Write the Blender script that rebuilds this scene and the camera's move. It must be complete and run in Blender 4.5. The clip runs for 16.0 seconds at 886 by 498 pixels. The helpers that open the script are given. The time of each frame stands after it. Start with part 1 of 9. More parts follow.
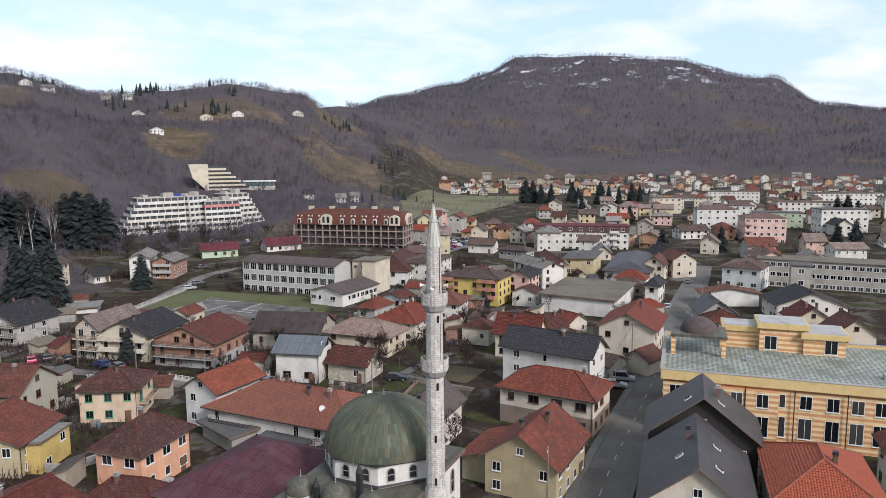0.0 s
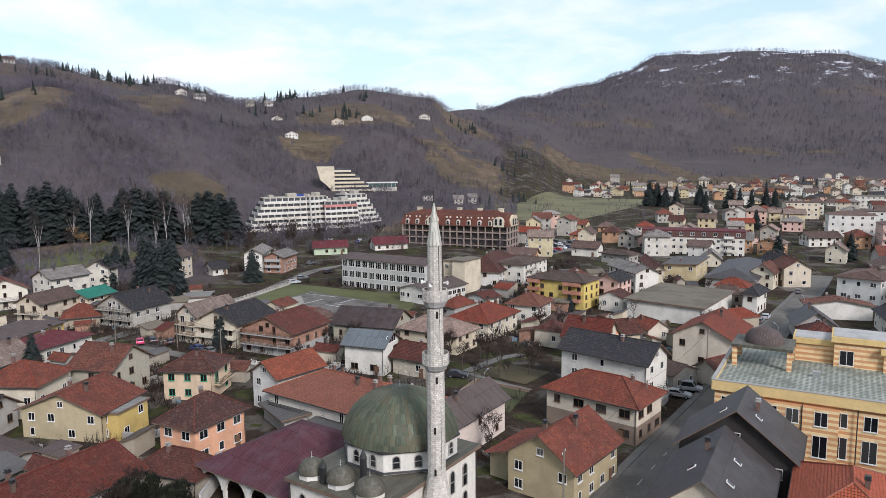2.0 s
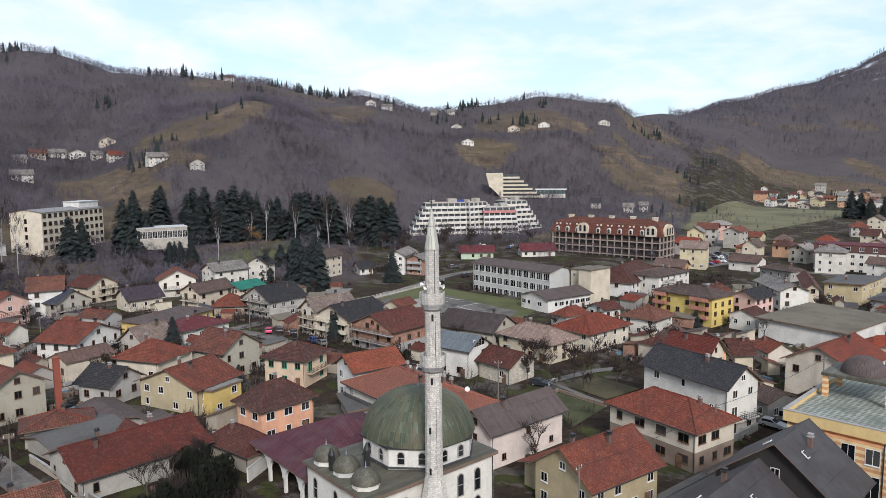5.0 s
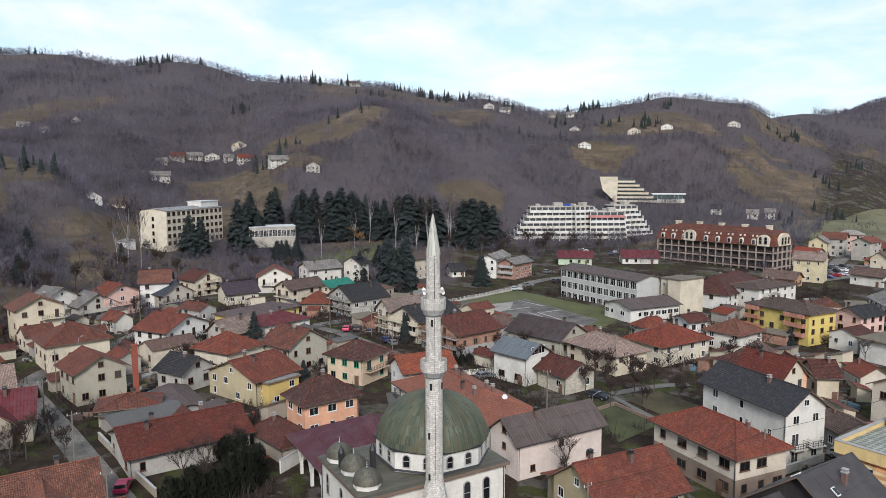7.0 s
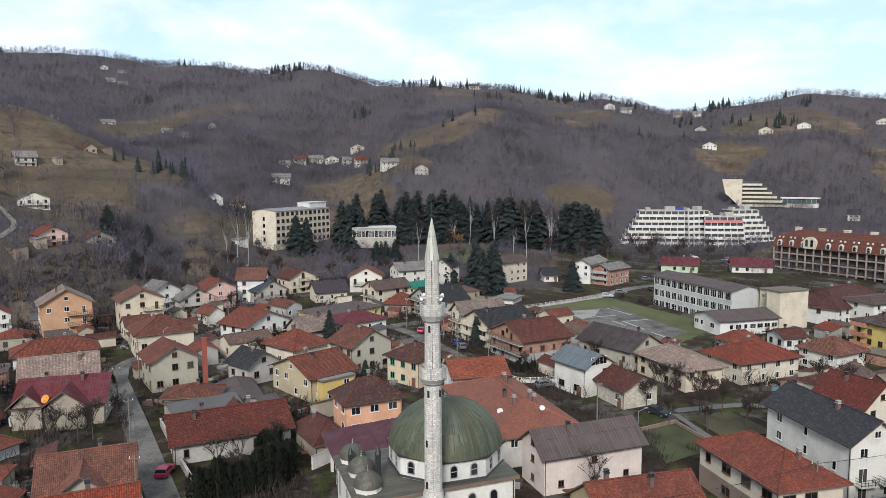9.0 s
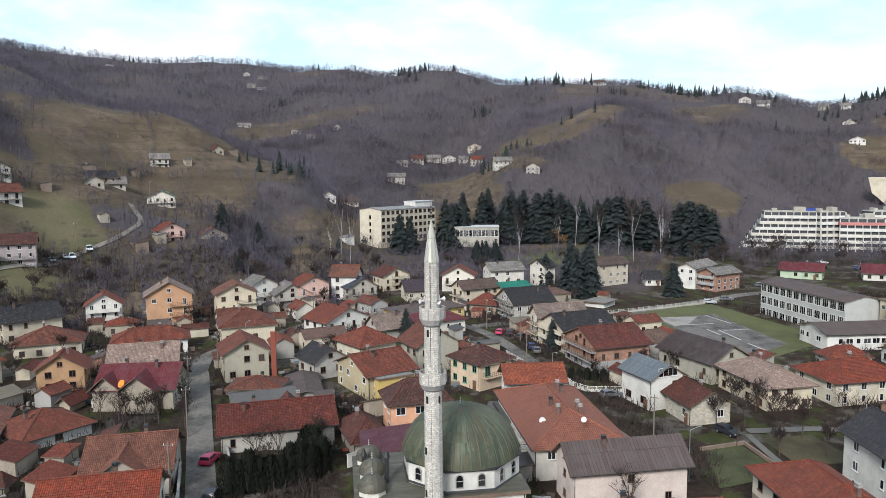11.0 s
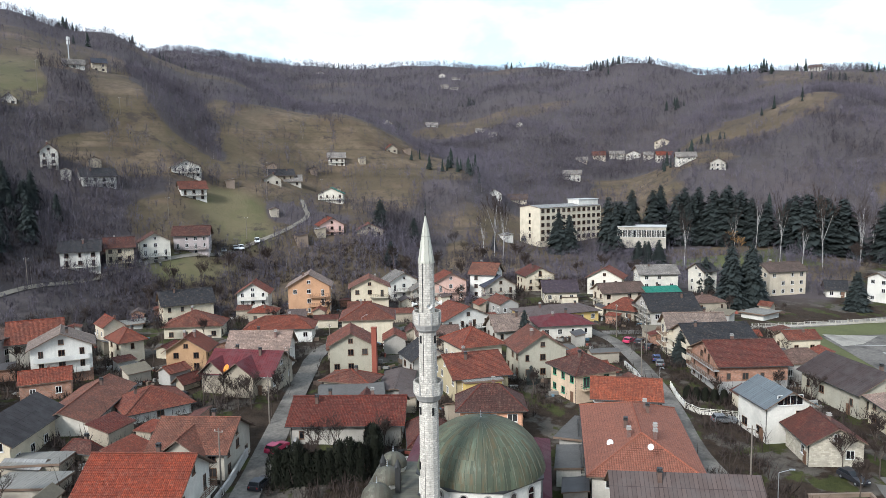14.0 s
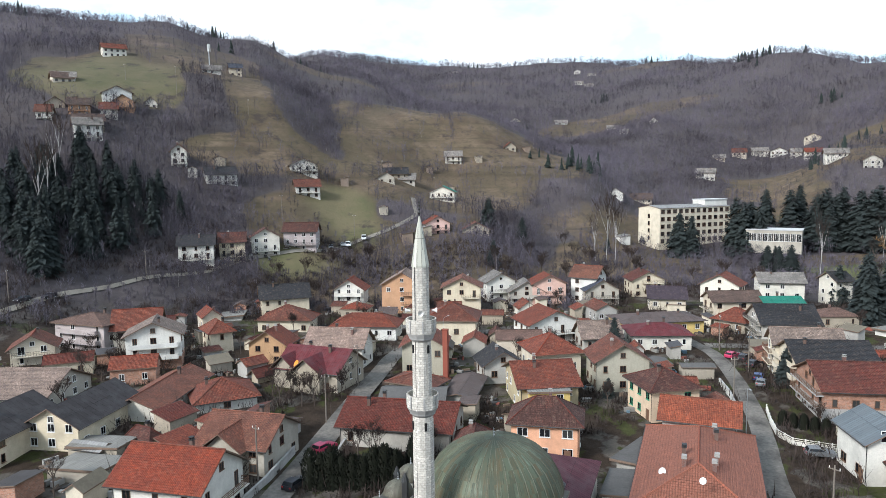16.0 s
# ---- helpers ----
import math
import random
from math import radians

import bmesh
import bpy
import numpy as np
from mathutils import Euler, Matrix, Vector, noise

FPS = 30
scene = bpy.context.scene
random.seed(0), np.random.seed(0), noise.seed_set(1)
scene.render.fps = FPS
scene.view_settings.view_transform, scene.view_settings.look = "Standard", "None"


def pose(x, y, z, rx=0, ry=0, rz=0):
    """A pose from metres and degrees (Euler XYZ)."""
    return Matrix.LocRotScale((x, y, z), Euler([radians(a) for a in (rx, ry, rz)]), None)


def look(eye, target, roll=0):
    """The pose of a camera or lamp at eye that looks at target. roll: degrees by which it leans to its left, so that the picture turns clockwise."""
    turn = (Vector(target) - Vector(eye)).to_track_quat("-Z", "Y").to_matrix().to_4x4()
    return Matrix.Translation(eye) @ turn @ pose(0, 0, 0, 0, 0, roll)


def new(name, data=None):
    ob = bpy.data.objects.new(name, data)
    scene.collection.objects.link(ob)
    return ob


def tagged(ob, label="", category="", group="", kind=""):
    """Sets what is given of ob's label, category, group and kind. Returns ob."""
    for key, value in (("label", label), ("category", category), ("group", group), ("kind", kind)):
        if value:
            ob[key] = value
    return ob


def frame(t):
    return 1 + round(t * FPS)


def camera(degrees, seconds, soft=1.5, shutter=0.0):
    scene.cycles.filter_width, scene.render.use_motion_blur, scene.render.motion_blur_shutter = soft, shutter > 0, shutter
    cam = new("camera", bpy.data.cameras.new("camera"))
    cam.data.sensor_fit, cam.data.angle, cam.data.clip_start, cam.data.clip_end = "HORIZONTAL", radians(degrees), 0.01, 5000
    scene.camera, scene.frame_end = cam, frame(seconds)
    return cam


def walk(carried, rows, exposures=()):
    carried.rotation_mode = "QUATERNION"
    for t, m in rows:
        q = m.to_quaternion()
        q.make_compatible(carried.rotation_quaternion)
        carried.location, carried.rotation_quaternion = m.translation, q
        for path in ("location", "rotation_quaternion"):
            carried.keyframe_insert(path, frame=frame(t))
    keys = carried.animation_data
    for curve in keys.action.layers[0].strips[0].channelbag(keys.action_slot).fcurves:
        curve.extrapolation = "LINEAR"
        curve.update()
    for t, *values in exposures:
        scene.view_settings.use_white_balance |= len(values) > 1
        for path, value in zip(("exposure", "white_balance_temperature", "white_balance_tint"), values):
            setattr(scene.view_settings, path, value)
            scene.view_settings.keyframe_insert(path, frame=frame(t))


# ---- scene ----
cam = camera(64.0, 16.0, 0.8)
METRES, EYE, TILT, LEAN, TURN = 111.7, 44.0, 0.0, 0.0, 24.0
ROWS = [
    (0.0, 0.0, 0.0, 0.0, -0.05, -7.59, 0.38),
    (0.5, 0.031, -0.0058, 0.0001, 2.65, -7.59, 0.43),
    (1.0, 0.0627, -0.0093, -0.0001, 5.4, -7.54, 0.51),
    (1.5, 0.0941, -0.0106, -0.0006, 8.15, -7.44, 0.53),
    (2.0, 0.1253, -0.0104, -0.0015, 10.83, -7.33, 0.53),
    (2.5, 0.1564, -0.0079, -0.0025, 13.45, -7.2, 0.54),
    (3.0, 0.1877, -0.0032, -0.0029, 16.1, -7.08, 0.57),
    (3.5, 0.2181, 0.0034, -0.0034, 18.71, -6.98, 0.56),
    (4.0, 0.2481, 0.0122, -0.0038, 21.3, -6.89, 0.53),
    (6.5, 0.3846, 0.0801, -0.002, 34.11, -6.38, 0.38),
    (7.0, 0.4085, 0.0992, -0.0014, 36.73, -6.37, 0.28),
    (7.5, 0.4311, 0.1201, -0.0012, 39.33, -6.32, 0.24),
    (8.0, 0.4527, 0.1421, -0.0008, 41.91, -6.22, 0.24),
    (10.5, 0.5374, 0.2725, -0.0002, 54.93, -6.18, 0.49),
    (11.0, 0.549, 0.3014, -0.0009, 57.63, -6.16, 0.56),
    (11.5, 0.5591, 0.3313, -0.002, 60.2, -6.19, 0.6),
    (12.0, 0.5666, 0.3618, -0.0029, 62.82, -6.15, 0.67),
    (12.5, 0.572, 0.393, -0.0037, 65.51, -6.16, 0.74),
    (13.0, 0.5754, 0.4244, -0.0048, 68.25, -6.15, 0.78),
    (13.5, 0.5768, 0.4562, -0.0057, 71.03, -6.14, 0.86),
    (14.0, 0.5762, 0.4878, -0.0071, 73.81, -6.12, 0.89),
    (14.5, 0.5732, 0.5194, -0.0082, 76.63, -6.15, 0.96),
    (15.0, 0.568, 0.5507, -0.0092, 79.42, -6.16, 0.99),
    (15.5, 0.5607, 0.5817, -0.0101, 82.23, -6.1, 0.94),
    (16.0, 0.5517, 0.6119, -0.0104, 85.03, -6.05, 0.88),
]
walk(cam, [(t, pose(0, 0, EYE, TILT, LEAN, TURN) @ pose(METRES * x, METRES * y, METRES * z, 90 + pitch, roll, yaw)) for t, x, y, z, yaw, pitch, roll in ROWS],
     [(0.0, 0.44, 6120, 16), (4.0, 0.42, 6120, 15), (7.0, 0.42, 6100, 13), (12.0, 0.66, 6050, 10), (16.0, 0.92, 5980, 9)])

# ---- sky, sun ----
SUN_AZ, SUN_EL = 119.0, 34.0  # clockwise from +y, above the horizon
world = bpy.data.worlds.new("sky")
scene.world = world
world.use_nodes = True
wn, wl = world.node_tree.nodes, world.node_tree.links
wn.clear()
w_out = wn.new("ShaderNodeOutputWorld")
w_bg = wn.new("ShaderNodeBackground")
w_sky = wn.new("ShaderNodeTexSky")
w_sky.sky_type, w_sky.sun_disc = "NISHITA", False
w_sky.sun_elevation, w_sky.sun_rotation = radians(SUN_EL), radians(SUN_AZ)
w_sky.air_density, w_sky.dust_density, w_sky.ozone_density = 1.0, 2.0, 1.0
w_co = wn.new("ShaderNodeTexCoord")
w_sep = wn.new("ShaderNodeSeparateXYZ")
wl.new(w_co.outputs["Generated"], w_sep.inputs[0])
# clouds: a flat layer seen in perspective
w_up = wn.new("ShaderNodeMath"); w_up.operation = "ADD"; w_up.inputs[1].default_value = 0.22
wl.new(w_sep.outputs["Z"], w_up.inputs[0])
w_px = wn.new("ShaderNodeMath"); w_px.operation = "DIVIDE"
w_py = wn.new("ShaderNodeMath"); w_py.operation = "DIVIDE"
wl.new(w_sep.outputs["X"], w_px.inputs[0]); wl.new(w_up.outputs[0], w_px.inputs[1])
wl.new(w_sep.outputs["Y"], w_py.inputs[0]); wl.new(w_up.outputs[0], w_py.inputs[1])
w_cmb = wn.new("ShaderNodeCombineXYZ")
wl.new(w_px.outputs[0], w_cmb.inputs[0]); wl.new(w_py.outputs[0], w_cmb.inputs[1])
w_noise = wn.new("ShaderNodeTexNoise")
w_noise.inputs["Scale"].default_value, w_noise.inputs["Detail"].default_value, w_noise.inputs["Roughness"].default_value = 1.9, 8.0, 0.56
w_noise.inputs["Distortion"].default_value = 0.25
wl.new(w_cmb.outputs[0], w_noise.inputs["Vector"])
w_ramp = wn.new("ShaderNodeValToRGB")
w_ramp.color_ramp.elements[0].position, w_ramp.color_ramp.elements[1].position = 0.42, 0.66
wl.new(w_noise.outputs["Fac"], w_ramp.inputs[0])
w_mix = wn.new("ShaderNodeMix"); w_mix.data_type = "RGBA"
w_mix.inputs["B"].default_value = (6.6, 6.7, 6.85, 1)
w_thin = wn.new("ShaderNodeMix"); w_thin.data_type = "RGBA"  # thin high cloud over all the blue
w_thin.inputs["Factor"].default_value, w_thin.inputs["B"].default_value = 0.5, (5.7, 7.2, 8.0, 1)
wl.new(w_sky.outputs[0], w_thin.inputs["A"])
wl.new(w_ramp.outputs[0], w_mix.inputs["Factor"]); wl.new(w_thin.outputs["Result"], w_mix.inputs["A"])
wl.new(w_mix.outputs["Result"], w_bg.inputs[0])
w_bg.inputs[1].default_value = 0.12
wl.new(w_bg.outputs[0], w_out.inputs[0])

sun_data = bpy.data.lights.new("sun", "SUN")
sun_data.energy, sun_data.angle, sun_data.color = 2.7, radians(15), (1.0, 0.96, 0.91)
sun = new("sun", sun_data)
sa, se = radians(SUN_AZ), radians(SUN_EL)
sun.matrix_world = look((0, 0, 0), (-math.sin(sa) * math.cos(se), -math.cos(sa) * math.cos(se), -math.sin(se)))

# ---- materials ----
MATS = {}


def node_mat(name):
    m = bpy.data.materials.new(name)
    m.use_nodes = True
    n, l = m.node_tree.nodes, m.node_tree.links
    return m, n, l, n["Principled BSDF"]


def rgb(c):
    return (*c, 1)


def mixer(n, l, fac, a, b, mode="MIX"):
    x = n.new("ShaderNodeMix")
    x.data_type, x.blend_type = "RGBA", mode
    for key, v in (("Factor", fac), ("A", a), ("B", b)):
        if isinstance(v, bpy.types.NodeSocket):
            l.new(v, x.inputs[key])
        elif key == "Factor":
            x.inputs[key].default_value = v
        else:
            x.inputs[key].default_value = rgb(v)
    return x.outputs["Result"]


def noise_tex(n, l, scale, detail=4, rough=0.6, coord=None, stretch=None):
    t = n.new("ShaderNodeTexNoise")
    t.inputs["Scale"].default_value, t.inputs["Detail"].default_value, t.inputs["Roughness"].default_value = scale, detail, rough
    if coord is None:
        coord = n.new("ShaderNodeTexCoord").outputs["Object"]
    if stretch:
        mp = n.new("ShaderNodeMapping")
        mp.inputs["Scale"].default_value = stretch
        l.new(coord, mp.inputs[0])
        coord = mp.outputs[0]
    l.new(coord, t.inputs["Vector"])
    return t.outputs["Fac"]


def ramp(n, l, fac, lo, hi):
    r = n.new("ShaderNodeMapRange")
    r.inputs["From Min"].default_value, r.inputs["From Max"].default_value = lo, hi
    l.new(fac, r.inputs["Value"])
    return r.outputs["Result"]


def bump(n, l, height, strength, dist, bsdf):
    b = n.new("ShaderNodeBump")
    b.inputs["Strength"].default_value, b.inputs["Distance"].default_value = strength, dist
    l.new(height, b.inputs["Height"])
    l.new(b.outputs[0], bsdf.inputs["Normal"])


def scaled(c, k):
    return tuple(min(1, v * k) for v in c)


def surface(name, colour, rough=0.85, metal=0.0, stain=0.22, grain=6.0, big=0.35, bump_h=0.02, streak=False):
    """Plaster, paint, metal, wood: a base colour with grain, broad stains and, on walls, rain streaks."""
    if name in MATS:
        return MATS[name]
    m, n, l, b = node_mat(name)
    co = n.new("ShaderNodeTexCoord").outputs["Object"]
    rnd = n.new("ShaderNodeObjectInfo").outputs["Random"]
    fine = noise_tex(n, l, grain, 5, 0.65, co)
    wide = noise_tex(n, l, big, 4, 0.6, co)
    c = mixer(n, l, ramp(n, l, fine, 0.3, 0.75), scaled(colour, 1 - stain * 0.5), scaled(colour, 1 + stain * 0.35))
    c = mixer(n, l, ramp(n, l, wide, 0.45, 0.8), c, scaled(colour, 1 - stain * 1.3))
    if streak:
        s = noise_tex(n, l, 1.0, 3, 0.6, co, (1.6, 1.6, 0.18))
        c = mixer(n, l, ramp(n, l, s, 0.55, 0.85), c, tuple(v * 0.72 + 0.02 for v in colour))
    if streak:
        damp = noise_tex(n, l, 1.4, 6, 0.7, co)
        c = mixer(n, l, ramp(n, l, damp, 0.56, 0.72), c, tuple(v * 0.8 for v in colour))
        tint = n.new("ShaderNodeMath"); tint.operation = "MULTIPLY"; tint.inputs[1].default_value = 0.55
        l.new(rnd, tint.inputs[0])
        c = mixer(n, l, tint.outputs[0], c, (0.88, 0.80, 0.66), "MULTIPLY")
    l.new(c, b.inputs["Base Color"])
    b.inputs["Roughness"].default_value, b.inputs["Metallic"].default_value = rough, metal
    b.inputs["Specular IOR Level"].default_value = 0.3
    bump(n, l, fine, 0.4, bump_h, b)
    MATS[name] = m
    return m


def tiles(name, colour, tw=0.24, th=0.34, wear=0.5, vary=0.34, lichen=(0.17, 0.115, 0.085), old=1.0):
    """Roof tiles laid in courses along the roof's own run, each of its own tone, with soot, moss and lichen; old sets how worn."""
    if name in MATS:
        return MATS[name]
    m, n, l, b = node_mat(name)
    uv = n.new("ShaderNodeUVMap").outputs[0]
    br = n.new("ShaderNodeTexBrick")
    br.offset, br.squash = 0.0, 1.0
    br.inputs["Scale"].default_value = 1.0
    br.inputs["Brick Width"].default_value, br.inputs["Row Height"].default_value = tw, th
    br.inputs["Mortar Size"].default_value, br.inputs["Mortar Smooth"].default_value = 0.028, 0.6
    br.inputs["Color1"].default_value = rgb(scaled(colour, 1 - vary))
    br.inputs["Color2"].default_value = rgb(scaled(colour, 1 + vary))
    br.inputs["Mortar"].default_value = rgb(scaled(colour, 0.36))
    l.new(uv, br.inputs["Vector"])
    rnd = n.new("ShaderNodeObjectInfo").outputs["Random"]
    shift = n.new("ShaderNodeVectorMath"); shift.operation = "SCALE"; shift.inputs["Scale"].default_value = 37.0
    comb = n.new("ShaderNodeCombineXYZ")
    for k in range(3):
        l.new(rnd, comb.inputs[k])
    l.new(comb.outputs[0], shift.inputs[0])
    place = n.new("ShaderNodeVectorMath"); place.operation = "ADD"
    l.new(n.new("ShaderNodeTexCoord").outputs["Object"], place.inputs[0]); l.new(shift.outputs[0], place.inputs[1])
    oc = place.outputs[0]
    age = n.new("ShaderNodeMapRange")  # some roofs are new, most are old
    age.inputs["From Min"].default_value, age.inputs["From Max"].default_value = 0.0, 0.75
    age.inputs["To Min"].default_value, age.inputs["To Max"].default_value = 0.62 * old, 1.05 * old
    l.new(rnd, age.inputs["Value"])

    def aged(fac):
        q = n.new("ShaderNodeMath"); q.operation = "MULTIPLY"
        l.new(fac, q.inputs[0]); l.new(age.outputs[0], q.inputs[1])
        return q.outputs[0]
    c = br.outputs["Color"]
    wide = noise_tex(n, l, 0.45, 6, 0.68, oc)
    c = mixer(n, l, aged(ramp(n, l, wide, 0.40, 0.62)), c, tuple(v * 0.42 + 0.008 for v in colour))
    run = noise_tex(n, l, 1.0, 5, 0.65, uv, (1.5, 0.22, 1.0))
    c = mixer(n, l, aged(ramp(n, l, run, 0.5, 0.74)), c, scaled(colour, 0.5))
    patch_ = noise_tex(n, l, 1.7, 5, 0.7, oc)
    c = mixer(n, l, aged(ramp(n, l, patch_, 0.52, 0.68)), c, tuple(a_ * (1 - wear) + k * wear for a_, k in zip(colour, lichen)))
    soot = noise_tex(n, l, 4.2, 5, 0.78, oc)
    c = mixer(n, l, aged(ramp(n, l, soot, 0.52, 0.64)), c, scaled(colour, 0.25))
    pale = noise_tex(n, l, 3.0, 4, 0.75, uv)
    c = mixer(n, l, ramp(n, l, pale, 0.58, 0.74), c, tuple(min(1, v * 1.4 + 0.02) for v in colour))
    wv = n.new("ShaderNodeTexWave")
    wv.wave_type, wv.bands_direction = "BANDS", "X"
    wv.inputs["Scale"].default_value = 0.314 / tw
    l.new(uv, wv.inputs["Vector"])
    hsv = n.new("ShaderNodeHueSaturation")
    l.new(c, hsv.inputs["Color"])
    for key, lo, hi in (("Value", 1.06, 0.74), ("Saturation", 1.1, 0.9), ("Hue", 0.497, 0.506)):
        r_ = n.new("ShaderNodeMapRange")
        r_.inputs["To Min"].default_value, r_.inputs["To Max"].default_value = lo, hi
        l.new(rnd, r_.inputs["Value"])
        l.new(r_.outputs[0], hsv.inputs[key])
    l.new(hsv.outputs[0], b.inputs["Base Color"])
    b.inputs["Roughness"].default_value = 0.8
    b.inputs["Specular IOR Level"].default_value = 0.3
    bump(n, l, wv.outputs["Fac"], 0.9, 0.05, b)
    MATS[name] = m
    return m


def seamed(name, colour, pitch=0.5, rough=0.7, metal=0.0, stain=0.3):
    """Sheet roofing with standing seams up the slope."""
    if name in MATS:
        return MATS[name]
    m, n, l, b = node_mat(name)
    uv = n.new("ShaderNodeUVMap").outputs[0]
    br = n.new("ShaderNodeTexBrick")
    br.offset = 0.0
    br.inputs["Scale"].default_value = 1.0
    br.inputs["Brick Width"].default_value, br.inputs["Row Height"].default_value = pitch, 3.1
    br.inputs["Mortar Size"].default_value = 0.03
    br.inputs["Color1"].default_value, br.inputs["Color2"].default_value = rgb(scaled(colour, 0.85)), rgb(scaled(colour, 1.15))
    br.inputs["Mortar"].default_value = rgb(scaled(colour, 0.45))
    l.new(uv, br.inputs["Vector"])
    wide = noise_tex(n, l, 0.5, 6, 0.65)
    c = mixer(n, l, ramp(n, l, wide, 0.45, 0.8), br.outputs["Color"], tuple(v * (1 - stain) + 0.12 * stain for v in colour))
    l.new(c, b.inputs["Base Color"])
    b.inputs["Roughness"].default_value, b.inputs["Metallic"].default_value = rough, metal
    b.inputs["Specular IOR Level"].default_value = 0.12 if rough > 0.6 else 0.35
    inv = n.new("ShaderNodeMath"); inv.operation = "MULTIPLY"; inv.inputs[1].default_value = 1.0
    l.new(br.outputs["Fac"], inv.inputs[0])
    bump(n, l, inv.outputs[0], 0.7, 0.04, b)
    MATS[name] = m
    return m


def blocks(name, colour, mortar, bw, bh, vary=0.25, rough=0.9, msize=0.012, weathered=False):
    """Masonry, from each object's own box coordinates."""
    if name in MATS:
        return MATS[name]
    m, n, l, b = node_mat(name)
    uv = n.new("ShaderNodeUVMap").outputs[0]
    br = n.new("ShaderNodeTexBrick")
    br.inputs["Scale"].default_value = 1.0
    br.inputs["Brick Width"].default_value, br.inputs["Row Height"].default_value = bw, bh
    br.inputs["Mortar Size"].default_value = msize
    br.inputs["Color1"].default_value, br.inputs["Color2"].default_value = rgb(scaled(colour, 1 - vary)), rgb(scaled(colour, 1 + vary))
    br.inputs["Mortar"].default_value = rgb(mortar)
    l.new(uv, br.inputs["Vector"])
    wide = noise_tex(n, l, 0.6, 6, 0.65)
    c = mixer(n, l, ramp(n, l, wide, 0.45, 0.8), br.outputs["Color"], scaled(colour, 0.6))
    if weathered:
        for sc_, lo, hi, k in ((3.0, 0.54, 0.66, 0.45), (9.0, 0.58, 0.68, 0.5)):
            c = mixer(n, l, ramp(n, l, noise_tex(n, l, sc_, 6, 0.75), lo, hi), c, scaled(colour, k))
        c = mixer(n, l, ramp(n, l, noise_tex(n, l, 1.0, 5, 0.7, None, (2.6, 2.6, 0.25)), 0.54, 0.72), c, scaled(colour, 0.55))
    l.new(c, b.inputs["Base Color"])
    b.inputs["Roughness"].default_value = rough
    bump(n, l, br.outputs["Fac"], -0.5, 0.02, b)
    MATS[name] = m
    return m


def glass_mat():
    if "window_glass" in MATS:
        return MATS["window_glass"]
    m, n, l, b = node_mat("window_glass")
    rnd = n.new("ShaderNodeObjectInfo").outputs["Random"]
    c = mixer(n, l, ramp(n, l, rnd, 0.45, 1.0), (0.008, 0.009, 0.011), (0.06, 0.058, 0.055))
    l.new(c, b.inputs["Base Color"])
    b.inputs["Roughness"].default_value = 0.07
    MATS["window_glass"] = m
    return m


GLASS = glass_mat()
# the near-black entry near the end is shadow painted as a wall colour
WALL = {k: surface("plaster_" + k, c, 0.9, 0, 0.3, 5, 0.3, 0.01, True) for k, c in {
    "white": (0.62, 0.605, 0.56), "cream": (0.57, 0.51, 0.40), "grey": (0.40, 0.38, 0.34), "yellow": (0.66, 0.50, 0.20),
    "peach": (0.68, 0.38, 0.25), "pale_yellow": (0.53, 0.455, 0.29), "beige": (0.55, 0.49, 0.40), "pink": (0.62, 0.42, 0.36),
    "green": (0.42, 0.50, 0.36), "olive": (0.37, 0.35, 0.285), "orange": (0.48, 0.285, 0.17), "terracotta": (0.42, 0.20, 0.14),
    "ochre": (0.40, 0.25, 0.14), "concrete": (0.34, 0.33, 0.31), "dirty": (0.36, 0.32, 0.26), "lilac": (0.40, 0.355, 0.36), "umber": (0.22, 0.17, 0.135), "lemon": (0.62, 0.50, 0.17), "mustard": (0.50, 0.365, 0.125), "straw": (0.42, 0.36, 0.235), "shadow_black": (0.035, 0.031, 0.029), "rose": (0.62, 0.53, 0.47), "peach_pale": (0.60, 0.46, 0.33)}.items()}
WALL["brick"] = blocks("clay_block", (0.31, 0.155, 0.10), (0.30, 0.27, 0.23), 0.38, 0.22)
WALL["stone"] = blocks("rubble_stone", (0.42, 0.38, 0.30), (0.34, 0.31, 0.26), 0.45, 0.25)
ROOF = {k: tiles("tile_" + k, c) for k, c in {
    "red": (0.235, 0.058, 0.032), "orange": (0.255, 0.082, 0.048), "dark_red": (0.125, 0.032, 0.021), "brown": (0.155, 0.098, 0.078),
    "grey": (0.31, 0.28, 0.25), "dark": (0.036, 0.036, 0.040), "blue": (0.05, 0.06, 0.085), "purple": (0.085, 0.06, 0.08),
    "pink": (0.33, 0.235, 0.19), "rust": (0.205, 0.055, 0.032)}.items()}
ROOF["new_orange"] = tiles("tile_new_orange", (0.30, 0.090, 0.052), 0.3, 0.4, old=0.3, vary=0.12)
ROOF["old_maroon"] = tiles("tile_old_maroon", (0.13, 0.040, 0.028), old=1.3)
ROOF.update({"sheet_" + k: seamed("sheet_" + k, c) for k, c in {
    "magenta": (0.098, 0.022, 0.025), "green": (0.02, 0.14, 0.10), "grey": (0.22, 0.215, 0.205), 
    "brown": (0.085, 0.064, 0.058), "umber": (0.048, 0.035, 0.033), "blue_grey": (0.11, 0.125, 0.135), "light": (0.19, 0.18, 0.16), "maroon": (0.075, 0.028, 0.035)}.items()})
ROOF["sheet_dark"] = seamed("black_sheet", (0.036, 0.029, 0.027), 2.2, 0.5)
ROOF["panel"] = seamed("panel_roof", (0.036, 0.031, 0.031), 1.05)
ROOF["felt"] = surface("roofing_felt", (0.135, 0.115, 0.085), 0.95, 0, 0.4, 3, 0.15, 0.02)
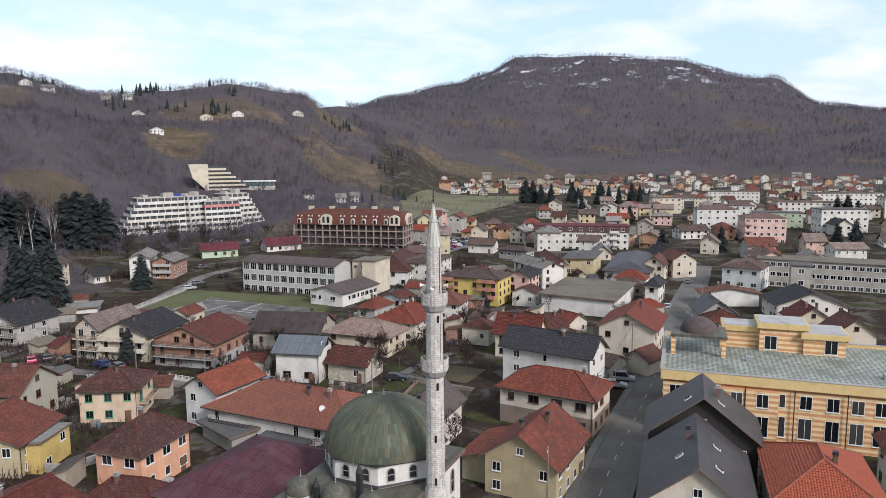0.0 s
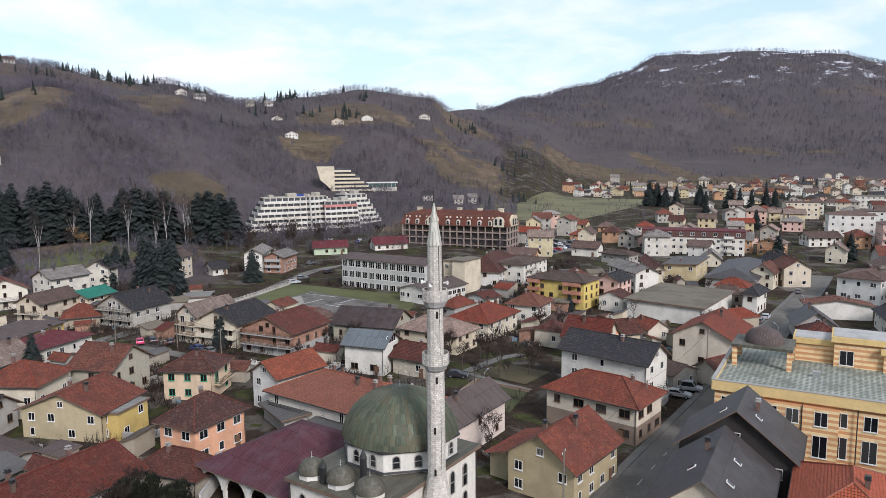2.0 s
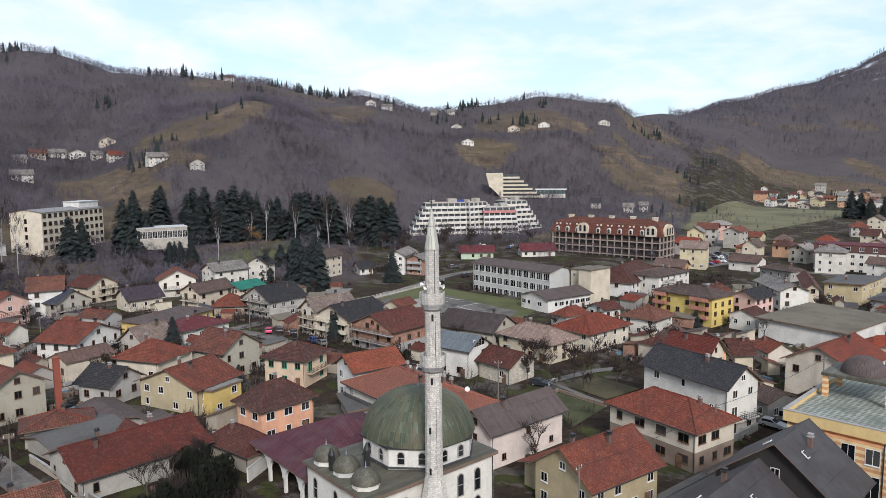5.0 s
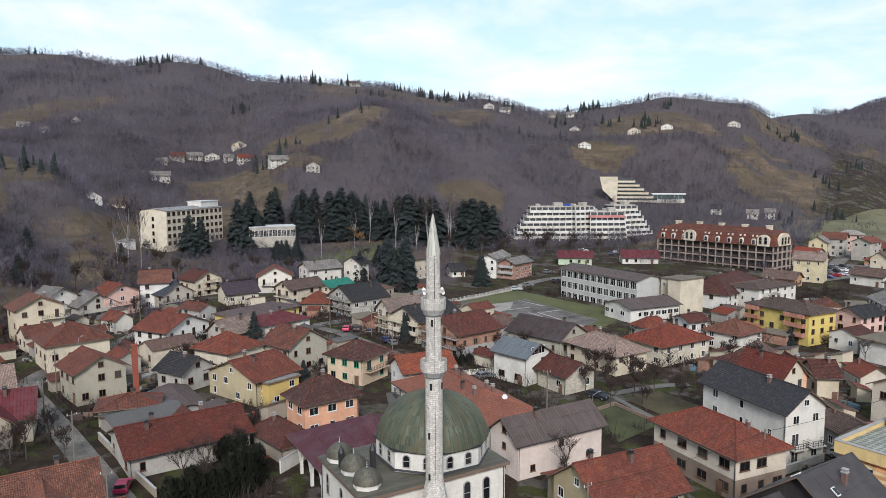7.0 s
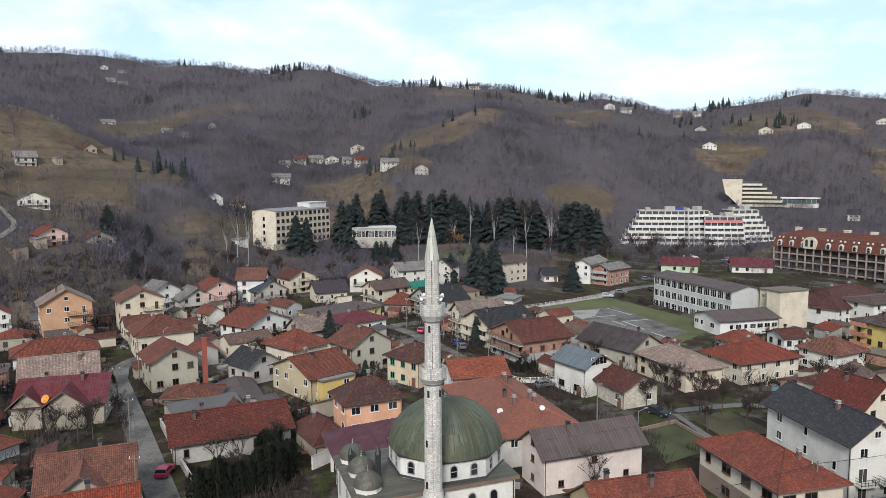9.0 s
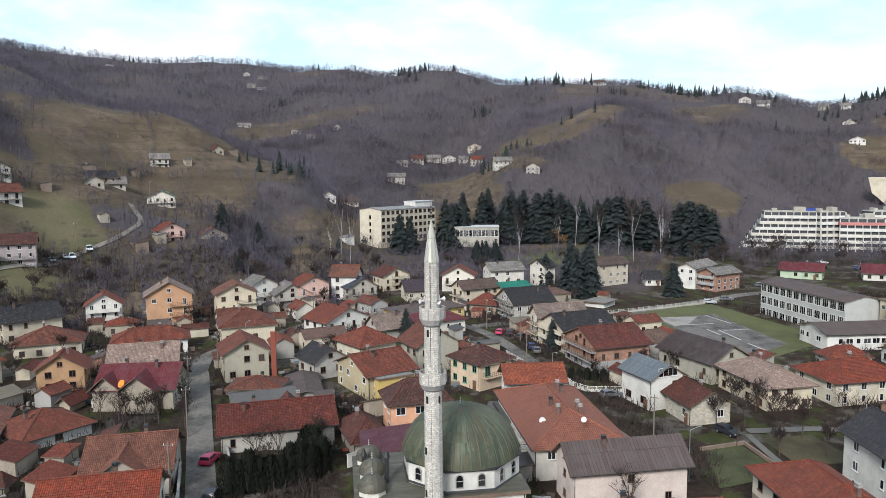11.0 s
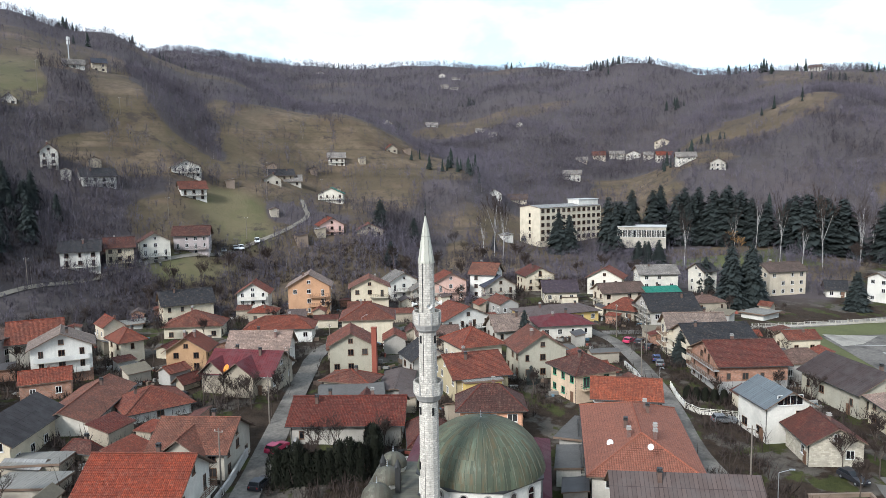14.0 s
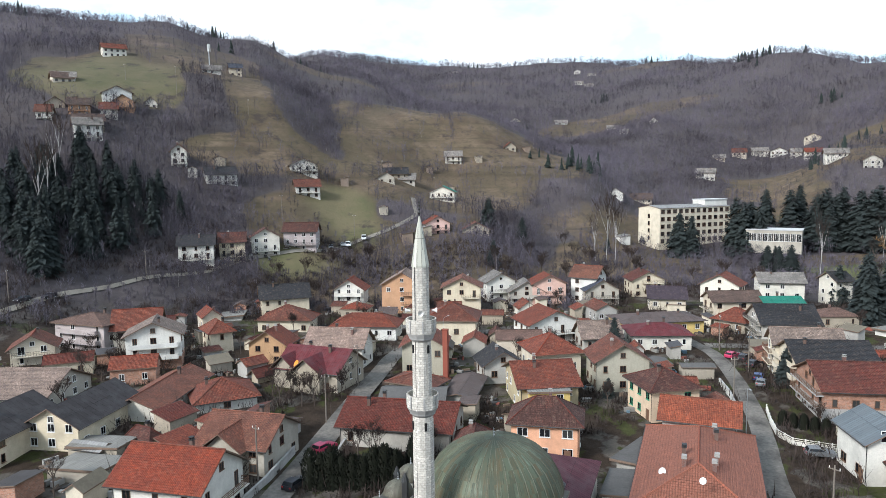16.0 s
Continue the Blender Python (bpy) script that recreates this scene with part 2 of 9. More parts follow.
ROOF["felt_dark"] = surface("dark_roofing_felt", (0.09, 0.085, 0.08), 0.95, 0, 0.4, 3, 0.15, 0.02)
FRAME_W = surface("white_window_frame", (0.62, 0.61, 0.58), 0.5, 0, 0.1, 8)
FRAME_G = surface("green_window_frame", (0.05, 0.26, 0.15), 0.5, 0, 0.2, 8)
FRAME_B = surface("brown_window_frame", (0.13, 0.07, 0.04), 0.6, 0, 0.2, 8)
TRIM = surface("grey_trim", (0.30, 0.285, 0.26), 0.8, 0, 0.25)
SOFFIT = surface("soffit_boards", (0.16, 0.11, 0.08), 0.8, 0, 0.3)
DOORM = surface("door_wood", (0.14, 0.08, 0.05), 0.6, 0, 0.3)
METAL = surface("galvanised_metal", (0.45, 0.46, 0.47), 0.45, 0.8, 0.2)
DARKMETAL = surface("dark_painted_metal", (0.04, 0.04, 0.04), 0.5, 0.3, 0.2)
CHIM = surface("chimney_render", (0.13, 0.085, 0.068), 0.95, 0, 0.4)
CHIMB = blocks("chimney_brick", (0.14, 0.06, 0.045), (0.15, 0.13, 0.115), 0.25, 0.08)
CONC = surface("concrete", (0.36, 0.35, 0.33), 0.92, 0, 0.3, 4, 0.4)


# ---- mesh helpers ----
class Geo:
    """Collects faces with metre-true texture coordinates, then makes one mesh object."""

    def __init__(self):
        self.v, self.f, self.uv, self.mi = [], [], [], []

    def face(self, pts, uvs=None, mi=0):
        k = len(self.v)
        self.v.extend([tuple(p) for p in pts])
        self.f.append(tuple(range(k, k + len(pts))))
        if uvs is None:
            p = [Vector(q) for q in pts]
            nrm = (p[1] - p[0]).cross(p[2] - p[0])
            if nrm.length < 1e-9 and len(p) > 3:
                nrm = (p[2] - p[0]).cross(p[3] - p[0])
            a = max(range(3), key=lambda i: abs(nrm[i]))
            ij = ((1, 2), (0, 2), (0, 1))[a]
            uvs = [(q[ij[0]], q[ij[1]]) for q in p]
        self.uv.append(uvs)
        self.mi.append(mi)

    def box(self, c, s, yaw=0.0, mi=0):
        ca, sa_ = math.cos(yaw), math.sin(yaw)
        P = []
        for dz in (-0.5, 0.5):
            for dx, dy in ((-0.5, -0.5), (0.5, -0.5), (0.5, 0.5), (-0.5, 0.5)):
                x, y = dx * s[0], dy * s[1]
                P.append((c[0] + x * ca - y * sa_, c[1] + x * sa_ + y * ca, c[2] + dz * s[2]))
        for q in ((3, 2, 1, 0), (4, 5, 6, 7), (0, 1, 5, 4), (1, 2, 6, 5), (2, 3, 7, 6), (3, 0, 4, 7)):
            self.face([P[i] for i in q], None, mi)

    def tube(self, a, b, r0, r1, n=6, mi=0, cap=True):
        a, b = Vector(a), Vector(b)
        d = (b - a).normalized()
        u = d.orthogonal().normalized()
        w = d.cross(u)
        A, B = [], []
        for i in range(n):
            t = 2 * math.pi * i / n
            e = u * math.cos(t) + w * math.sin(t)
            A.append(a + e * r0)
            B.append(b + e * r1)
        for i in range(n):
            j = (i + 1) % n
            self.face([A[i], A[j], B[j], B[i]], [(i * 0.2, 0), (i * 0.2 + 0.2, 0), (i * 0.2 + 0.2, (b - a).length), (i * 0.2, (b - a).length)], mi)
        if cap:
            self.face(B, None, mi)
            self.face(A[::-1], None, mi)

    def lathe(self, prof, n=16, c=(0, 0, 0), mi=0, phase=0.0, umul=1.0):
        """Rings (radius, height) round the vertical through c."""
        for (r0, z0), (r1, z1) in zip(prof, prof[1:]):
            for i in range(n):
                t0, t1 = phase + 2 * math.pi * i / n, phase + 2 * math.pi * (i + 1) / n
                rr = max(r0, r1) * umul
                pts, uvs = [], []
                for r, z, t in ((r0, z0, t0), (r0, z0, t1), (r1, z1, t1), (r1, z1, t0)):
                    if pts and r < 1e-6 and len(pts) == 3 and r1 < 1e-6:
                        continue
                    pts.append((c[0] + r * math.cos(t), c[1] + r * math.sin(t), c[2] + z))
                    uvs.append((t * rr, z))
                if r0 < 1e-6:
                    pts, uvs = pts[1:], uvs[1:]
                self.face(pts, uvs, mi)

    def mesh(self, name, mats):
        me = bpy.data.meshes.new(name)
        seen, vs, idx = {}, [], []
        for q in self.v:
            k = (round(q[0], 4), round(q[1], 4), round(q[2], 4))
            if k not in seen:
                seen[k] = len(vs)
                vs.append(k)
            idx.append(seen[k])
        keep = [i for i, fc in enumerate(self.f) if len({idx[j] for j in fc}) == len(fc)]
        self.f, self.uv, self.mi = [self.f[i] for i in keep], [self.uv[i] for i in keep], [self.mi[i] for i in keep]
        me.from_pydata(vs, [], [[idx[j] for j in fc] for fc in self.f])
        for m in mats if isinstance(mats, (list, tuple)) else [mats]:
            me.materials.append(m)
        lay = me.uv_layers.new(name="uv")
        flat = [c for fuv in self.uv for p in fuv for c in p]
        lay.data.foreach_set("uv", flat)
        me.polygons.foreach_set("material_index", self.mi)
        me.update()
        return me

    def obj(self, name, mats, parent=None, label="", smooth=False):
        me = self.mesh(name, mats)
        if smooth:
            me.polygons.foreach_set("use_smooth", [True] * len(me.polygons))
        ob = new(name, me)
        if parent is not None:
            ob.parent = parent
        if label:
            ob["label"] = label
        return ob


def thing(name, x, y, z, yaw, label, category, group=""):
    e = new(name)
    e.empty_display_size = 0.5
    e.matrix_world = pose(x, y, z, 0, 0, yaw)
    return tagged(e, label, category, group)


# ---- ground: the valley floor and the hills round it ----
CX, CY = -30.6, 68.6
STATIONS = []


def station(az, *rz):
    STATIONS.append((az, (0.0,) + rz[0::2], (0.0,) + rz[1::2]))


station(-180, 200, 3, 600, 60, 1200, 150, 3200, 260)
station(-120, 300, 1, 900, 60, 1500, 150, 3200, 260)
station(-60, 300, 0, 800, 20, 1800, 120, 3200, 200)
station(-30, 900, 5, 1300, 30, 2000, 120, 3200, 200)
station(-9, 1000, 4, 1500, 40, 2136, 150, 3200, 180)
station(-5, 1000, 4, 1500, 45, 2235, 178, 3200, 200)
station(-1, 1100, 5, 1600, 70, 2532, 292, 3200, 300)
station(6, 1000, 5, 1500, 70, 2100, 240, 2729, 384, 3200, 390)
station(12, 950, 5, 1400, 70, 2050, 250, 2729, 405, 3200, 410)
station(18, 900, 5, 1300, 60, 1900, 220, 2725, 414, 3200, 420)
station(20.5, 860, 5, 1250, 60, 1900, 215, 2650, 350, 3200, 360)
station(23, 800, 5, 1200, 60, 1900, 190, 2525, 293, 3200, 300)
station(28, 560, 4, 850, 55, 1100, 95, 2400, 235, 3200, 240)
station(33, 440, 4, 600, 28, 850, 85, 1100, 118, 1426, 140, 3200, 170)
station(36, 400, 4, 520, 18, 727, 86, 826, 116, 1000, 118, 3200, 170)
station(41, 350, 3, 520, 20, 620, 66, 690, 86, 778, 121, 900, 126, 3200, 190)
station(47, 260, 2, 360, 3, 420, 7, 490, 20, 560, 40, 640, 76, 790, 112, 1000, 122, 3200, 190)
station(51, 250, 2, 350, 3, 400, 9, 452, 22, 520, 38, 602, 66, 740, 98, 832, 113, 1000, 118, 3200, 190)
station(58, 230, 2, 340, 5, 480, 55, 821, 128, 1000, 135, 3200, 200)
station(67, 240, 2, 330, 15, 450, 60, 560, 98, 878, 152, 1100, 160, 3200, 210)
station(74, 240, 2, 290, 8, 403, 48, 500, 60, 820, 150, 1000, 165, 3200, 220)
station(82, 240, 2, 280, 7, 518, 42, 700, 100, 926, 184, 1100, 190, 3200, 240)
station(90, 215, 2, 275, 8, 400, 30, 600, 78, 1130, 212, 1300, 222, 3200, 260)
station(97, 200, 2, 260, 13, 330, 42, 400, 53, 520, 52, 800, 120, 1229, 231, 3200, 270)
station(108, 165, 2, 190, 9, 244, 25, 303, 34, 333, 50, 385, 78, 480, 92, 620, 90, 1234, 230, 3200, 270)
station(119, 165, 2, 185, 7, 205, 13, 266, 40, 340, 70, 437, 96, 560, 130, 800, 160, 1239, 256, 3200, 290)
station(126, 165, 3, 185, 9, 210, 20, 262, 47, 331, 86, 437, 112, 590, 158, 900, 185, 3200, 290)
station(133, 160, 3, 188, 12, 215, 26, 262, 52, 331, 88, 460, 135, 560, 170, 800, 175, 3200, 290)
station(142, 150, 3, 190, 18, 300, 80, 500, 150, 640, 178, 848, 208, 3200, 280)
station(155, 140, 4, 180, 22, 260, 58, 500, 140, 850, 200, 3200, 270)


def ground_z(x, y):
    """Height of the bare ground (arrays allowed)."""
    x, y = np.asarray(x, float), np.asarray(y, float)
    dx, dy = x - CX, y - CY
    r = np.hypot(dx, dy)
    az = np.degrees(np.arctan2(-dx, dy))
    rows = STATIONS + [(180.0,) + STATIONS[0][1:]]
    azs = np.array([s[0] for s in rows])
    prof = np.stack([np.interp(r, s[1], s[2]) for s in rows])
    k = np.clip(np.searchsorted(azs, az, side="right") - 1, 0, len(rows) - 2)
    f = (az - azs[k]) / (azs[k + 1] - azs[k])
    f = f * f * (3 - 2 * f)
    z0 = np.take_along_axis(prof, k[None], 0)[0]
    z1 = np.take_along_axis(prof, (k + 1)[None], 0)[0]
    z = z0 * (1 - f) + z1 * f
    amp = np.clip((z - 6) / 60, 0, 1)
    wob = np.sin(x * 0.021 + 1.3 * np.sin(y * 0.013)) * np.cos(y * 0.019 + 0.7 * np.sin(x * 0.017)) * 4.0
    wob += np.sin(x * 0.061 + 2.1 * np.sin(y * 0.047)) * np.sin(y * 0.057 + 1.1) * 1.6
    wob += np.sin(x * 0.0071 + y * 0.0043) * 6.0 * np.clip((r - 900) / 800, 0, 1)
    return z + amp * wob * np.clip(r / 500, 0.25, 1.0)


def gz(x, y):
    return float(ground_z(np.array([x]), np.array([y]))[0])


SLOPE_FIELDS = ((-258, -190, 52, 40, 35), (-236, -48, 26, 17, 35), (-191, -41, 20, 10, -51))


def meadow(x, y):
    """1 on open grass, 0 in the woods."""
    x, y = np.asarray(x, float), np.asarray(y, float)
    dx, dy = x - CX, y - CY
    r, az = np.hypot(dx, dy), np.degrees(np.arctan2(-dx, dy))
    n = np.sin(x * 0.017 + 1.9 * np.sin(y * 0.011 + 1)) + np.sin(y * 0.019 - 1.4 * np.sin(x * 0.014 + 2)) + 0.6 * np.sin(x * 0.043 + y * 0.037)
    rag = np.sin(x * 0.11 + 2.3 * np.sin(y * 0.07)) + np.sin(y * 0.13 + 1.9 * np.sin(x * 0.083 + 1)) + 0.7 * np.sin(x * 0.051 - y * 0.063 + 1.5 * np.sin(x * 0.03))
    m = np.clip((n - 1.25) * 2.0, 0, 1) * 0.85
    m = np.maximum(m, np.clip((250 - r) / 30, 0, 1) * (az < 100) * 0.4)

    def spot(a, rr, da, dr, k=1.0):
        q = ((az - a) / da) ** 2 + ((r - rr) / dr) ** 2 + 0.28 * n + 0.2 * rag
        return np.clip((1.15 - q) * 2.5, 0, 1) * k
    for a, rr, da, dr in ((110, 330, 14, 110), (122, 330, 8, 90), (118, 210, 12, 40), (130, 430, 7, 70), (101, 350, 6, 60), (71, 540, 6, 45),
                          (66, 760, 6, 60), (43, 690, 5, 40), (47, 600, 3, 30), (79, 430, 7, 60), (58, 400, 3, 25), (33, 850, 3, 60),
                          (22, 620, 14, 130), (10, 900, 20, 130), (106, 190, 10, 30), (92, 250, 8, 40), (64, 262, 14, 28)):
        m = np.maximum(m, spot(a, rr, da, dr))

    def oval(x0, y0, ax, ay, turn):
        c, sn = math.cos(math.radians(turn)), math.sin(math.radians(turn))
        u, v = (x - x0) * c + (y - y0) * sn, (y - y0) * c - (x - x0) * sn
        return np.clip((1.1 - (u / ax) ** 2 - (v / ay) ** 2 - 0.12 * rag) * 3.0, 0, 1)
    for gully in ((-345, -128, 75, 22, 35), (-300, -98, 30, 9, 60)):
        m = m * (1 - oval(*gully))
    for field in SLOPE_FIELDS + ((-248, -98, 32, 20, -30), (-365, -85, 62, 30, 35)):
        m = np.maximum(m, oval(*field))
    return m


def lush(x, y):
    """1 on the greener hay fields of the slope."""
    x, y = np.asarray(x, float), np.asarray(y, float)
    rag = np.sin(x * 0.11 + 2.3 * np.sin(y * 0.07)) + np.sin(y * 0.13 + 1.9 * np.sin(x * 0.083 + 1))
    m = np.zeros_like(x)
    for x0, y0, ax, ay, turn in SLOPE_FIELDS:
        c, sn = math.cos(math.radians(turn)), math.sin(math.radians(turn))
        u, v = (x - x0) * c + (y - y0) * sn, (y - y0) * c - (x - x0) * sn
        m = np.maximum(m, np.clip((1.1 - (u / ax) ** 2 - (v / ay) ** 2 - 0.15 * rag) * 1.5, 0, 1))
    return m


def build_ground():
    na = 420
    rs = np.concatenate([np.linspace(0, 330, 76), np.geomspace(336, 1500, 90), np.geomspace(1530, 3300, 40), [4600.0]])
    A = np.linspace(0, 2 * math.pi, na, endpoint=False)
    R_, A_ = np.meshgrid(rs, A, indexing="ij")
    X, Y = CX - R_ * np.sin(A_), CY + R_ * np.cos(A_)
    Z = ground_z(X.ravel(), Y.ravel()).reshape(X.shape)
    Z[-1] = Z[-2] * 0.4
    verts = np.stack([X, Y, Z], -1).reshape(-1, 3)
    i, j = np.meshgrid(np.arange(len(rs) - 1), np.arange(na), indexing="ij")
    j2 = (j + 1) % na
    faces = np.stack([i * na + j, i * na + j2, (i + 1) * na + j2, (i + 1) * na + j], -1).reshape(-1, 4)[:, ::-1]
    me = bpy.data.meshes.new("ground")
    me.from_pydata(verts.tolist(), [], faces.tolist())
    att = me.attributes.new("cover", "FLOAT", "POINT")
    att.data.foreach_set("value", meadow(X.ravel(), Y.ravel()).astype(np.float32))
    at4 = me.attributes.new("lush", "FLOAT", "POINT")
    at4.data.foreach_set("value", lush(X.ravel(), Y.ravel()).astype(np.float32))
    at2 = me.attributes.new("town", "FLOAT", "POINT")
    az = np.degrees(A_.ravel())
    az = np.where(az > 180, az - 360, az)
    far = np.where((az > -40) & (az < 30), 900.0, np.where((az >= 30) & (az < 60), 330.0, np.where((az >= 60) & (az < 100), 195.0, 165.0)))
    at2.data.foreach_set("value", np.clip((far - R_.ravel()) / 25, 0, 1).astype(np.float32))
    me.polygons.foreach_set("use_smooth", [True] * len(me.polygons))
    m, n, l, b = node_mat("valley_ground")
    pos = n.new("ShaderNodeNewGeometry").outputs["Position"]
    at = n.new("ShaderNodeAttribute")
    at.attribute_name = "cover"
    fine = noise_tex(n, l, 0.35, 6, 0.7, pos)
    mid = noise_tex(n, l, 0.05, 6, 0.65, pos)
    wide = noise_tex(n, l, 0.011, 5, 0.6, pos)
    wood = mixer(n, l, ramp(n, l, fine, 0.3, 0.7), (0.055, 0.047, 0.047), (0.078, 0.067, 0.068))
    wood = mixer(n, l, ramp(n, l, wide, 0.5, 0.7), wood, (0.082, 0.068, 0.070))
    wood = mixer(n, l, ramp(n, l, mid, 0.5, 0.75), wood, (0.056, 0.044, 0.039))
    turf = noise_tex(n, l, 0.022, 6, 0.7, pos)
    grass = mixer(n, l, ramp(n, l, mid, 0.35, 0.65), (0.070, 0.050, 0.035), (0.150, 0.112, 0.076))
    grass = mixer(n, l, ramp(n, l, turf, 0.47, 0.60), grass, (0.092, 0.073, 0.044))
    grass = mixer(n, l, ramp(n, l, wide, 0.5, 0.7), grass, (0.075, 0.058, 0.042))
    grass = mixer(n, l, ramp(n, l, fine, 0.5, 0.8), grass, (0.052, 0.042, 0.030))
    terrace = noise_tex(n, l, 1.0, 4, 0.6, pos, (0.012, 0.012, 0.42))
    grass = mixer(n, l, ramp(n, l, terrace, 0.52, 0.66), grass, (0.074, 0.058, 0.038))
    hay = n.new("ShaderNodeAttribute")
    hay.attribute_name = "lush"
    grass = mixer(n, l, hay.outputs["Fac"], grass, mixer(n, l, ramp(n, l, mid, 0.4, 0.6), (0.086, 0.084, 0.042), (0.118, 0.100, 0.058)))
    brush = noise_tex(n, l, 0.075, 6, 0.72, pos)
    grass = mixer(n, l, ramp(n, l, brush, 0.56, 0.66), grass, (0.050, 0.040, 0.033))
    jit = n.new("ShaderNodeMath"); jit.operation = "ADD"
    jm = n.new("ShaderNodeMapRange"); jm.inputs["To Min"].default_value, jm.inputs["To Max"].default_value = -0.35, 0.35
    l.new(mid, jm.inputs["Value"]); l.new(jm.outputs[0], jit.inputs[0]); l.new(at.outputs["Fac"], jit.inputs[1])
    c = mixer(n, l, ramp(n, l, jit.outputs[0], 0.35, 0.65), wood, grass)
    sepz = n.new("ShaderNodeSeparateXYZ")
    l.new(pos, sepz.inputs[0])
    # violet-grey woodland tone mixed in with height, painting distance haze onto the uplands
    upland = ramp(n, l, sepz.outputs["Z"], 70.0, 170.0)
    wooded = n.new("ShaderNodeMath"); wooded.operation = "MULTIPLY"; wooded.inputs[1].default_value = 0.6
    l.new(upland, wooded.inputs[0])
    c = mixer(n, l, wooded.outputs[0], c, (0.070, 0.060, 0.064))
    high = ramp(n, l, sepz.outputs["Z"], 215.0, 290.0)
    flecks = ramp(n, l, noise_tex(n, l, 0.014, 7, 0.75, pos, (1.0, 0.4, 0.6)), 0.57, 0.63)
    sm = n.new("ShaderNodeMath"); sm.operation = "MULTIPLY"
    l.new(high, sm.inputs[0]); l.new(flecks, sm.inputs[1])
    c = mixer(n, l, sm.outputs[0], c, (0.62, 0.64, 0.68))
    yard = noise_tex(n, l, 0.085, 5, 0.6, pos)
    plot = noise_tex(n, l, 0.14, 4, 0.6, pos, (1.0, 1.3, 1.0))
    lawn = mixer(n, l, ramp(n, l, fine, 0.3, 0.7), (0.026, 0.030, 0.011), (0.058, 0.060, 0.022))
    soil = mixer(n, l, ramp(n, l, fine, 0.3, 0.7), (0.020, 0.014, 0.010), (0.050, 0.036, 0.026))
    gravel = mixer(n, l, ramp(n, l, fine, 0.3, 0.7), (0.054, 0.047, 0.040), (0.112, 0.098, 0.082))
    tc = mixer(n, l, ramp(n, l, yard, 0.53, 0.57), soil, gravel)
    tc = mixer(n, l, ramp(n, l, plot, 0.54, 0.58), tc, lawn)
    at3 = n.new("ShaderNodeAttribute")
    at3.attribute_name = "town"
    c = mixer(n, l, at3.outputs["Fac"], c, tc)
    l.new(c, b.inputs["Base Color"])
    b.inputs["Roughness"].default_value = 1.0
    b.inputs["Specular IOR Level"].default_value = 0.1
    bump(n, l, fine, 0.9, 0.9, b)
    me.materials.append(m)
    return tagged(new("ground", me), "valley floor and wooded hills with brown winter grass", "ground", "", "structure")


build_ground()


# ---- houses ----
WIN_CACHE = {}


def window_mesh(w, h, frame_mat, panes=2, style="plain"):
    key = (round(w, 1), round(h, 1), frame_mat.name, panes)
    if key not in WIN_CACHE:
        w, h = key[0], key[1]
        g, t = Geo(), 0.08
        for c, s in (((0, 0, h / 2 - t / 2), (w, 0.1, t)), ((0, 0, -h / 2 + t / 2), (w, 0.1, t)),
                     ((-w / 2 + t / 2, 0, 0), (t, 0.1, h - 2 * t)), ((w / 2 - t / 2, 0, 0), (t, 0.1, h - 2 * t))):
            g.box(c, s)
        for k in range(1, panes):
            g.box((-w / 2 + w * k / panes, 0, 0), (t * 0.8, 0.08, h - 2 * t))
        g.box((0, -0.06, -h / 2 - 0.03), (w + 0.16, 0.2, 0.06))
        p = Geo()
        p.box((0, 0.0, 0), (w - 0.1, 0.04, h - 0.1))
        both = Geo()
        both.v, both.f, both.uv, both.mi = list(g.v), list(g.f), list(g.uv), list(g.mi)
        both.box((0, 0.0, 0), (w - 0.1, 0.04, h - 0.1), 0, 1)
        WIN_CACHE[key] = (g.mesh("window", [frame_mat]), p.mesh("pane", [GLASS]), both.mesh("window", [frame_mat, GLASS]))
    return WIN_CACHE[key]


def add_window(parent, x, y, z, yaw, w, h, frame_mat, panes=2):
    """A window whose outer face looks along -y turned by yaw (radians), centred at x, y, z of its house."""
    fm, pm, both = window_mesh(w, h, frame_mat, panes)
    near = split_panes(parent)
    o = new("window", fm if near else both)
    o.parent = parent
    o.matrix_local = Matrix.Translation((x, y, z)) @ Matrix.Rotation(yaw, 4, "Z")
    if near:
        new("pane", pm).parent = o
    return o


def split_panes(ob):
    """Panes are parts of their own on the houses nearest the minaret."""
    c = ob.matrix_world.translation
    return (c.x + 55) ** 2 + (c.y - 70) ** 2 < 62 ** 2


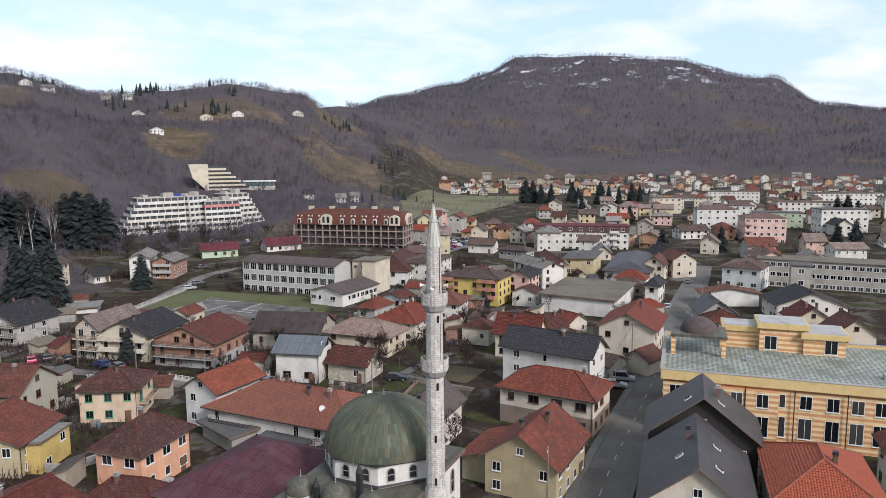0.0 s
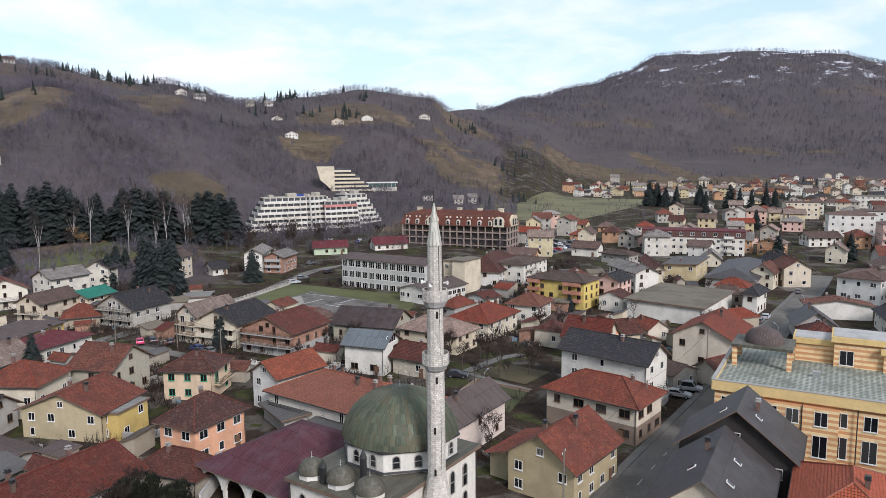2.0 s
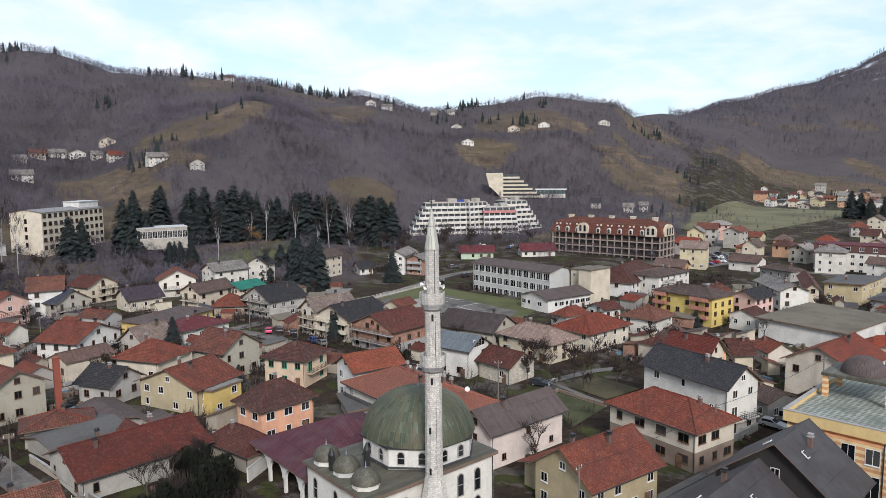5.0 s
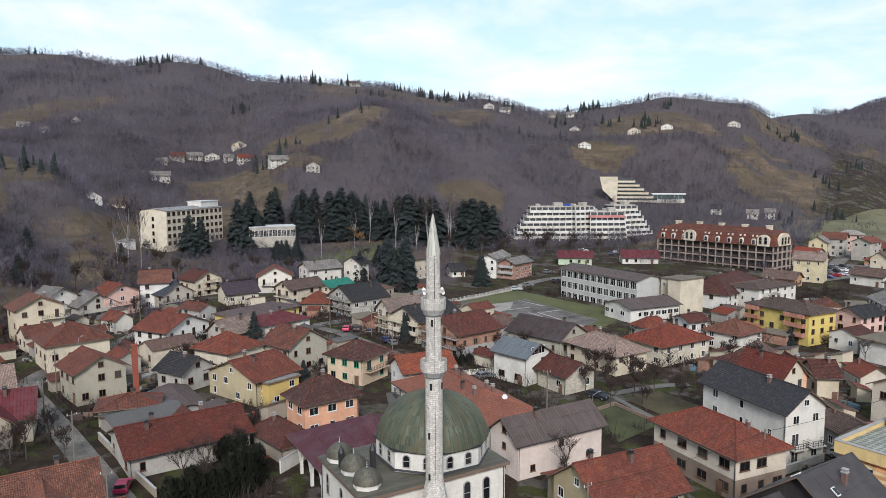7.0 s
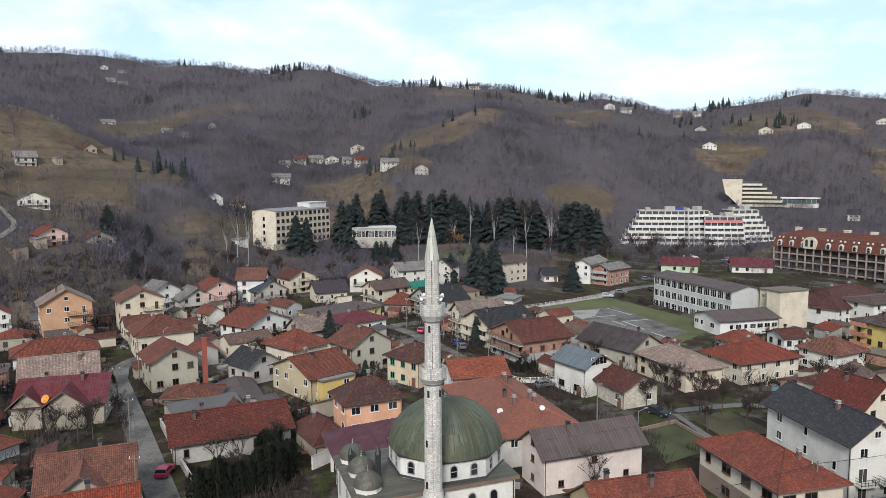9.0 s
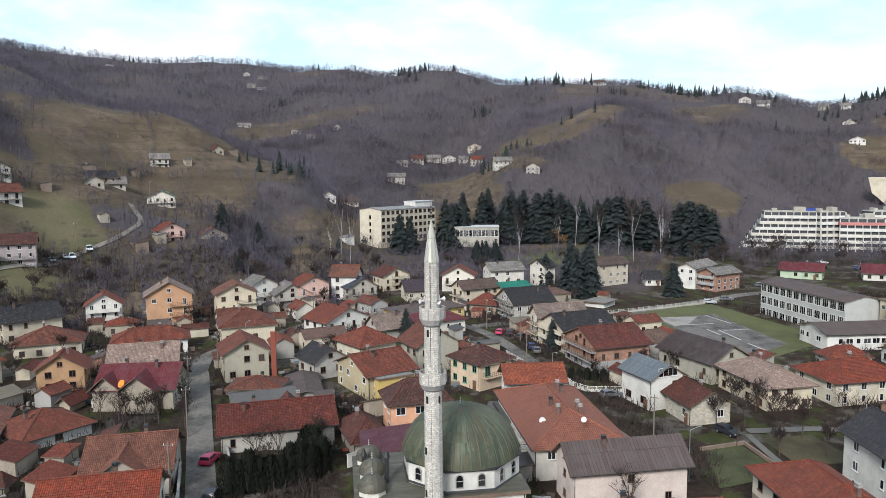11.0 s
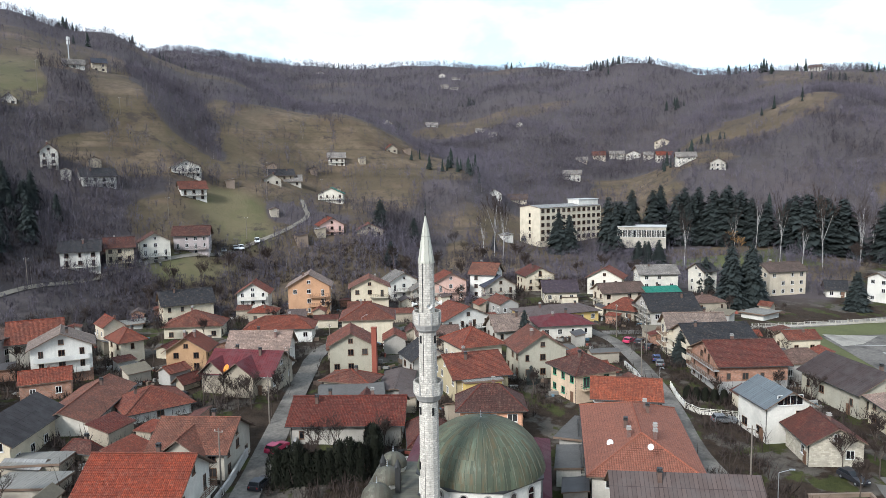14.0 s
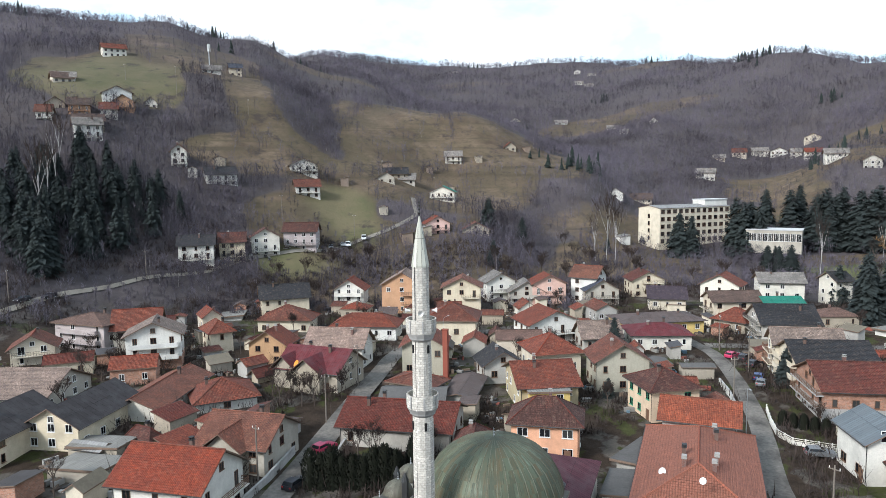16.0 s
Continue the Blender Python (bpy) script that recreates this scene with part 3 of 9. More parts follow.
def slope(g, p0, p1, p2, p3, course=0.36, step=0.045, thick=0.16):
    """A roof plane from the eave p0-p1 up to p3-p2, laid in lapped courses, with a thickness below."""
    p0, p1, p2, p3 = (Vector(p) for p in (p0, p1, p2, p3))
    run = (p1 - p0).normalized()
    nrm = run.cross((p3 + p2) / 2 - (p0 + p1) / 2).normalized()
    up = nrm.cross(run)
    length = ((p3 + p2) / 2 - (p0 + p1) / 2).dot(up)
    n = max(1, int(length / course)) if step else 1

    def uv(q):
        return ((q - p0).dot(run), (q - p0).dot(up))
    for i in range(n):
        a, b = i / n, (i + 1) / n
        q0, q1 = p0.lerp(p3, a), p1.lerp(p2, a)
        q2, q3 = p1.lerp(p2, b), p0.lerp(p3, b)
        lift = nrm * step
        pts = [q0 + lift, q1 + lift, q2, q3]
        if (q2 - q3).length < 1e-4:
            pts = pts[:3]
        g.face(pts, [uv(q) for q in pts])
        if step:
            g.face([q0, q1, q1 + lift, q0 + lift], [uv(q0), uv(q1), uv(q1), uv(q0)])
    d = Vector((0, 0, -thick))
    low = [p0 + d, p1 + d, p2 + d, p3 + d]
    if (p2 - p3).length < 1e-4:
        low, top = low[:3], [p0, p1, p2]
    else:
        top = [p0, p1, p2, p3]
    g.face(low[::-1], None, 1)
    for i in range(len(top)):
        j = (i + 1) % len(top)
        g.face([low[i], low[j], top[j], top[i]], None, 1)


def roof_geo(g, L, W, ze, zr, kind, cx=0.0, cy=0.0, turn=0.0, lapped=True):
    """Roof over L x W (eaves included), ridge along local x."""
    st = 0.045 if lapped else 0.0
    ca, sa_ = math.cos(turn), math.sin(turn)

    def P(x, y, z):
        return (cx + x * ca - y * sa_, cy + x * sa_ + y * ca, z)
    a, b = L / 2, W / 2
    caps = []
    if kind == "gable":
        slope(g, P(-a, -b, ze), P(a, -b, ze), P(a, 0, zr), P(-a, 0, zr), step=st)
        slope(g, P(a, b, ze), P(-a, b, ze), P(-a, 0, zr), P(a, 0, zr), step=st)
        caps = [(P(-a, 0, zr), P(a, 0, zr))]
    elif kind in ("hip", "half"):
        h = min(b, a) if kind == "hip" else b * 0.45
        if kind == "hip":
            slope(g, P(-a, -b, ze), P(a, -b, ze), P(a - h, 0, zr), P(-a + h, 0, zr), step=st)
            slope(g, P(a, b, ze), P(-a, b, ze), P(-a + h, 0, zr), P(a - h, 0, zr), step=st)
            slope(g, P(a, -b, ze), P(a, b, ze), P(a - h, 0, zr), P(a - h, 0, zr), step=st)
            slope(g, P(-a, b, ze), P(-a, -b, ze), P(-a + h, 0, zr), P(-a + h, 0, zr), step=st)
            caps = [(P(-a + h, 0, zr), P(a - h, 0, zr))] if a - h > 0.2 else []
            for sx in (-1, 1):
                for sy in (-1, 1):
                    caps.append((P(sx * a, sy * b, ze), P(sx * (a - h), 0, zr)))
    elif kind == "shed":
        slope(g, P(-a, -b, ze), P(a, -b, ze), P(a, b, zr), P(-a, b, zr), step=st)
    elif kind == "flat":
        slope(g, P(-a, -b, ze), P(a, -b, ze), P(a, b, zr), P(-a, b, zr), step=0.0, thick=0.35)
    return caps


def wall_geo(g, L, W, z0, ze, zr, kind, cx=0.0, cy=0.0, turn=0.0):
    ca, sa_ = math.cos(turn), math.sin(turn)

    def P(x, y, z):
        return (cx + x * ca - y * sa_, cy + x * sa_ + y * ca, z)

    def face(*ps):
        # texture runs along the wall, so masonry lies level
        q = [Vector(p) for p in ps]
        d = q[1] - q[0]
        d.z = 0
        d.normalize()
        g.face(ps, [((p - q[0]).dot(d), p.z) for p in q])
    a, b = L / 2, W / 2
    e = ze - 0.1
    if kind == "shed":
        k = zr - 0.12
        face(P(-a, -b, z0), P(a, -b, z0), P(a, -b, e), P(-a, -b, e))
        face(P(a, b, z0), P(-a, b, z0), P(-a, b, k), P(a, b, k))
        face(P(a, -b, z0), P(a, b, z0), P(a, b, k), P(a, -b, e))
        face(P(-a, b, z0), P(-a, -b, z0), P(-a, -b, e), P(-a, b, k))
        return
    face(P(-a, -b, z0), P(a, -b, z0), P(a, -b, e), P(-a, -b, e))
    face(P(a, b, z0), P(-a, b, z0), P(-a, b, e), P(a, b, e))
    if kind == "gable":
        k = zr - 0.2
        face(P(a, -b, z0), P(a, b, z0), P(a, b, e), P(a, 0, k), P(a, -b, e))
        face(P(-a, b, z0), P(-a, -b, z0), P(-a, -b, e), P(-a, 0, k), P(-a, b, e))
    else:
        face(P(a, -b, z0), P(a, b, z0), P(a, b, e), P(a, -b, e))
        face(P(-a, b, z0), P(-a, -b, z0), P(-a, -b, e), P(-a, b, e))


def chimney(parent, x, y, z0, z1, brick=False, w=0.48, cap=True):
    g = Geo()
    g.box((x, y, (z0 + z1) / 2), (w, w, z1 - z0))
    o = g.obj("chimney", CHIMB if brick else CHIM, parent)
    if not cap:
        return o
    c = Geo()
    c.box((x, y, z1 + 0.05), (w + 0.18, w + 0.18, 0.1))
    for s in (-1, 1):
        c.box((x + s * w * 0.4, y, z1 + 0.22), (0.08, w, 0.25))
    c.box((x, y, z1 + 0.38), (w + 0.12, w + 0.12, 0.07))
    c.obj("chimney_cap", TRIM if brick else DARKMETAL, o)
    return o


def balcony(parent, x0, x1, y, z, depth, yaw, style, mat_slab, roofed=False):
    """A balcony along a wall at local y (outwards is -y turned by yaw); style: bars, solid or wood."""
    m = Matrix.Rotation(yaw, 4, "Z")
    g = Geo()
    g.box(((x0 + x1) / 2, y - depth / 2, z), (x1 - x0, depth, 0.16))
    o = g.obj("balcony", mat_slab, parent)
    o.matrix_local = m
    r = Geo()
    if style == "solid":
        r.box(((x0 + x1) / 2, y - depth + 0.05, z + 0.53), (x1 - x0, 0.1, 0.9))
        for x in (x0 + 0.05, x1 - 0.05):
            r.box((x, y - depth / 2 - 0.02, z + 0.53), (0.1, depth - 0.16, 0.9))
        mat = mat_slab
    else:
        t = 0.05 if style == "bars" else 0.1
        for zz in ((0.3, 0.65, 1.0) if style == "bars" else (0.3, 0.55, 0.8, 1.02)):
            r.box(((x0 + x1) / 2, y - depth + 0.05, z + zz), (x1 - x0, 0.04, t))
            for x in (x0 + 0.05, x1 - 0.05):
                r.box((x, y - depth / 2, z + zz), (0.04, depth - 0.1, t))
        k = max(2, int((x1 - x0) / (0.5 if style == "bars" else 1.2)))
        for i in range(k + 1):
            r.box((x0 + 0.05 + (x1 - x0 - 0.1) * i / k, y - depth + 0.05, z + 0.55), (0.05, 0.05, 0.95))
        mat = DARKMETAL if style == "bars" else DOORM
    r.obj("railing", mat, o)
    return o


def far_window(g, u, dist, z, rot, w, h):
    """A window too small to pick apart: frame and pane in the joined rows of its house."""
    cr, sr = math.cos(rot), math.sin(rot)
    for off, k, mi in ((0.03, 1.0, 0), (0.05, 0.8, 1)):
        y = -(dist + off)
        pts = [(a * w / 2 * k, b * h / 2 * k) for a, b in ((-1, -1), (1, -1), (1, 1), (-1, 1))]
        g.face([((u + a) * cr - y * sr, (u + a) * sr + y * cr, z + b) for a, b in pts], None, mi)


HOUSE_RNG = random.Random(5)
FOOT = []  # plots already built on: x, y, turn, length, width


def house(label, x, y, yaw, L, W, ze, zr, kind="gable", wall="cream", roof="red", floors=2, z0=None, over=0.75, frame=None, chim=1,
          balc=(), wings=(), win=(1, 1, 1, 1), gap=3.5, ww=1.25, wh=1.3, name="house", cat="house", lapped=None, gwin=True, rail="bars", awning=None, plinth=None, attic=True, far=False, paint=None):
    """A house: L along the ridge and W across, over the eaves; heights above its ground. win: whether each wall
    (-y, +x, +y, -x) has windows. balc: (wall, from, to, floor) with from and to as parts of the wall's length."""
    rng = HOUSE_RNG
    z0 = min(gz(x + dx, y + dy) for dx in (-4, 4) for dy in (-4, 4)) - 0.1 if z0 is None else z0
    e = thing(name, x, y, z0, yaw, label, cat)
    FOOT.append((x, y, radians(yaw), L, W))
    rows = Geo() if far else None
    ze, zr = ze - z0, zr - z0
    frame = frame or (FRAME_W if rng.random() < 0.42 else FRAME_B)
    lapped = (not roof.startswith("sheet") and not roof.startswith("felt")) if lapped is None else lapped
    g = Geo()
    caps = roof_geo(g, L, W, ze, zr, kind, lapped=lapped)
    ro = g.obj("roof", [ROOF[roof], SOFFIT], e)
    for wx, wy, wt, wL, wW, wze, wzr, wk in wings:
        g = Geo()
        caps += roof_geo(g, wL, wW, wze - z0, wzr - z0, wk, wx, wy, radians(wt), lapped)
        g.obj("wing_roof", [ROOF[roof], SOFFIT], e)
    if caps and lapped:
        for a, b in caps[:1] if far else caps:
            a, b = Vector(a), Vector(b)
            c = Geo()
            up = Vector((0, 0, 0.03))
            c.tube(a + up, b + up, 0.13, 0.13, 6)
            c.obj("ridge_cap", ROOF[roof], ro)
    g = Geo()
    wl_, ww_ = L - 2 * over, W - 2 * over
    drop = (zr - ze) * over / (W / 2) if kind in ("gable", "hip") else 0.0
    wall_geo(g, wl_, ww_, -1.5, ze + drop * 0.9, zr, kind)
    g.obj("wall", WALL[wall], e)
    for wx, wy, wt, wL, wW, wze, wzr, wk in wings:
        g = Geo()
        wall_geo(g, wL - 2 * over, wW - 2 * over, -1.5, wze - z0, wzr - z0, wk, wx, wy, radians(wt))
        g.obj("wing_wall", WALL[wall], e)
    if plinth:
        g = Geo()
        wall_geo(g, wl_ + 0.02, ww_ + 0.02, -1.5, plinth[1] + 0.1, plinth[1], "flat")
        g.obj("plinth", WALL[plinth[0]], e)
    # gutters
    if kind in ("gable", "hip") and not far:
        for s in (-1, 1):
            g = Geo()
            g.tube((-L / 2, s * (W / 2 + 0.05), ze - 0.08), (L / 2, s * (W / 2 + 0.05), ze - 0.08), 0.07, 0.07, 5)
            g.obj("gutter", DARKMETAL, e)
        for sx, sy in ((1, -1), (1, 1)) if split_panes(e) else ():
            g = Geo()
            g.tube((sx * (wl_ / 2 - 0.15), sy * (ww_ / 2 + 0.06), -0.5), (sx * (wl_ / 2 - 0.15), sy * (ww_ / 2 + 0.06), ze - 0.1), 0.05, 0.05, 5)
            g.obj("downpipe", DARKMETAL, e)
    # windows and balconies, wall by wall
    fh = max(2.3, ze / max(floors, 1))
    bal_spans = {}
    sides = ((wl_, ww_ / 2, 0.0), (ww_, wl_ / 2, math.pi / 2), (wl_, ww_ / 2, math.pi), (ww_, wl_ / 2, -math.pi / 2))
    toward = Matrix.Rotation(-radians(yaw), 2) @ Vector((35 - x, 45 - y))
    front = {0: 0 if toward.y < 0 else 2, 1: 1 if toward.x > 0 else 3}
    balc = [(front[s % 2], f0, f1, fl) for s, f0, f1, fl in balc]
    for s, f0, f1, fl in balc:
        length, dist, rot = sides[s]
        zb = fl * fh - 0.05
        balcony(e, -length / 2 + f0 * length, -length / 2 + f1 * length, -dist, zb, 1.2, rot, rail, WALL[paint] if paint else WALL[wall] if wall not in ("brick", "stone") else CONC)
    win = tuple(max(1, w_) for w_ in win) if any(win) and balc else win
    for s, (length, dist, rot) in enumerate(sides):
        if not win[s]:
            continue
        cnt = max(1, int(win[s]) if win[s] > 1 else round(length / gap))
        out = Matrix.Rotation(radians(yaw) + rot, 3, "Z") @ Vector((0, -1, 0))
        if not far and all(out.x * (vx - x) + out.y * (vy - y) < 0 for vx, vy in ((0, -20), (45, 40), (30, 95))):
            continue
        for fl in range(floors):
            zc = fl * fh + fh * 0.56
            for i in range(cnt):
                u = -length / 2 + length * (i + 0.5) / cnt
                w, h, p = ww, wh, 2
                on_b = any(bs == s and bf == fl and f0 <= (u / length + 0.5) <= f1 for bs, f0, f1, bf in balc)
                zz = zc
                if on_b and i % 2 == 0:
                    w, h, zz = 0.9 if cnt > 2 else 1.4, 2.0, fl * fh + 1.1
                elif rng.random() < 0.2:
                    continue
                elif rng.random() < 0.2:
                    w, p = ww * 0.6, 1
                hh = min(h, fh * 0.8)
                lid = ze + drop * 0.9 - 0.25
                if kind == "gable" and s in (1, 3):
                    lid = ze + (zr - ze) * (1 - (abs(u) + w / 2) / (W / 2)) - 0.25
                if zz + hh / 2 > lid:
                    continue
                if far and (name == "shed" or math.hypot(x - CX, y - CY) < 300):
                    add_window(e, (u * math.cos(rot) + dist * math.sin(rot)), (u * math.sin(rot) - dist * math.cos(rot)), zz, rot, w * 0.8, min(h, fh * 0.6), frame, p)
                    continue
                if far:
                    far_window(rows, u, dist, zz, rot, w, min(h, fh * 0.8))
                    continue
                add_window(e, (u * math.cos(rot) + dist * math.sin(rot)), (u * math.sin(rot) - dist * math.cos(rot)), zz, rot, w, min(h, fh * 0.8), frame, p)
        if kind == "gable" and s in (1, 3) and attic and zr - ze > 2.0 and not far:
            add_window(e, dist * math.sin(rot), -dist * math.cos(rot), ze + (zr - ze) * 0.38, rot, 1.0, 1.0, frame, 2)
    if far and rows.f:
        rows.obj("far_glazing", [frame, GLASS], e)["kind"] = "stuff"
    # a door on the first windowed wall
    for s in (0, 1, 3, 2):
        if win[s] and not far:
            length, dist, rot = sides[s]
            u = length * 0.33
            d = Geo()
            d.box((0, 0, 0), (1.0, 0.12, 2.05))
            d.box((0, -0.03, 0.0), (0.8, 0.12, 1.85))
            o = d.obj("door", DOORM, e)
            o.matrix_local = Matrix.Translation((u * math.cos(rot) + (dist + 0.02) * math.sin(rot), u * math.sin(rot) - (dist + 0.02) * math.cos(rot), 1.0)) @ Matrix.Rotation(rot, 4, "Z")
            break
    for i in range(chim):
        cx_ = (rng.uniform(-0.28, 0.28)) * L
        cy_ = rng.choice((-1, 1)) * W * rng.uniform(0.06, 0.16)
        zs = zr - (zr - ze) * abs(cy_) / (W / 2)
        chimney(e, cx_, cy_, zs - 0.4, min(zr + rng.uniform(0.2, 0.7), zs + 1.1), rng.random() < 0.5, cap=not far)
    return e


# ---- streets ----
ASPHALT = surface("asphalt", (0.125, 0.114, 0.099), 0.9, 0, 0.45, 2.5, 0.12, 0.01)
LANE = surface("worn_lane", (0.155, 0.14, 0.122), 0.92, 0, 0.75, 1.6, 0.15, 0.01)
PAVE = surface("pavement_concrete", (0.125, 0.117, 0.105), 0.9, 0, 0.3, 3, 0.3, 0.01)
LINE = surface("road_paint", (0.36, 0.35, 0.33), 0.8, 0, 0.3)
GRAVEL = surface("gravel_track", (0.19, 0.17, 0.14), 0.95, 0, 0.35, 4, 0.3, 0.02)


def smooth_path(pts, k=8):
    p = [Vector(q) for q in pts]
    p = [p[0] * 2 - p[1]] + p + [p[-1] * 2 - p[-2]]
    out = []
    for a, b, c, d in zip(p, p[1:], p[2:], p[3:]):
        for i in range(k):
            t = i / k
            out.append(0.5 * ((2 * b) + (c - a) * t + (2 * a - 5 * b + 4 * c - d) * t * t + (3 * b - a - 3 * c + d) * t ** 3))
    return out + [p[-2]]


def ribbon(name, pts, width, lift, mat, label, cat, offset=0.0, thick=0.0, level=True):
    """A strip of road along points, draped on the ground; offset moves it sideways."""
    c = smooth_path([(x, y) for x, y in pts])
    g = Geo()
    rows = []
    for i, p in enumerate(c):
        d = (c[min(i + 1, len(c) - 1)] - c[max(i - 1, 0)]).normalized()
        nrm = Vector((-d.y, d.x))
        l, r = p + nrm * (offset + width / 2), p + nrm * (offset - width / 2)
        z = max(gz(l.x, l.y), gz(r.x, r.y), gz(p.x, p.y)) + lift
        rows.append(((r.x, r.y, z if level else gz(r.x, r.y) + lift), (l.x, l.y, z if level else gz(l.x, l.y) + lift)))
    for (a, b), (c2, d2) in zip(rows, rows[1:]):
        g.face([a, c2, d2, b])
        if thick:
            for u, v in ((a, c2), (d2, b)):
                g.face([(u[0], u[1], u[2] - thick), (v[0], v[1], v[2] - thick), v, u])
    return tagged(g.obj(name, mat), label, cat, "", "structure")


MAIN = [(-6, -180), (-10, -60), (-13, 20), (-15, 55), (-17, 89), (-17, 117), (-17, 148), (-18, 183), (-18, 220), (-18, 249), (-19, 285)]
ribbon("road_main", MAIN, 5.8, 0.10, ASPHALT, "grey asphalt main street with a worn centre line", "road")
for side in (-1, 1):
    ribbon("pavement_%d" % (1 if side < 0 else 2), MAIN, 1.2, 0.24, PAVE, "concrete pavement beside the main street", "pavement", side * 3.5, 0.4)
c_ = smooth_path(MAIN, 30)
for i in range(10, 200, 6):
    p, q = c_[i], c_[i + 2]
    d = (q - p).normalized()
    nrm = Vector((-d.y, d.x)) * 0.07
    z = gz(p.x, p.y) + 0.125
    g = Geo()
    g.face([(p.x + nrm.x, p.y + nrm.y, z), (p.x - nrm.x, p.y - nrm.y, z), (q.x - nrm.x, q.y - nrm.y, z), (q.x + nrm.x, q.y + nrm.y, z)])
    g.obj("centre_dash", LINE, bpy.data.objects["road_main"])
ribbon("lane_1", [(-30, 40.5), (-51.9, 36.5), (-72.5, 32.6), (-92.1, 28.9), (-108, 25.9), (-119.8, 24), (-131, 25.5), (-150, 40), (-168, 52)], 4.1, 0.1, LANE, "narrow patched asphalt lane between gardens", "road")
ribbon("lane_2", [(-190, 62), (-168, 80), (-149, 90), (-140, 94), (-123, 97), (-103, 99), (-88, 99.5), (-79, 99.4), (-71, 99.6), (-63, 100.6)], 3.3, 0.1, LANE, "grey asphalt lane past the long red roof", "road")
ribbon("lane_5", [(-60, 140), (-62.4, 133), (-63.2, 122.0)], 2.2, 0.1, PAVE, "narrow grey lane between the gardens", "road")
ribbon("path_garden", [(-61.8, 121.2), (-52.5, 119.9), (-47, 119.6)], 1.2, 0.12, PAVE, "narrow concrete garden path", "path")
ribbon("lane_3", [(-149, 92), (-152, 110), (-156, 130), (-163, 155), (-172, 176), (-180, 200), (-175, 230)], 4.5, 0.1, LANE, "grey lane along the school wall", "road")
ribbon("road_hill", [(-70, -76), (-98, -71), (-119, -72), (-142, -68), (-180, -56), (-202, -41), (-217, -34), (-233, -26), (-251, -22), (-262, -26), (-275, -32)], 2.0, 0.3, GRAVEL, "pale gravel road climbing the slope", "road", level=False)
ribbon("lane_4", [(-21, 250), (-60, 300), (-100, 300), (-135, 310), (-170, 380), (-200, 460)], 6.0, 0.1, LANE, "grey street in the far quarter", "road")


def patch(name, pts, lift, mat, label, cat="ground", n=14):
    """A four-cornered piece of surfacing draped on the ground."""
    a, b, c, d = (Vector(p) for p in pts)
    g = Geo()
    P = [[a.lerp(b, i / n).lerp(d.lerp(c, i / n), j / n) for j in range(n + 1)] for i in range(n + 1)]
    Q = [[(p.x, p.y, gz(p.x, p.y) + lift) for p in row] for row in P]
    for i in range(n):
        for j in range(n):
            g.face([Q[i][j], Q[i + 1][j], Q[i + 1][j + 1], Q[i][j + 1]])
    o = g.obj(name, mat)
    if o.data.polygons[0].normal.z < 0:
        o.data.flip_normals()
    return tagged(o, label, cat, "", "structure")


GREEN = surface("lawn", (0.085, 0.090, 0.034), 1.0, 0, 0.45, 2.0, 0.08, 0.03)
patch("lawn_school", [(-157, 137), (-166, 172), (-116, 178), (-98, 142)], 0.10, GREEN, "green school lawn")
patch("yard_school", [(-148, 145), (-151, 165), (-114, 164), (-104, 146)], 0.16, surface("pitch_asphalt", (0.135, 0.121, 0.107), 0.9, 0, 0.7, 2, 0.22), "worn asphalt sports pitch with painted lines")
patch("yard_concrete", [(-149.5, 146.0), (-148.4, 158.5), (-140.5, 152.0), (-137.5, 146.2)], 0.19, surface("bleached_concrete", (0.27, 0.25, 0.215), 0.92, 0, 0.5, 2.5, 0.2), "bleached concrete patch on the sports pitch")
for a, b in (((-138.8, 149.3), (-138.7, 158.1)), ((-149.4, 161.4), (-137.4, 162.5)), ((-132.5, 152.8), (-125.6, 152.8)), ((-131.1, 155.4), (-119.8, 154.9)), ((-116.4, 154.8), (-109.3, 154.9)), ((-130.5, 156.4), (-130.8, 163.8))):
    a, b = Vector(a), Vector(b)
    d = (b - a).normalized()
    n_ = Vector((-d.y, d.x)) * 0.3
    z = max(gz(*a), gz(*b)) + 0.24
    g = Geo()
    g.face([(a.x + n_.x, a.y + n_.y, z), (a.x - n_.x, a.y - n_.y, z), (b.x - n_.x, b.y - n_.y, z), (b.x + n_.x, b.y + n_.y, z)])
    g.obj("pitch_line", LINE, bpy.data.objects["yard_school"])
patch("lawn_garden", [(-56.8, 110.6), (-58.0, 117.8), (-47.0, 118.2), (-44.5, 106.5)], 0.1, surface("rough_lawn", (0.058, 0.062, 0.026), 1.0, 0, 0.6, 1.6, 0.1, 0.03), "green lawn behind a low wall")
patch("lawn_orchard", [(-60.0, 122.4), (-60.0, 131.5), (-49.0, 131.5), (-49.5, 121.8)], 0.1, surface("dry_lawn", (0.072, 0.060, 0.030), 1.0, 0, 0.5, 2.0, 0.1, 0.03), "dry yellowed orchard grass")
patch("lot_parking", [(-145, 280), (-122, 284), (-122, 335), (-145, 335)], 0.15, LANE, "asphalt car park beside the unfinished hotel")
patch("field_green", [(-270, 430), (-175, 405), (-195, 660), (-300, 640)], 0.25, surface("dry_field", (0.135, 0.125, 0.065), 1.0, 0, 0.5, 1.5, 0.03, 0.03), "wide pale green playing field at the valley's edge")
patch("lawn_hospital", [(-278, 128), (-290, 180), (-262, 190), (-258, 140)], 0.2, GREEN, "green park lawn below the hospital")


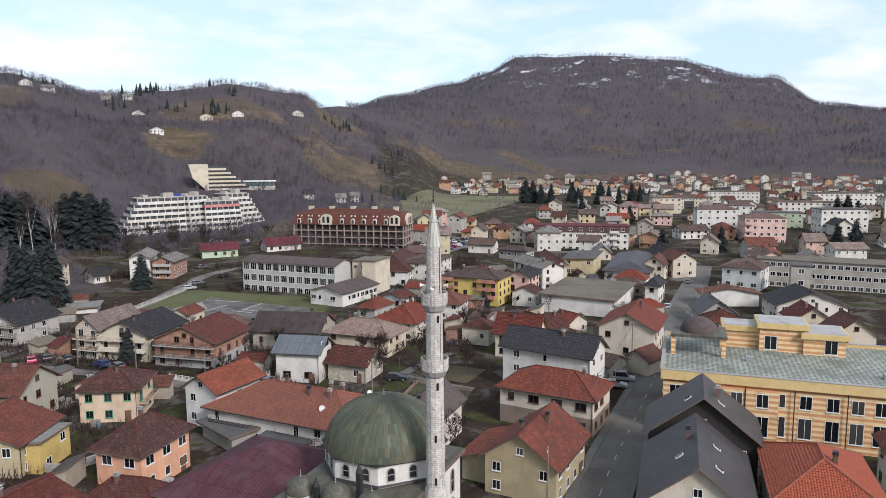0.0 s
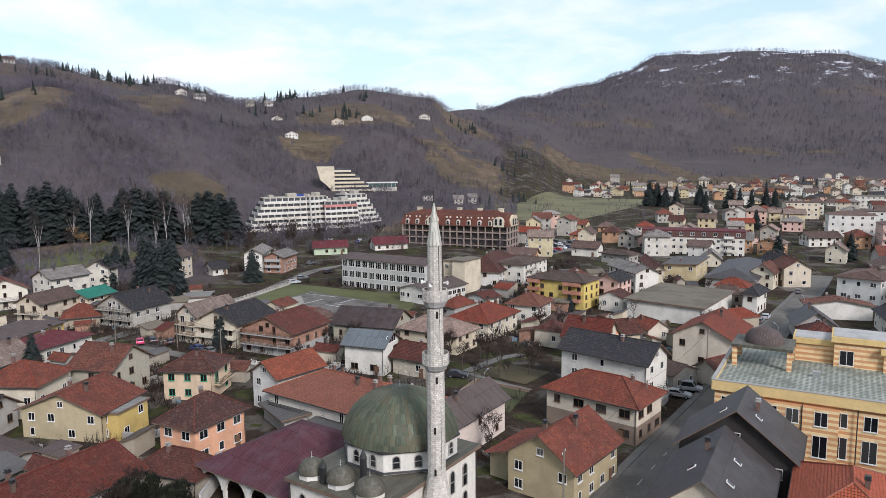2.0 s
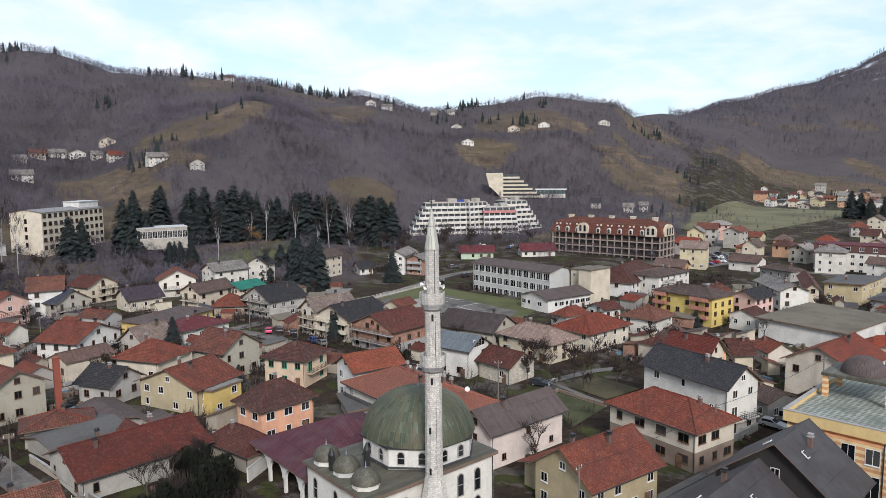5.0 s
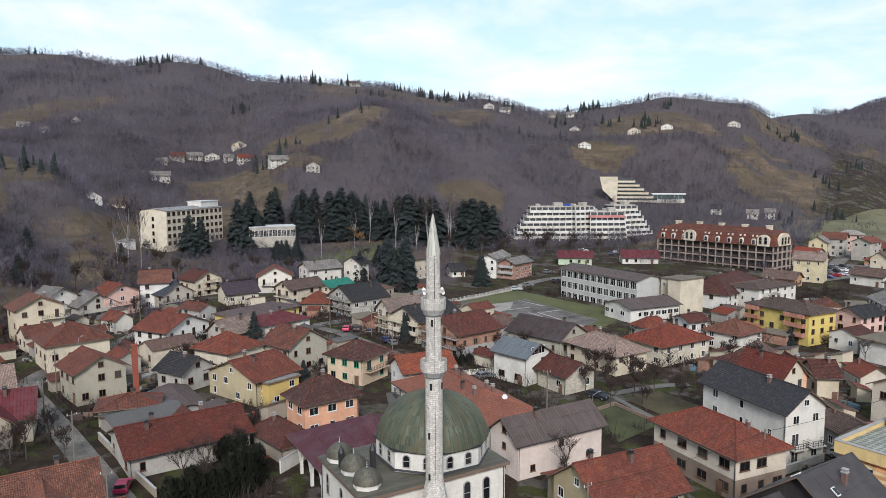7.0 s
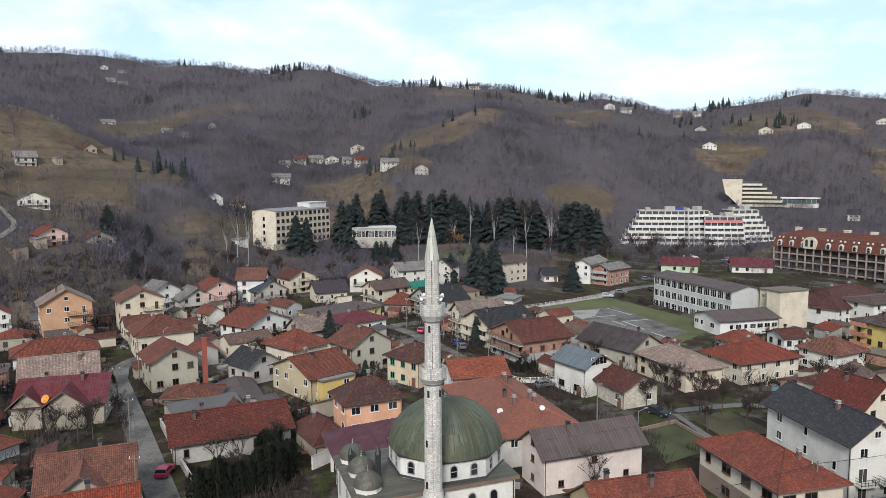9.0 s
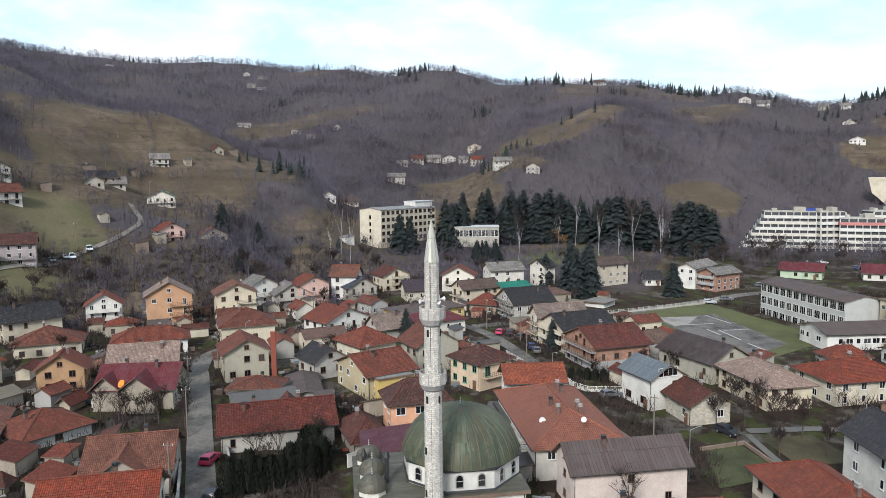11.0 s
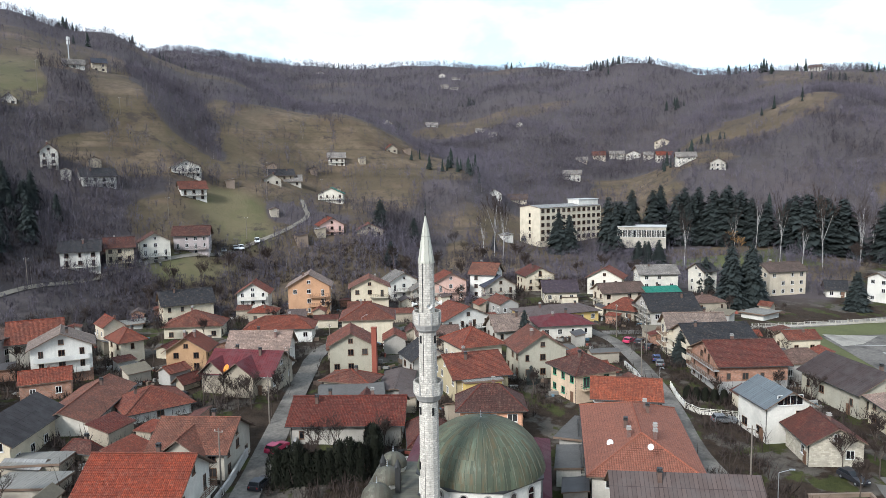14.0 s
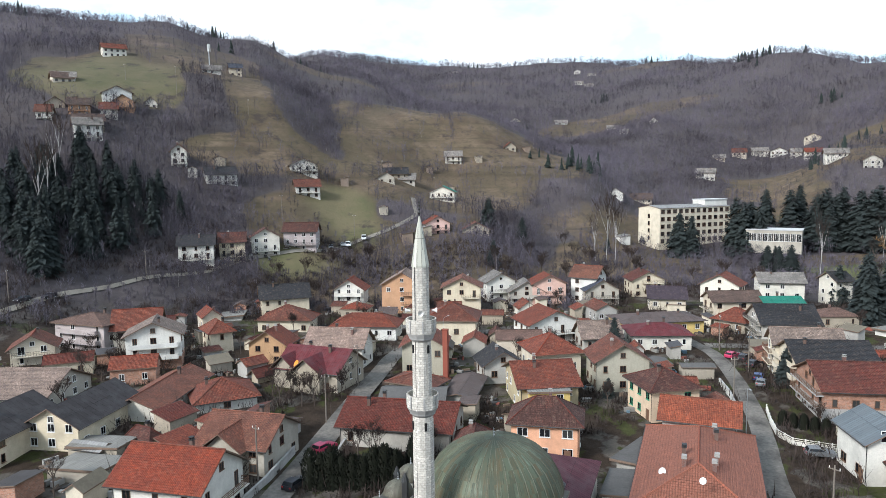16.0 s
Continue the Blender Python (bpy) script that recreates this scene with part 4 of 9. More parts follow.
# ---- the houses of the old quarter ----
house("white three-storey chalet with grey-pink tiled roof and balconies", -94.6, -22.0, 35.0, 10.0, 12.5, 9.5, 12.5, "gable", "white", "pink", 3, win=(1,1,0,1), balc=((3,0.05,0.95,1),(3,0.05,0.95,2)), rail='solid', plinth=('brick',2.6))
house("ochre rendered house with rust tiled gable", -105.9, 0.3, 9.5, 8.0, 10.0, 6.1, 9.3, "gable", "ochre", "rust", 2, chim=2)
house("white narrow three-storey house with red gable roof", -167.2, -10.6, 14.0, 9.0, 10.6, 8.0, 11.4, "gable", "white", "red", 3, balc=((3,0.05,0.95,1),(3,0.05,0.95,2)), win=(1,1,0,1), rail='solid')
house("orange three-storey house with pale gable roof and balconies", -168.1, 6.7, 14.0, 11.0, 13.6, 10.2, 14.2, "gable", "orange", "pink", 3, balc=((3,0.5,0.98,1),(3,0.5,0.98,2)), win=(1,1,0,1))
house("white house with grey gable roof", -193.4, 29.2, 33.1, 9.0, 11.0, 8.0, 11.0, "gable", "white", "grey", 2, balc=((3,0.1,0.9,1),), win=(1,1,0,1))
house("grey house with grey roof and long balcony", -191.4, 38.8, 19.8, 10.0, 12.2, 5.5, 9.0, "gable", "grey", "grey", 2, balc=((3,0.02,0.98,1),), win=(1,1,0,1), rail='solid')
house("pink house with rust roof and balcony", -193.0, 45.4, 24.3, 9.0, 12.0, 8.0, 11.0, "gable", "pink", "rust", 2, balc=((3,0.1,0.9,1),), win=(1,1,0,1))
house("white three-storey house with orange roof", -199.4, 57.7, 74.3, 10.0, 9.5, 9.5, 13.0, "gable", "white", "orange", 3)
house("grey house with dark blue gable roof and balcony", -197.8, 61.0, 22.0, 12.0, 11.6, 6.0, 9.5, "gable", "grey", "blue", 2, balc=((3,0.02,0.98,1),), win=(1,1,0,1))
house("grey house with dark roof", -109.6, 51.3, 29.7, 9.0, 9.0, 4.6, 7.4, "gable", "grey", "dark", 1)
house("white house with rust gable roof", -209.3, 98.3, -15.4, 10.0, 13.0, 7.0, 10.5, "gable", "white", "rust", 2, balc=((3,0.1,0.9,1),), win=(1,1,0,1))
house("cream house with purple-grey roof", -194.2, 81.7, -83.0, 11.9, 10.0, 4.8, 8.0, "gable", "cream", "purple", 1)
house("beige house with brown roof and timber balcony", -185.8, 99.8, -70.5, 15.0, 9.4, 6.2, 8.7, "gable", "beige", "brown", 2, balc=((3,0.02,0.98,1),))
house("small house with rust roof", -168.8, 100.0, 58.9, 10.0, 9.0, 4.0, 7.0, "hip", "dirty", "rust", 1)
house("grey three-storey house with dark gable roof and balconies", -160.8, 109.9, -78.5, 14.4, 14.1, 6.0, 9.8, "gable", "grey", "dark", 3, balc=((3,0.02,0.98,1),(3,0.02,0.98,2)), win=(1,1,0,1))
house("cream chalet with pale tiled roof and timber balconies", -130.8, 110.7, -84.1, 14.1, 8.0, 7.3, 10.3, "gable", "cream", "pink", 3, balc=((3,0.02,0.98,1),(3,0.02,0.98,2)), win=(1,1,0,1), rail='wood')
house("cream three-storey house with dark tiled roof and white balconies", -123.7, 113.4, -78.2, 15.6, 13.6, 6.3, 9.5, "gable", "cream", "dark", 3, balc=((3,0.02,0.98,1),(3,0.02,0.98,2)), win=(1,1,0,1), rail='solid')
house("unrendered brick house with rust roof and balconies", -107.7, 114.6, -80.5, 14.4, 15.9, 6.2, 9.5, "gable", "brick", "old_maroon", 3, balc=((3,0.02,0.98,1),(3,0.02,0.98,2)), win=(2,1,0,1), rail='wood', plinth=('concrete',2.6))
house("white hall with magenta sheet roof", -147.3, 80.8, -73.4, 15.1, 12.3, 4.5, 6.5, "hip", "white", "sheet_magenta", 1, chim=2)
house("long white house with orange hip roof and chimneys", -64.3, 89.4, -1.2, 27.9, 15.0, 5.0, 8.2, "hip", "white", "new_orange", 2, chim=6, balc=((0,0.04,0.34,1),(0,0.5,0.8,1)), gap=4.0)
house("pale pink house with brown sheet roof", -44.7, 92.2, -88.9, 17.1, 8.2, 5.5, 8.5, "gable", "rose", "sheet_brown", 2, chim=1, gap=4.6, ww=0.9, wh=1.0)
house("white school annexe with low grey roof", -111.3, 177.7, 85.2, 18.9, 13.0, 5.2, 7.0, "gable", "white", "sheet_brown", 1, chim=0, ww=1.8, gap=2.2)
house("cream two-storey house with pale tiled hip roof", -79.1, 134.9, 2.2, 16.8, 10.6, 5.0, 7.8, "hip", "cream", "pink", 2, chim=2)
house("cream two-storey house with rust hip roof", -77.4, 151.9, -87.5, 16.9, 12.5, 5.1, 8.0, "hip", "cream", "rust", 2, chim=2)
house("grey house with dark brown hip roof", -96.7, 132.2, 15.0, 17.0, 12.0, 5.0, 8.4, "gable", "olive", "sheet_umber", 1)
house("beige house with orange hip roof and banded plinth", -29.2, 110.7, -4.9, 17.2, 10.7, 6.2, 9.1, "hip", "beige", "red", 2, ww=1.8, plinth=('umber',3.1), frame=FRAME_B)
house("white house with black tiled gable roof and balconies", -33.7, 126.2, -8.1, 18.7, 9.2, 8.2, 11.4, "gable", "white", "dark", 3, win=(3,1,1,1), balc=((1,0.1,0.45,1),(1,0.55,0.9,1),(1,0.1,0.45,0)), chim=1)
house("yellow four-storey apartment block with red balconies", -75.3, 193.6, -1.8, 19.1, 11.7, 8.6, 10.5, "hip", "lemon", "brown", 4, paint="terracotta", balc=((0,0.0,0.22,1),(0,0.0,0.22,2),(0,0.0,0.22,3),(0,0.65,0.95,1),(0,0.65,0.95,2),(0,0.65,0.95,3)), chim=4, gap=3.0, rail='solid')
house("white two-storey house with orange hip roof", -75.5, 172.5, -82.6, 10.8, 10.5, 5.0, 7.7, "hip", "white", "orange", 2)
house("cream house with dark red roof", -46.5, 146.2, 3.8, 10.6, 10.0, 5.5, 9.3, "gable", "cream", "dark_red", 2, chim=1)
house("small beige garage with rust roof", -19.6, 143.2, 66.9, 7.0, 6.5, 3.3, 5.4, "gable", "beige", "rust", 1, win=(0,0,0,0), chim=0)
# near-black walls paint in the shadow above the lower neighbouring roof
house("black-clad house with black sheet gable roof and skylights", -5.6, 98.5, -84.9, 11.1, 14.8, 7.3, 13.0, "gable", "shadow_black", "sheet_dark", 2, chim=1)
house("cream house with black gable roof and skylights", -5.1, 83.0, -84.4, 17.2, 12.5, 6.7, 11.5, "gable", "cream", "sheet_dark", 2, chim=1)
house("grey house with clean orange tiled roof", 7.9, 88.3, -84.5, 16.5, 12.0, 7.0, 10.0, "hip", "grey", "new_orange", 2, chim=1)
house("beige house with a dark red tiled roof beside the civic building", 21.5, 101.0, -84.0, 12.0, 11.0, 6.5, 9.6, "gable", "beige", "old_maroon", 2, chim=1)
house("grey house with red tiled roof behind the chalet", -103.8, -34.8, -58.0, 11.5, 9.0, 8.0, 12.3, "gable", "grey", "red", 2)
house("cream two-storey house with red hip roof", -109.8, -17.3, 51.8, 9.0, 6.6, 7.0, 9.5, "hip", "cream", "red", 2)
house("cream house with rust tiled hip roof", -133.6, -12.7, 13.9, 9.0, 15.5, 5.5, 9.0, "hip", "cream", "rust", 2)
house("cream house with black tiled roof below the slope", -150.4, -24.1, -53.8, 14.9, 11.0, 8.0, 11.5, "gable", "cream", "dark", 2)
house("grey street house with orange tiled roof and cross gable", -58.0, 26.7, -85.9, 12.0, 12.0, 5.0, 8.3, "gable", "grey", "orange", 2, wings=((0.5,3.2,90,8.5,7.0,5.0,7.6,'gable'),))
house("white house with broad orange tiled roof and chimney", -41.6, 27.6, -85.2, 13.5, 11.3, 6.0, 9.5, "gable", "white", "rust", 2, balc=((1,0.05,0.95,1),), rail='wood', chim=1)
house("white long house with rust hip roof", -135.0, 9.8, -77.6, 18.0, 10.0, 4.9, 7.5, "hip", "white", "rust", 1)
house("white house with pale tiled roof and tall chimney", -109.7, 15.0, -83.3, 14.2, 9.0, 5.8, 9.3, "gable", "white", "pink", 2, chim=2)
house("white house with magenta sheet roof", -95.0, 18.4, 87.1, 14.9, 12.0, 5.2, 8.9, "gable", "dirty", "sheet_magenta", 1, chim=2, wings=((1.0,-3.5,90,9.0,7.5,5.4,8.2,'gable'),(-5.0,-2.5,90,8.0,6.0,5.4,8.0,'gable')))
house("low house with rust hip roof", -94.3, 39.4, -9.4, 7.0, 10.8, 3.8, 5.5, "hip", "dirty", "rust", 1)
house("cream three-storey house with orange gable roof", -168.5, 25.0, 15.0, 10.0, 12.4, 10.0, 13.0, "gable", "cream", "orange", 3, balc=((3,0.5,0.98,2),), win=(1,1,0,1))
house("yellow hall with brown sheet roof", -162.7, 79.9, -62.9, 22.7, 12.7, 4.5, 6.0, "hip", "yellow", "sheet_brown", 1, chim=2)
house("cream three-storey house with dark brown roof", -215.4, 74.0, 21.0, 11.0, 12.0, 7.0, 10.0, "gable", "cream", "dark_red", 3, balc=((1,0.3,0.95,1),(1,0.3,0.95,2)))
house("grey house with pale patched roof", -140.7, 67.6, -65.9, 10.4, 9.0, 4.0, 7.5, "gable", "grey", "pink", 1, chim=1)
house("low shed with corrugated brown roof", -96.9, 48.0, 6.0, 14.9, 6.6, 2.6, 3.4, "gable", "concrete", "sheet_brown", 1, win=(0,0,0,0), chim=0, name='shed', cat='shed')
house("low concrete outbuilding with dark flat roof", -73.0, 82.2, -20.6, 10.5, 5.5, 3.0, 3.3, "flat", "concrete", "felt_dark", 1, win=(0,0,0,0), chim=0, name='shed', cat='shed')
house("beige house with red gable roof and balcony", -85.7, -46.7, 41.5, 9.0, 10.0, 7.0, 10.0, "gable", "beige", "red", 2, balc=((3,0.05,0.9,1),), win=(1,1,0,1))
house("lilac-grey three-storey house with grey-brown hip roof", -100.9, -45.5, -2.2, 10.0, 16.7, 9.5, 11.5, "hip", "lilac", "brown", 3, balc=((3,0.1,0.9,1),(3,0.1,0.9,2)), rail='solid')
house("grey house with long pale tiled roof", -67.3, -25.4, -75.7, 13.8, 15.7, 5.0, 8.5, "gable", "grey", "pink", 2, chim=0)
house("old timber shed with patched grey sheet roof", -50.8, 3.9, -88.4, 6.5, 3.6, 3.2, 4.0, "gable", "dirty", "sheet_grey", 1, win=(0,0,0,0), chim=0, name='shed', cat='shed')
house("small outbuilding with dark red hip roof", -56.4, 8.7, 80.3, 5.7, 2.6, 3.2, 4.8, "hip", "dirty", "dark_red", 1, win=(0,0,0,0), chim=1, name='shed', cat='shed')
house("low white workshop with flat roof", -140.0, -34.6, 27.3, 8.0, 7.2, 4.0, 4.4, "flat", "white", "sheet_light", 1, chim=0, name='shed', cat='shed')
house("dark timber shed with dark red roof", -92.1, 6.6, -21.6, 5.4, 3.7, 3.0, 4.5, "gable", "dirty", "dark_red", 1, win=(0,0,0,0), chim=0, name='shed', cat='shed')
house("white apartment house with low brown roof", -104.9, 222.1, -87.5, 20.3, 12.3, 8.0, 9.0, "hip", "white", "brown", 3, chim=3, balc=((0,0.1,0.4,1),(0,0.1,0.4,2)))
house("small white house with dark red roof", -92.8, 176.9, 81.0, 7.4, 8.0, 4.0, 5.5, "gable", "white", "dark_red", 1)
house("cream row house with dark red roof", -43.0, 156.3, 53.1, 5.3, 9.0, 5.0, 7.5, "gable", "cream", "dark_red", 1)
house("peach gabled house end between dark red roofs", -44.9, 149.7, -34.3, 6.0, 5.9, 5.0, 8.8, "gable", "peach", "dark_red", 2, chim=1)
house("white three-storey house with pale grey roof", -65.4, 224.0, -43.2, 20.2, 9.2, 8.0, 10.0, "gable", "white", "grey", 3, chim=1)
house("pink and beige house with dark gable roof", -64.7, 205.7, 87.4, 10.8, 8.4, 7.5, 9.5, "gable", "pink", "dark", 3, balc=((1,0.1,0.5,1),))
house("cream house with rust roof", -65.0, 241.3, -61.8, 29.1, 4.6, 7.0, 9.0, "gable", "cream", "rust", 3)
house("low house with brown hip roof", -90.5, 278.1, -11.5, 14.2, 8.4, 5.0, 6.5, "hip", "concrete", "brown", 1)
house("white house with brown roof", -109.9, 290.6, 5.7, 12.8, 10.0, 5.0, 7.5, "gable", "white", "brown", 1)
house("grey gabled house with grey roof", -104.5, 328.0, 83.2, 10.0, 9.4, 7.0, 9.5, "gable", "grey", "grey", 2)
house("pink brick house with rust roof", -99.4, 332.1, -65.1, 9.0, 8.1, 5.5, 7.5, "gable", "pink", "rust", 2)
house("market hall with broad black sheet roof", -40.3, 260.1, -86.4, 45.3, 16.2, 5.0, 7.5, "hip", "concrete", "sheet_dark", 1, chim=0, win=(0,0,0,0), name='hall', cat='hall')
house("pale yellow flat-roofed building", -58.1, 257.5, -85.7, 22.0, 12.0, 7.0, 7.5, "flat", "pale_yellow", "felt_dark", 2, chim=1, name='hall', cat='hall')
house("white hall with large beige flat roof", -43.3, 201.0, 88.6, 29.1, 21.5, 5.5, 5.9, "flat", "white", "felt", 1, chim=0, win=(0,0,0,0), name='hall', cat='hall')
house("white house with dark mansard roof", -26.6, 213.2, 86.2, 11.1, 5.2, 6.0, 8.0, "hip", "white", "dark", 2, chim=1)
house("beige gabled house with rust roof", -25.2, 261.4, -56.9, 12.0, 10.2, 7.0, 10.0, "gable", "beige", "rust", 2)
house("white house with black gable roof", -32.7, 281.1, -45.6, 10.0, 9.1, 6.0, 9.0, "gable", "white", "dark", 2)
house("white two-storey commercial building with low roof", -2.0, 249.2, 78.2, 19.9, 13.0, 8.0, 9.5, "hip", "white", "brown", 2, chim=1, ww=1.6, name='hall', cat='hall')
house("white gabled house with rust roof", 2.9, 294.6, 88.5, 12.0, 11.3, 6.0, 9.0, "gable", "white", "rust", 2)
house("cream gabled house with pale red roof", -18.2, 325.1, -89.3, 12.0, 8.7, 6.0, 9.0, "gable", "cream", "pink", 2)
house("white house with brown roof", -30.6, 376.6, 34.0, 16.4, 11.0, 5.5, 8.0, "gable", "white", "brown", 2)
house("orange house with pale red gable roof", -43.3, 332.2, 80.2, 10.0, 11.0, 6.5, 9.0, "gable", "orange", "pink", 2, balc=((3,0.1,0.9,1),))
house("unrendered brick house with grey roof", -191.3, 189.3, -66.7, 14.4, 9.0, 7.5, 9.5, "gable", "brick", "grey", 3, balc=((1,0.1,0.9,1),(1,0.1,0.9,2)), rail='solid')
house("white three-storey house with grey roof", -199.0, 184.9, -52.9, 18.2, 8.0, 9.0, 11.0, "gable", "white", "grey", 3)
house("white house with dark steep roof", -205.0, 170.1, 77.6, 7.0, 8.0, 4.2, 6.8, "gable", "white", "dark", 1, chim=1)
house("beige three-storey house with brown roof", -210.2, 154.5, -68.7, 15.3, 10.0, 9.5, 12.0, "gable", "beige", "brown", 3, chim=1)
house("pink house with pale red low roof", -213.0, 153.9, -77.4, 12.1, 7.0, 4.6, 6.2, "gable", "pink", "pink", 1, chim=0)
house("white house with pale grey roof", -206.4, 114.0, -84.0, 13.7, 11.0, 9.0, 11.5, "gable", "white", "grey", 3)
house("white house with dark roof between spruces", -212.2, 130.4, -60.5, 7.0, 9.0, 9.0, 11.5, "gable", "white", "dark", 3)
house("low white kiosk with flat white roof", -170.7, 137.2, -47.7, 9.0, 8.2, 3.0, 3.2, "flat", "white", "sheet_light", 1, chim=0, name='shed', cat='shed')
house("cream house with green sheet roof", -187.0, 112.1, -72.5, 11.7, 10.0, 5.5, 7.5, "gable", "cream", "sheet_green", 2)
house("green house with red sheet roof", -208.5, 234.0, 48.8, 16.0, 11.0, 5.0, 7.8, "gable", "green", "sheet_magenta", 1, chim=1)
house("low house with red sheet roof", -195.0, 259.0, 55.1, 17.0, 11.0, 4.8, 8.0, "gable", "white", "sheet_magenta", 1, chim=1)
house("white house with rust roof and balcony", -146.5, 54.4, 35.1, 12.0, 15.4, 5.8, 9.0, "gable", "white", "rust", 2, balc=((3,0.05,0.95,1),))
house("white house with blue-grey sheet roof and glazed gable", -80.6, 113.2, 13.6, 10.2, 8.8, 6.3, 8.9, "gable", "white", "sheet_blue_grey", 2, chim=0, ww=1.6)
house("weathered cream house with rust gable roof", -25.8, 88.7, 86.2, 14.0, 11.2, 5.0, 8.9, "gable", "straw", "rust", 2, chim=2, wings=((0.5,7.2,180,11.0,5.4,3.4,5.0,'shed'),))
house("beige house with rust gable roof by the main street", -24.4, 158.8, 89.6, 17.0, 13.2, 6.8, 10.3, "gable", "beige", "rust", 2)
house("stone house with dark red tiled roof", -71.4, 117.4, 3.5, 9.7, 9.0, 4.0, 6.5, "gable", "stone", "dark_red", 1)
house("long white outbuilding with orange roof", -73.9, -2.6, 13.4, 22.5, 10.0, 4.2, 6.3, "gable", "white", "orange", 1, win=(0,0,0,0), chim=1)
house("straw-coloured house with patched orange tiled roof", -98.5, 62.2, -65.3, 11.9, 15.3, 5.3, 8.3, "gable", "straw", "rust", 2, chim=2)
house("mustard yellow house extension with a pale sheet awning roof", -92.2, 64.7, -69.3, 7.6, 5.7, 5.0, 5.3, "flat", "mustard", "sheet_light", 2, chim=0, over=0.3)
house("cream long house with dark red patched roof and three chimneys", -74.2, 44.7, -83.1, 18.9, 13.4, 4.0, 6.8, "gable", "grey", "dark_red", 1, chim=3, wings=((-2.0,-3.0,90,6.0,3.0,5.0,6.4,'gable'),))
house("low barn with dark red tiled roof", -67.6, 58.7, 12.5, 10.8, 6.7, 3.2, 5.8, "hip", "dirty", "dark_red", 1, win=(0,0,0,0), chim=1)
house("concrete shed with dark felt roof", -88.7, 40.9, -75.6, 12.2, 10.3, 3.0, 4.2, "gable", "concrete", "felt_dark", 1, win=(0,0,0,0), chim=0)
house("white public house with large dark red hip roof", -114.5, 218.3, -75.4, 31.0, 14.9, 6.0, 10.5, "hip", "white", "dark_red", 2, chim=2)
house("cream house wing with black panel roof", -58.0, -4.6, 10.0, 17.0, 10.5, 5.6, 8.6, "gable", "cream", "panel", 2, chim=0, lapped=False)
house("cream house with black panel roof", -48.5, -11.5, 10.0, 15.0, 11.0, 5.8, 9.0, "gable", "cream", "panel", 2, chim=1, lapped=False)
house("white-walled garage with a dark felt flat roof in the yard", -61.5, 79.9, -3.0, 8.5, 3.9, 3.0, 3.3, "flat", "white", "felt_dark", 1, win=(0,0,0,0), chim=0, over=0.3, name='shed', cat='shed')
house("small concrete shed with a dark sheet roof in the yard", -53.4, 80.4, -3.0, 4.6, 3.6, 2.4, 2.9, "shed", "concrete", "sheet_dark", 1, win=(0,0,0,0), chim=0, over=0.25, name='shed', cat='shed')
house("white house end with bright orange roof", -80.3, 89.8, 86.0, 11.6, 8.4, 6.6, 9.2, "gable", "white", "orange", 2, chim=0)
house("low building with red tiled lean-to roof", -6.8, 216.6, -70.8, 7.0, 17.2, 4.5, 6.0, "gable", "white", "orange", 1, chim=2, win=(0,0,0,0))
house("low house with a dark sheet gable roof", -9.3, 191.5, -72.3, 12.0, 9.9, 4.0, 7.5, "gable", "concrete", "sheet_dark", 1, chim=1)
house("low house with a dark red hip roof", -7.0, 183.2, -72.6, 8.0, 8.6, 3.6, 6.0, "hip", "dirty", "dark_red", 1, chim=1)
house("white house with a broad black roof", 12.2, 206.6, -73.4, 14.0, 18.5, 5.0, 8.5, "gable", "white", "dark", 2, chim=1)
house("cream house with a dark red tiled roof", 12.2, 190.1, -74.5, 10.0, 10.1, 4.2, 7.5, "gable", "cream", "dark_red", 1, chim=2)
house("beige house with a rust tiled roof", 19.8, 177.7, -75.9, 10.0, 9.7, 4.5, 8.2, "gable", "beige", "rust", 1, chim=1)
house("cream gabled house with a rust roof", -31.4, 253.6, 87.7, 11.0, 8.3, 6.0, 9.0, "gable", "cream", "rust", 2, chim=1)
house("olive house with rust roof", -111.3, 34.7, 15.0, 11.0, 10.4, 7.0, 9.9, "gable", "olive", "rust", 2, chim=0)
house("pale grey house with rust gable roof", -111.9, 74.8, 20.0, 10.5, 11.6, 6.5, 10.1, "gable", "olive", "rust", 2)
house("pale yellow house with rust hip roof and green shutters", -98.3, 83.9, 30.0, 10.6, 10.2, 6.0, 8.7, "hip", "peach_pale", "old_maroon", 2, frame=FRAME_G, balc=((1,0.1,0.9,1),))
house("peach two-storey house with rust pyramid roof", -75.0, 67.8, 97.0, 11.4, 8.6, 6.0, 9.2, "hip", "peach", "old_maroon", 2, ww=1.6)
house("white house with orange hip roof behind a spruce", -115.0, 61.0, 31.0, 11.5, 10.8, 6.6, 9.7, "hip", "cream", "red", 1)
house("cream house with rust hip roof", -138.0, 32.0, 12.0, 13.0, 14.0, 7.3, 10.8, "hip", "cream", "rust", 1)
house("white house with broad rust hip roof", -78.6, 6.8, -45.0, 12.0, 12.0, 3.4, 6.2, "hip", "white", "rust", 1, chim=1)
house("old lean-to with a patched grey sheet roof", -52.1, 4.8, -77.6, 8.3, 5.8, 3.4, 3.8, "flat", "dirty", "sheet_light", 1, win=(0,0,0,0), chim=0, over=0.3, name='shed', cat='shed')
house("open timber lean-to with a patched grey roof", -46.1, 8.0, -82.4, 9.0, 6.4, 3.0, 3.4, "flat", "dirty", "sheet_light", 1, win=(0,0,0,0), chim=0, over=0.3, name='shed', cat='shed')


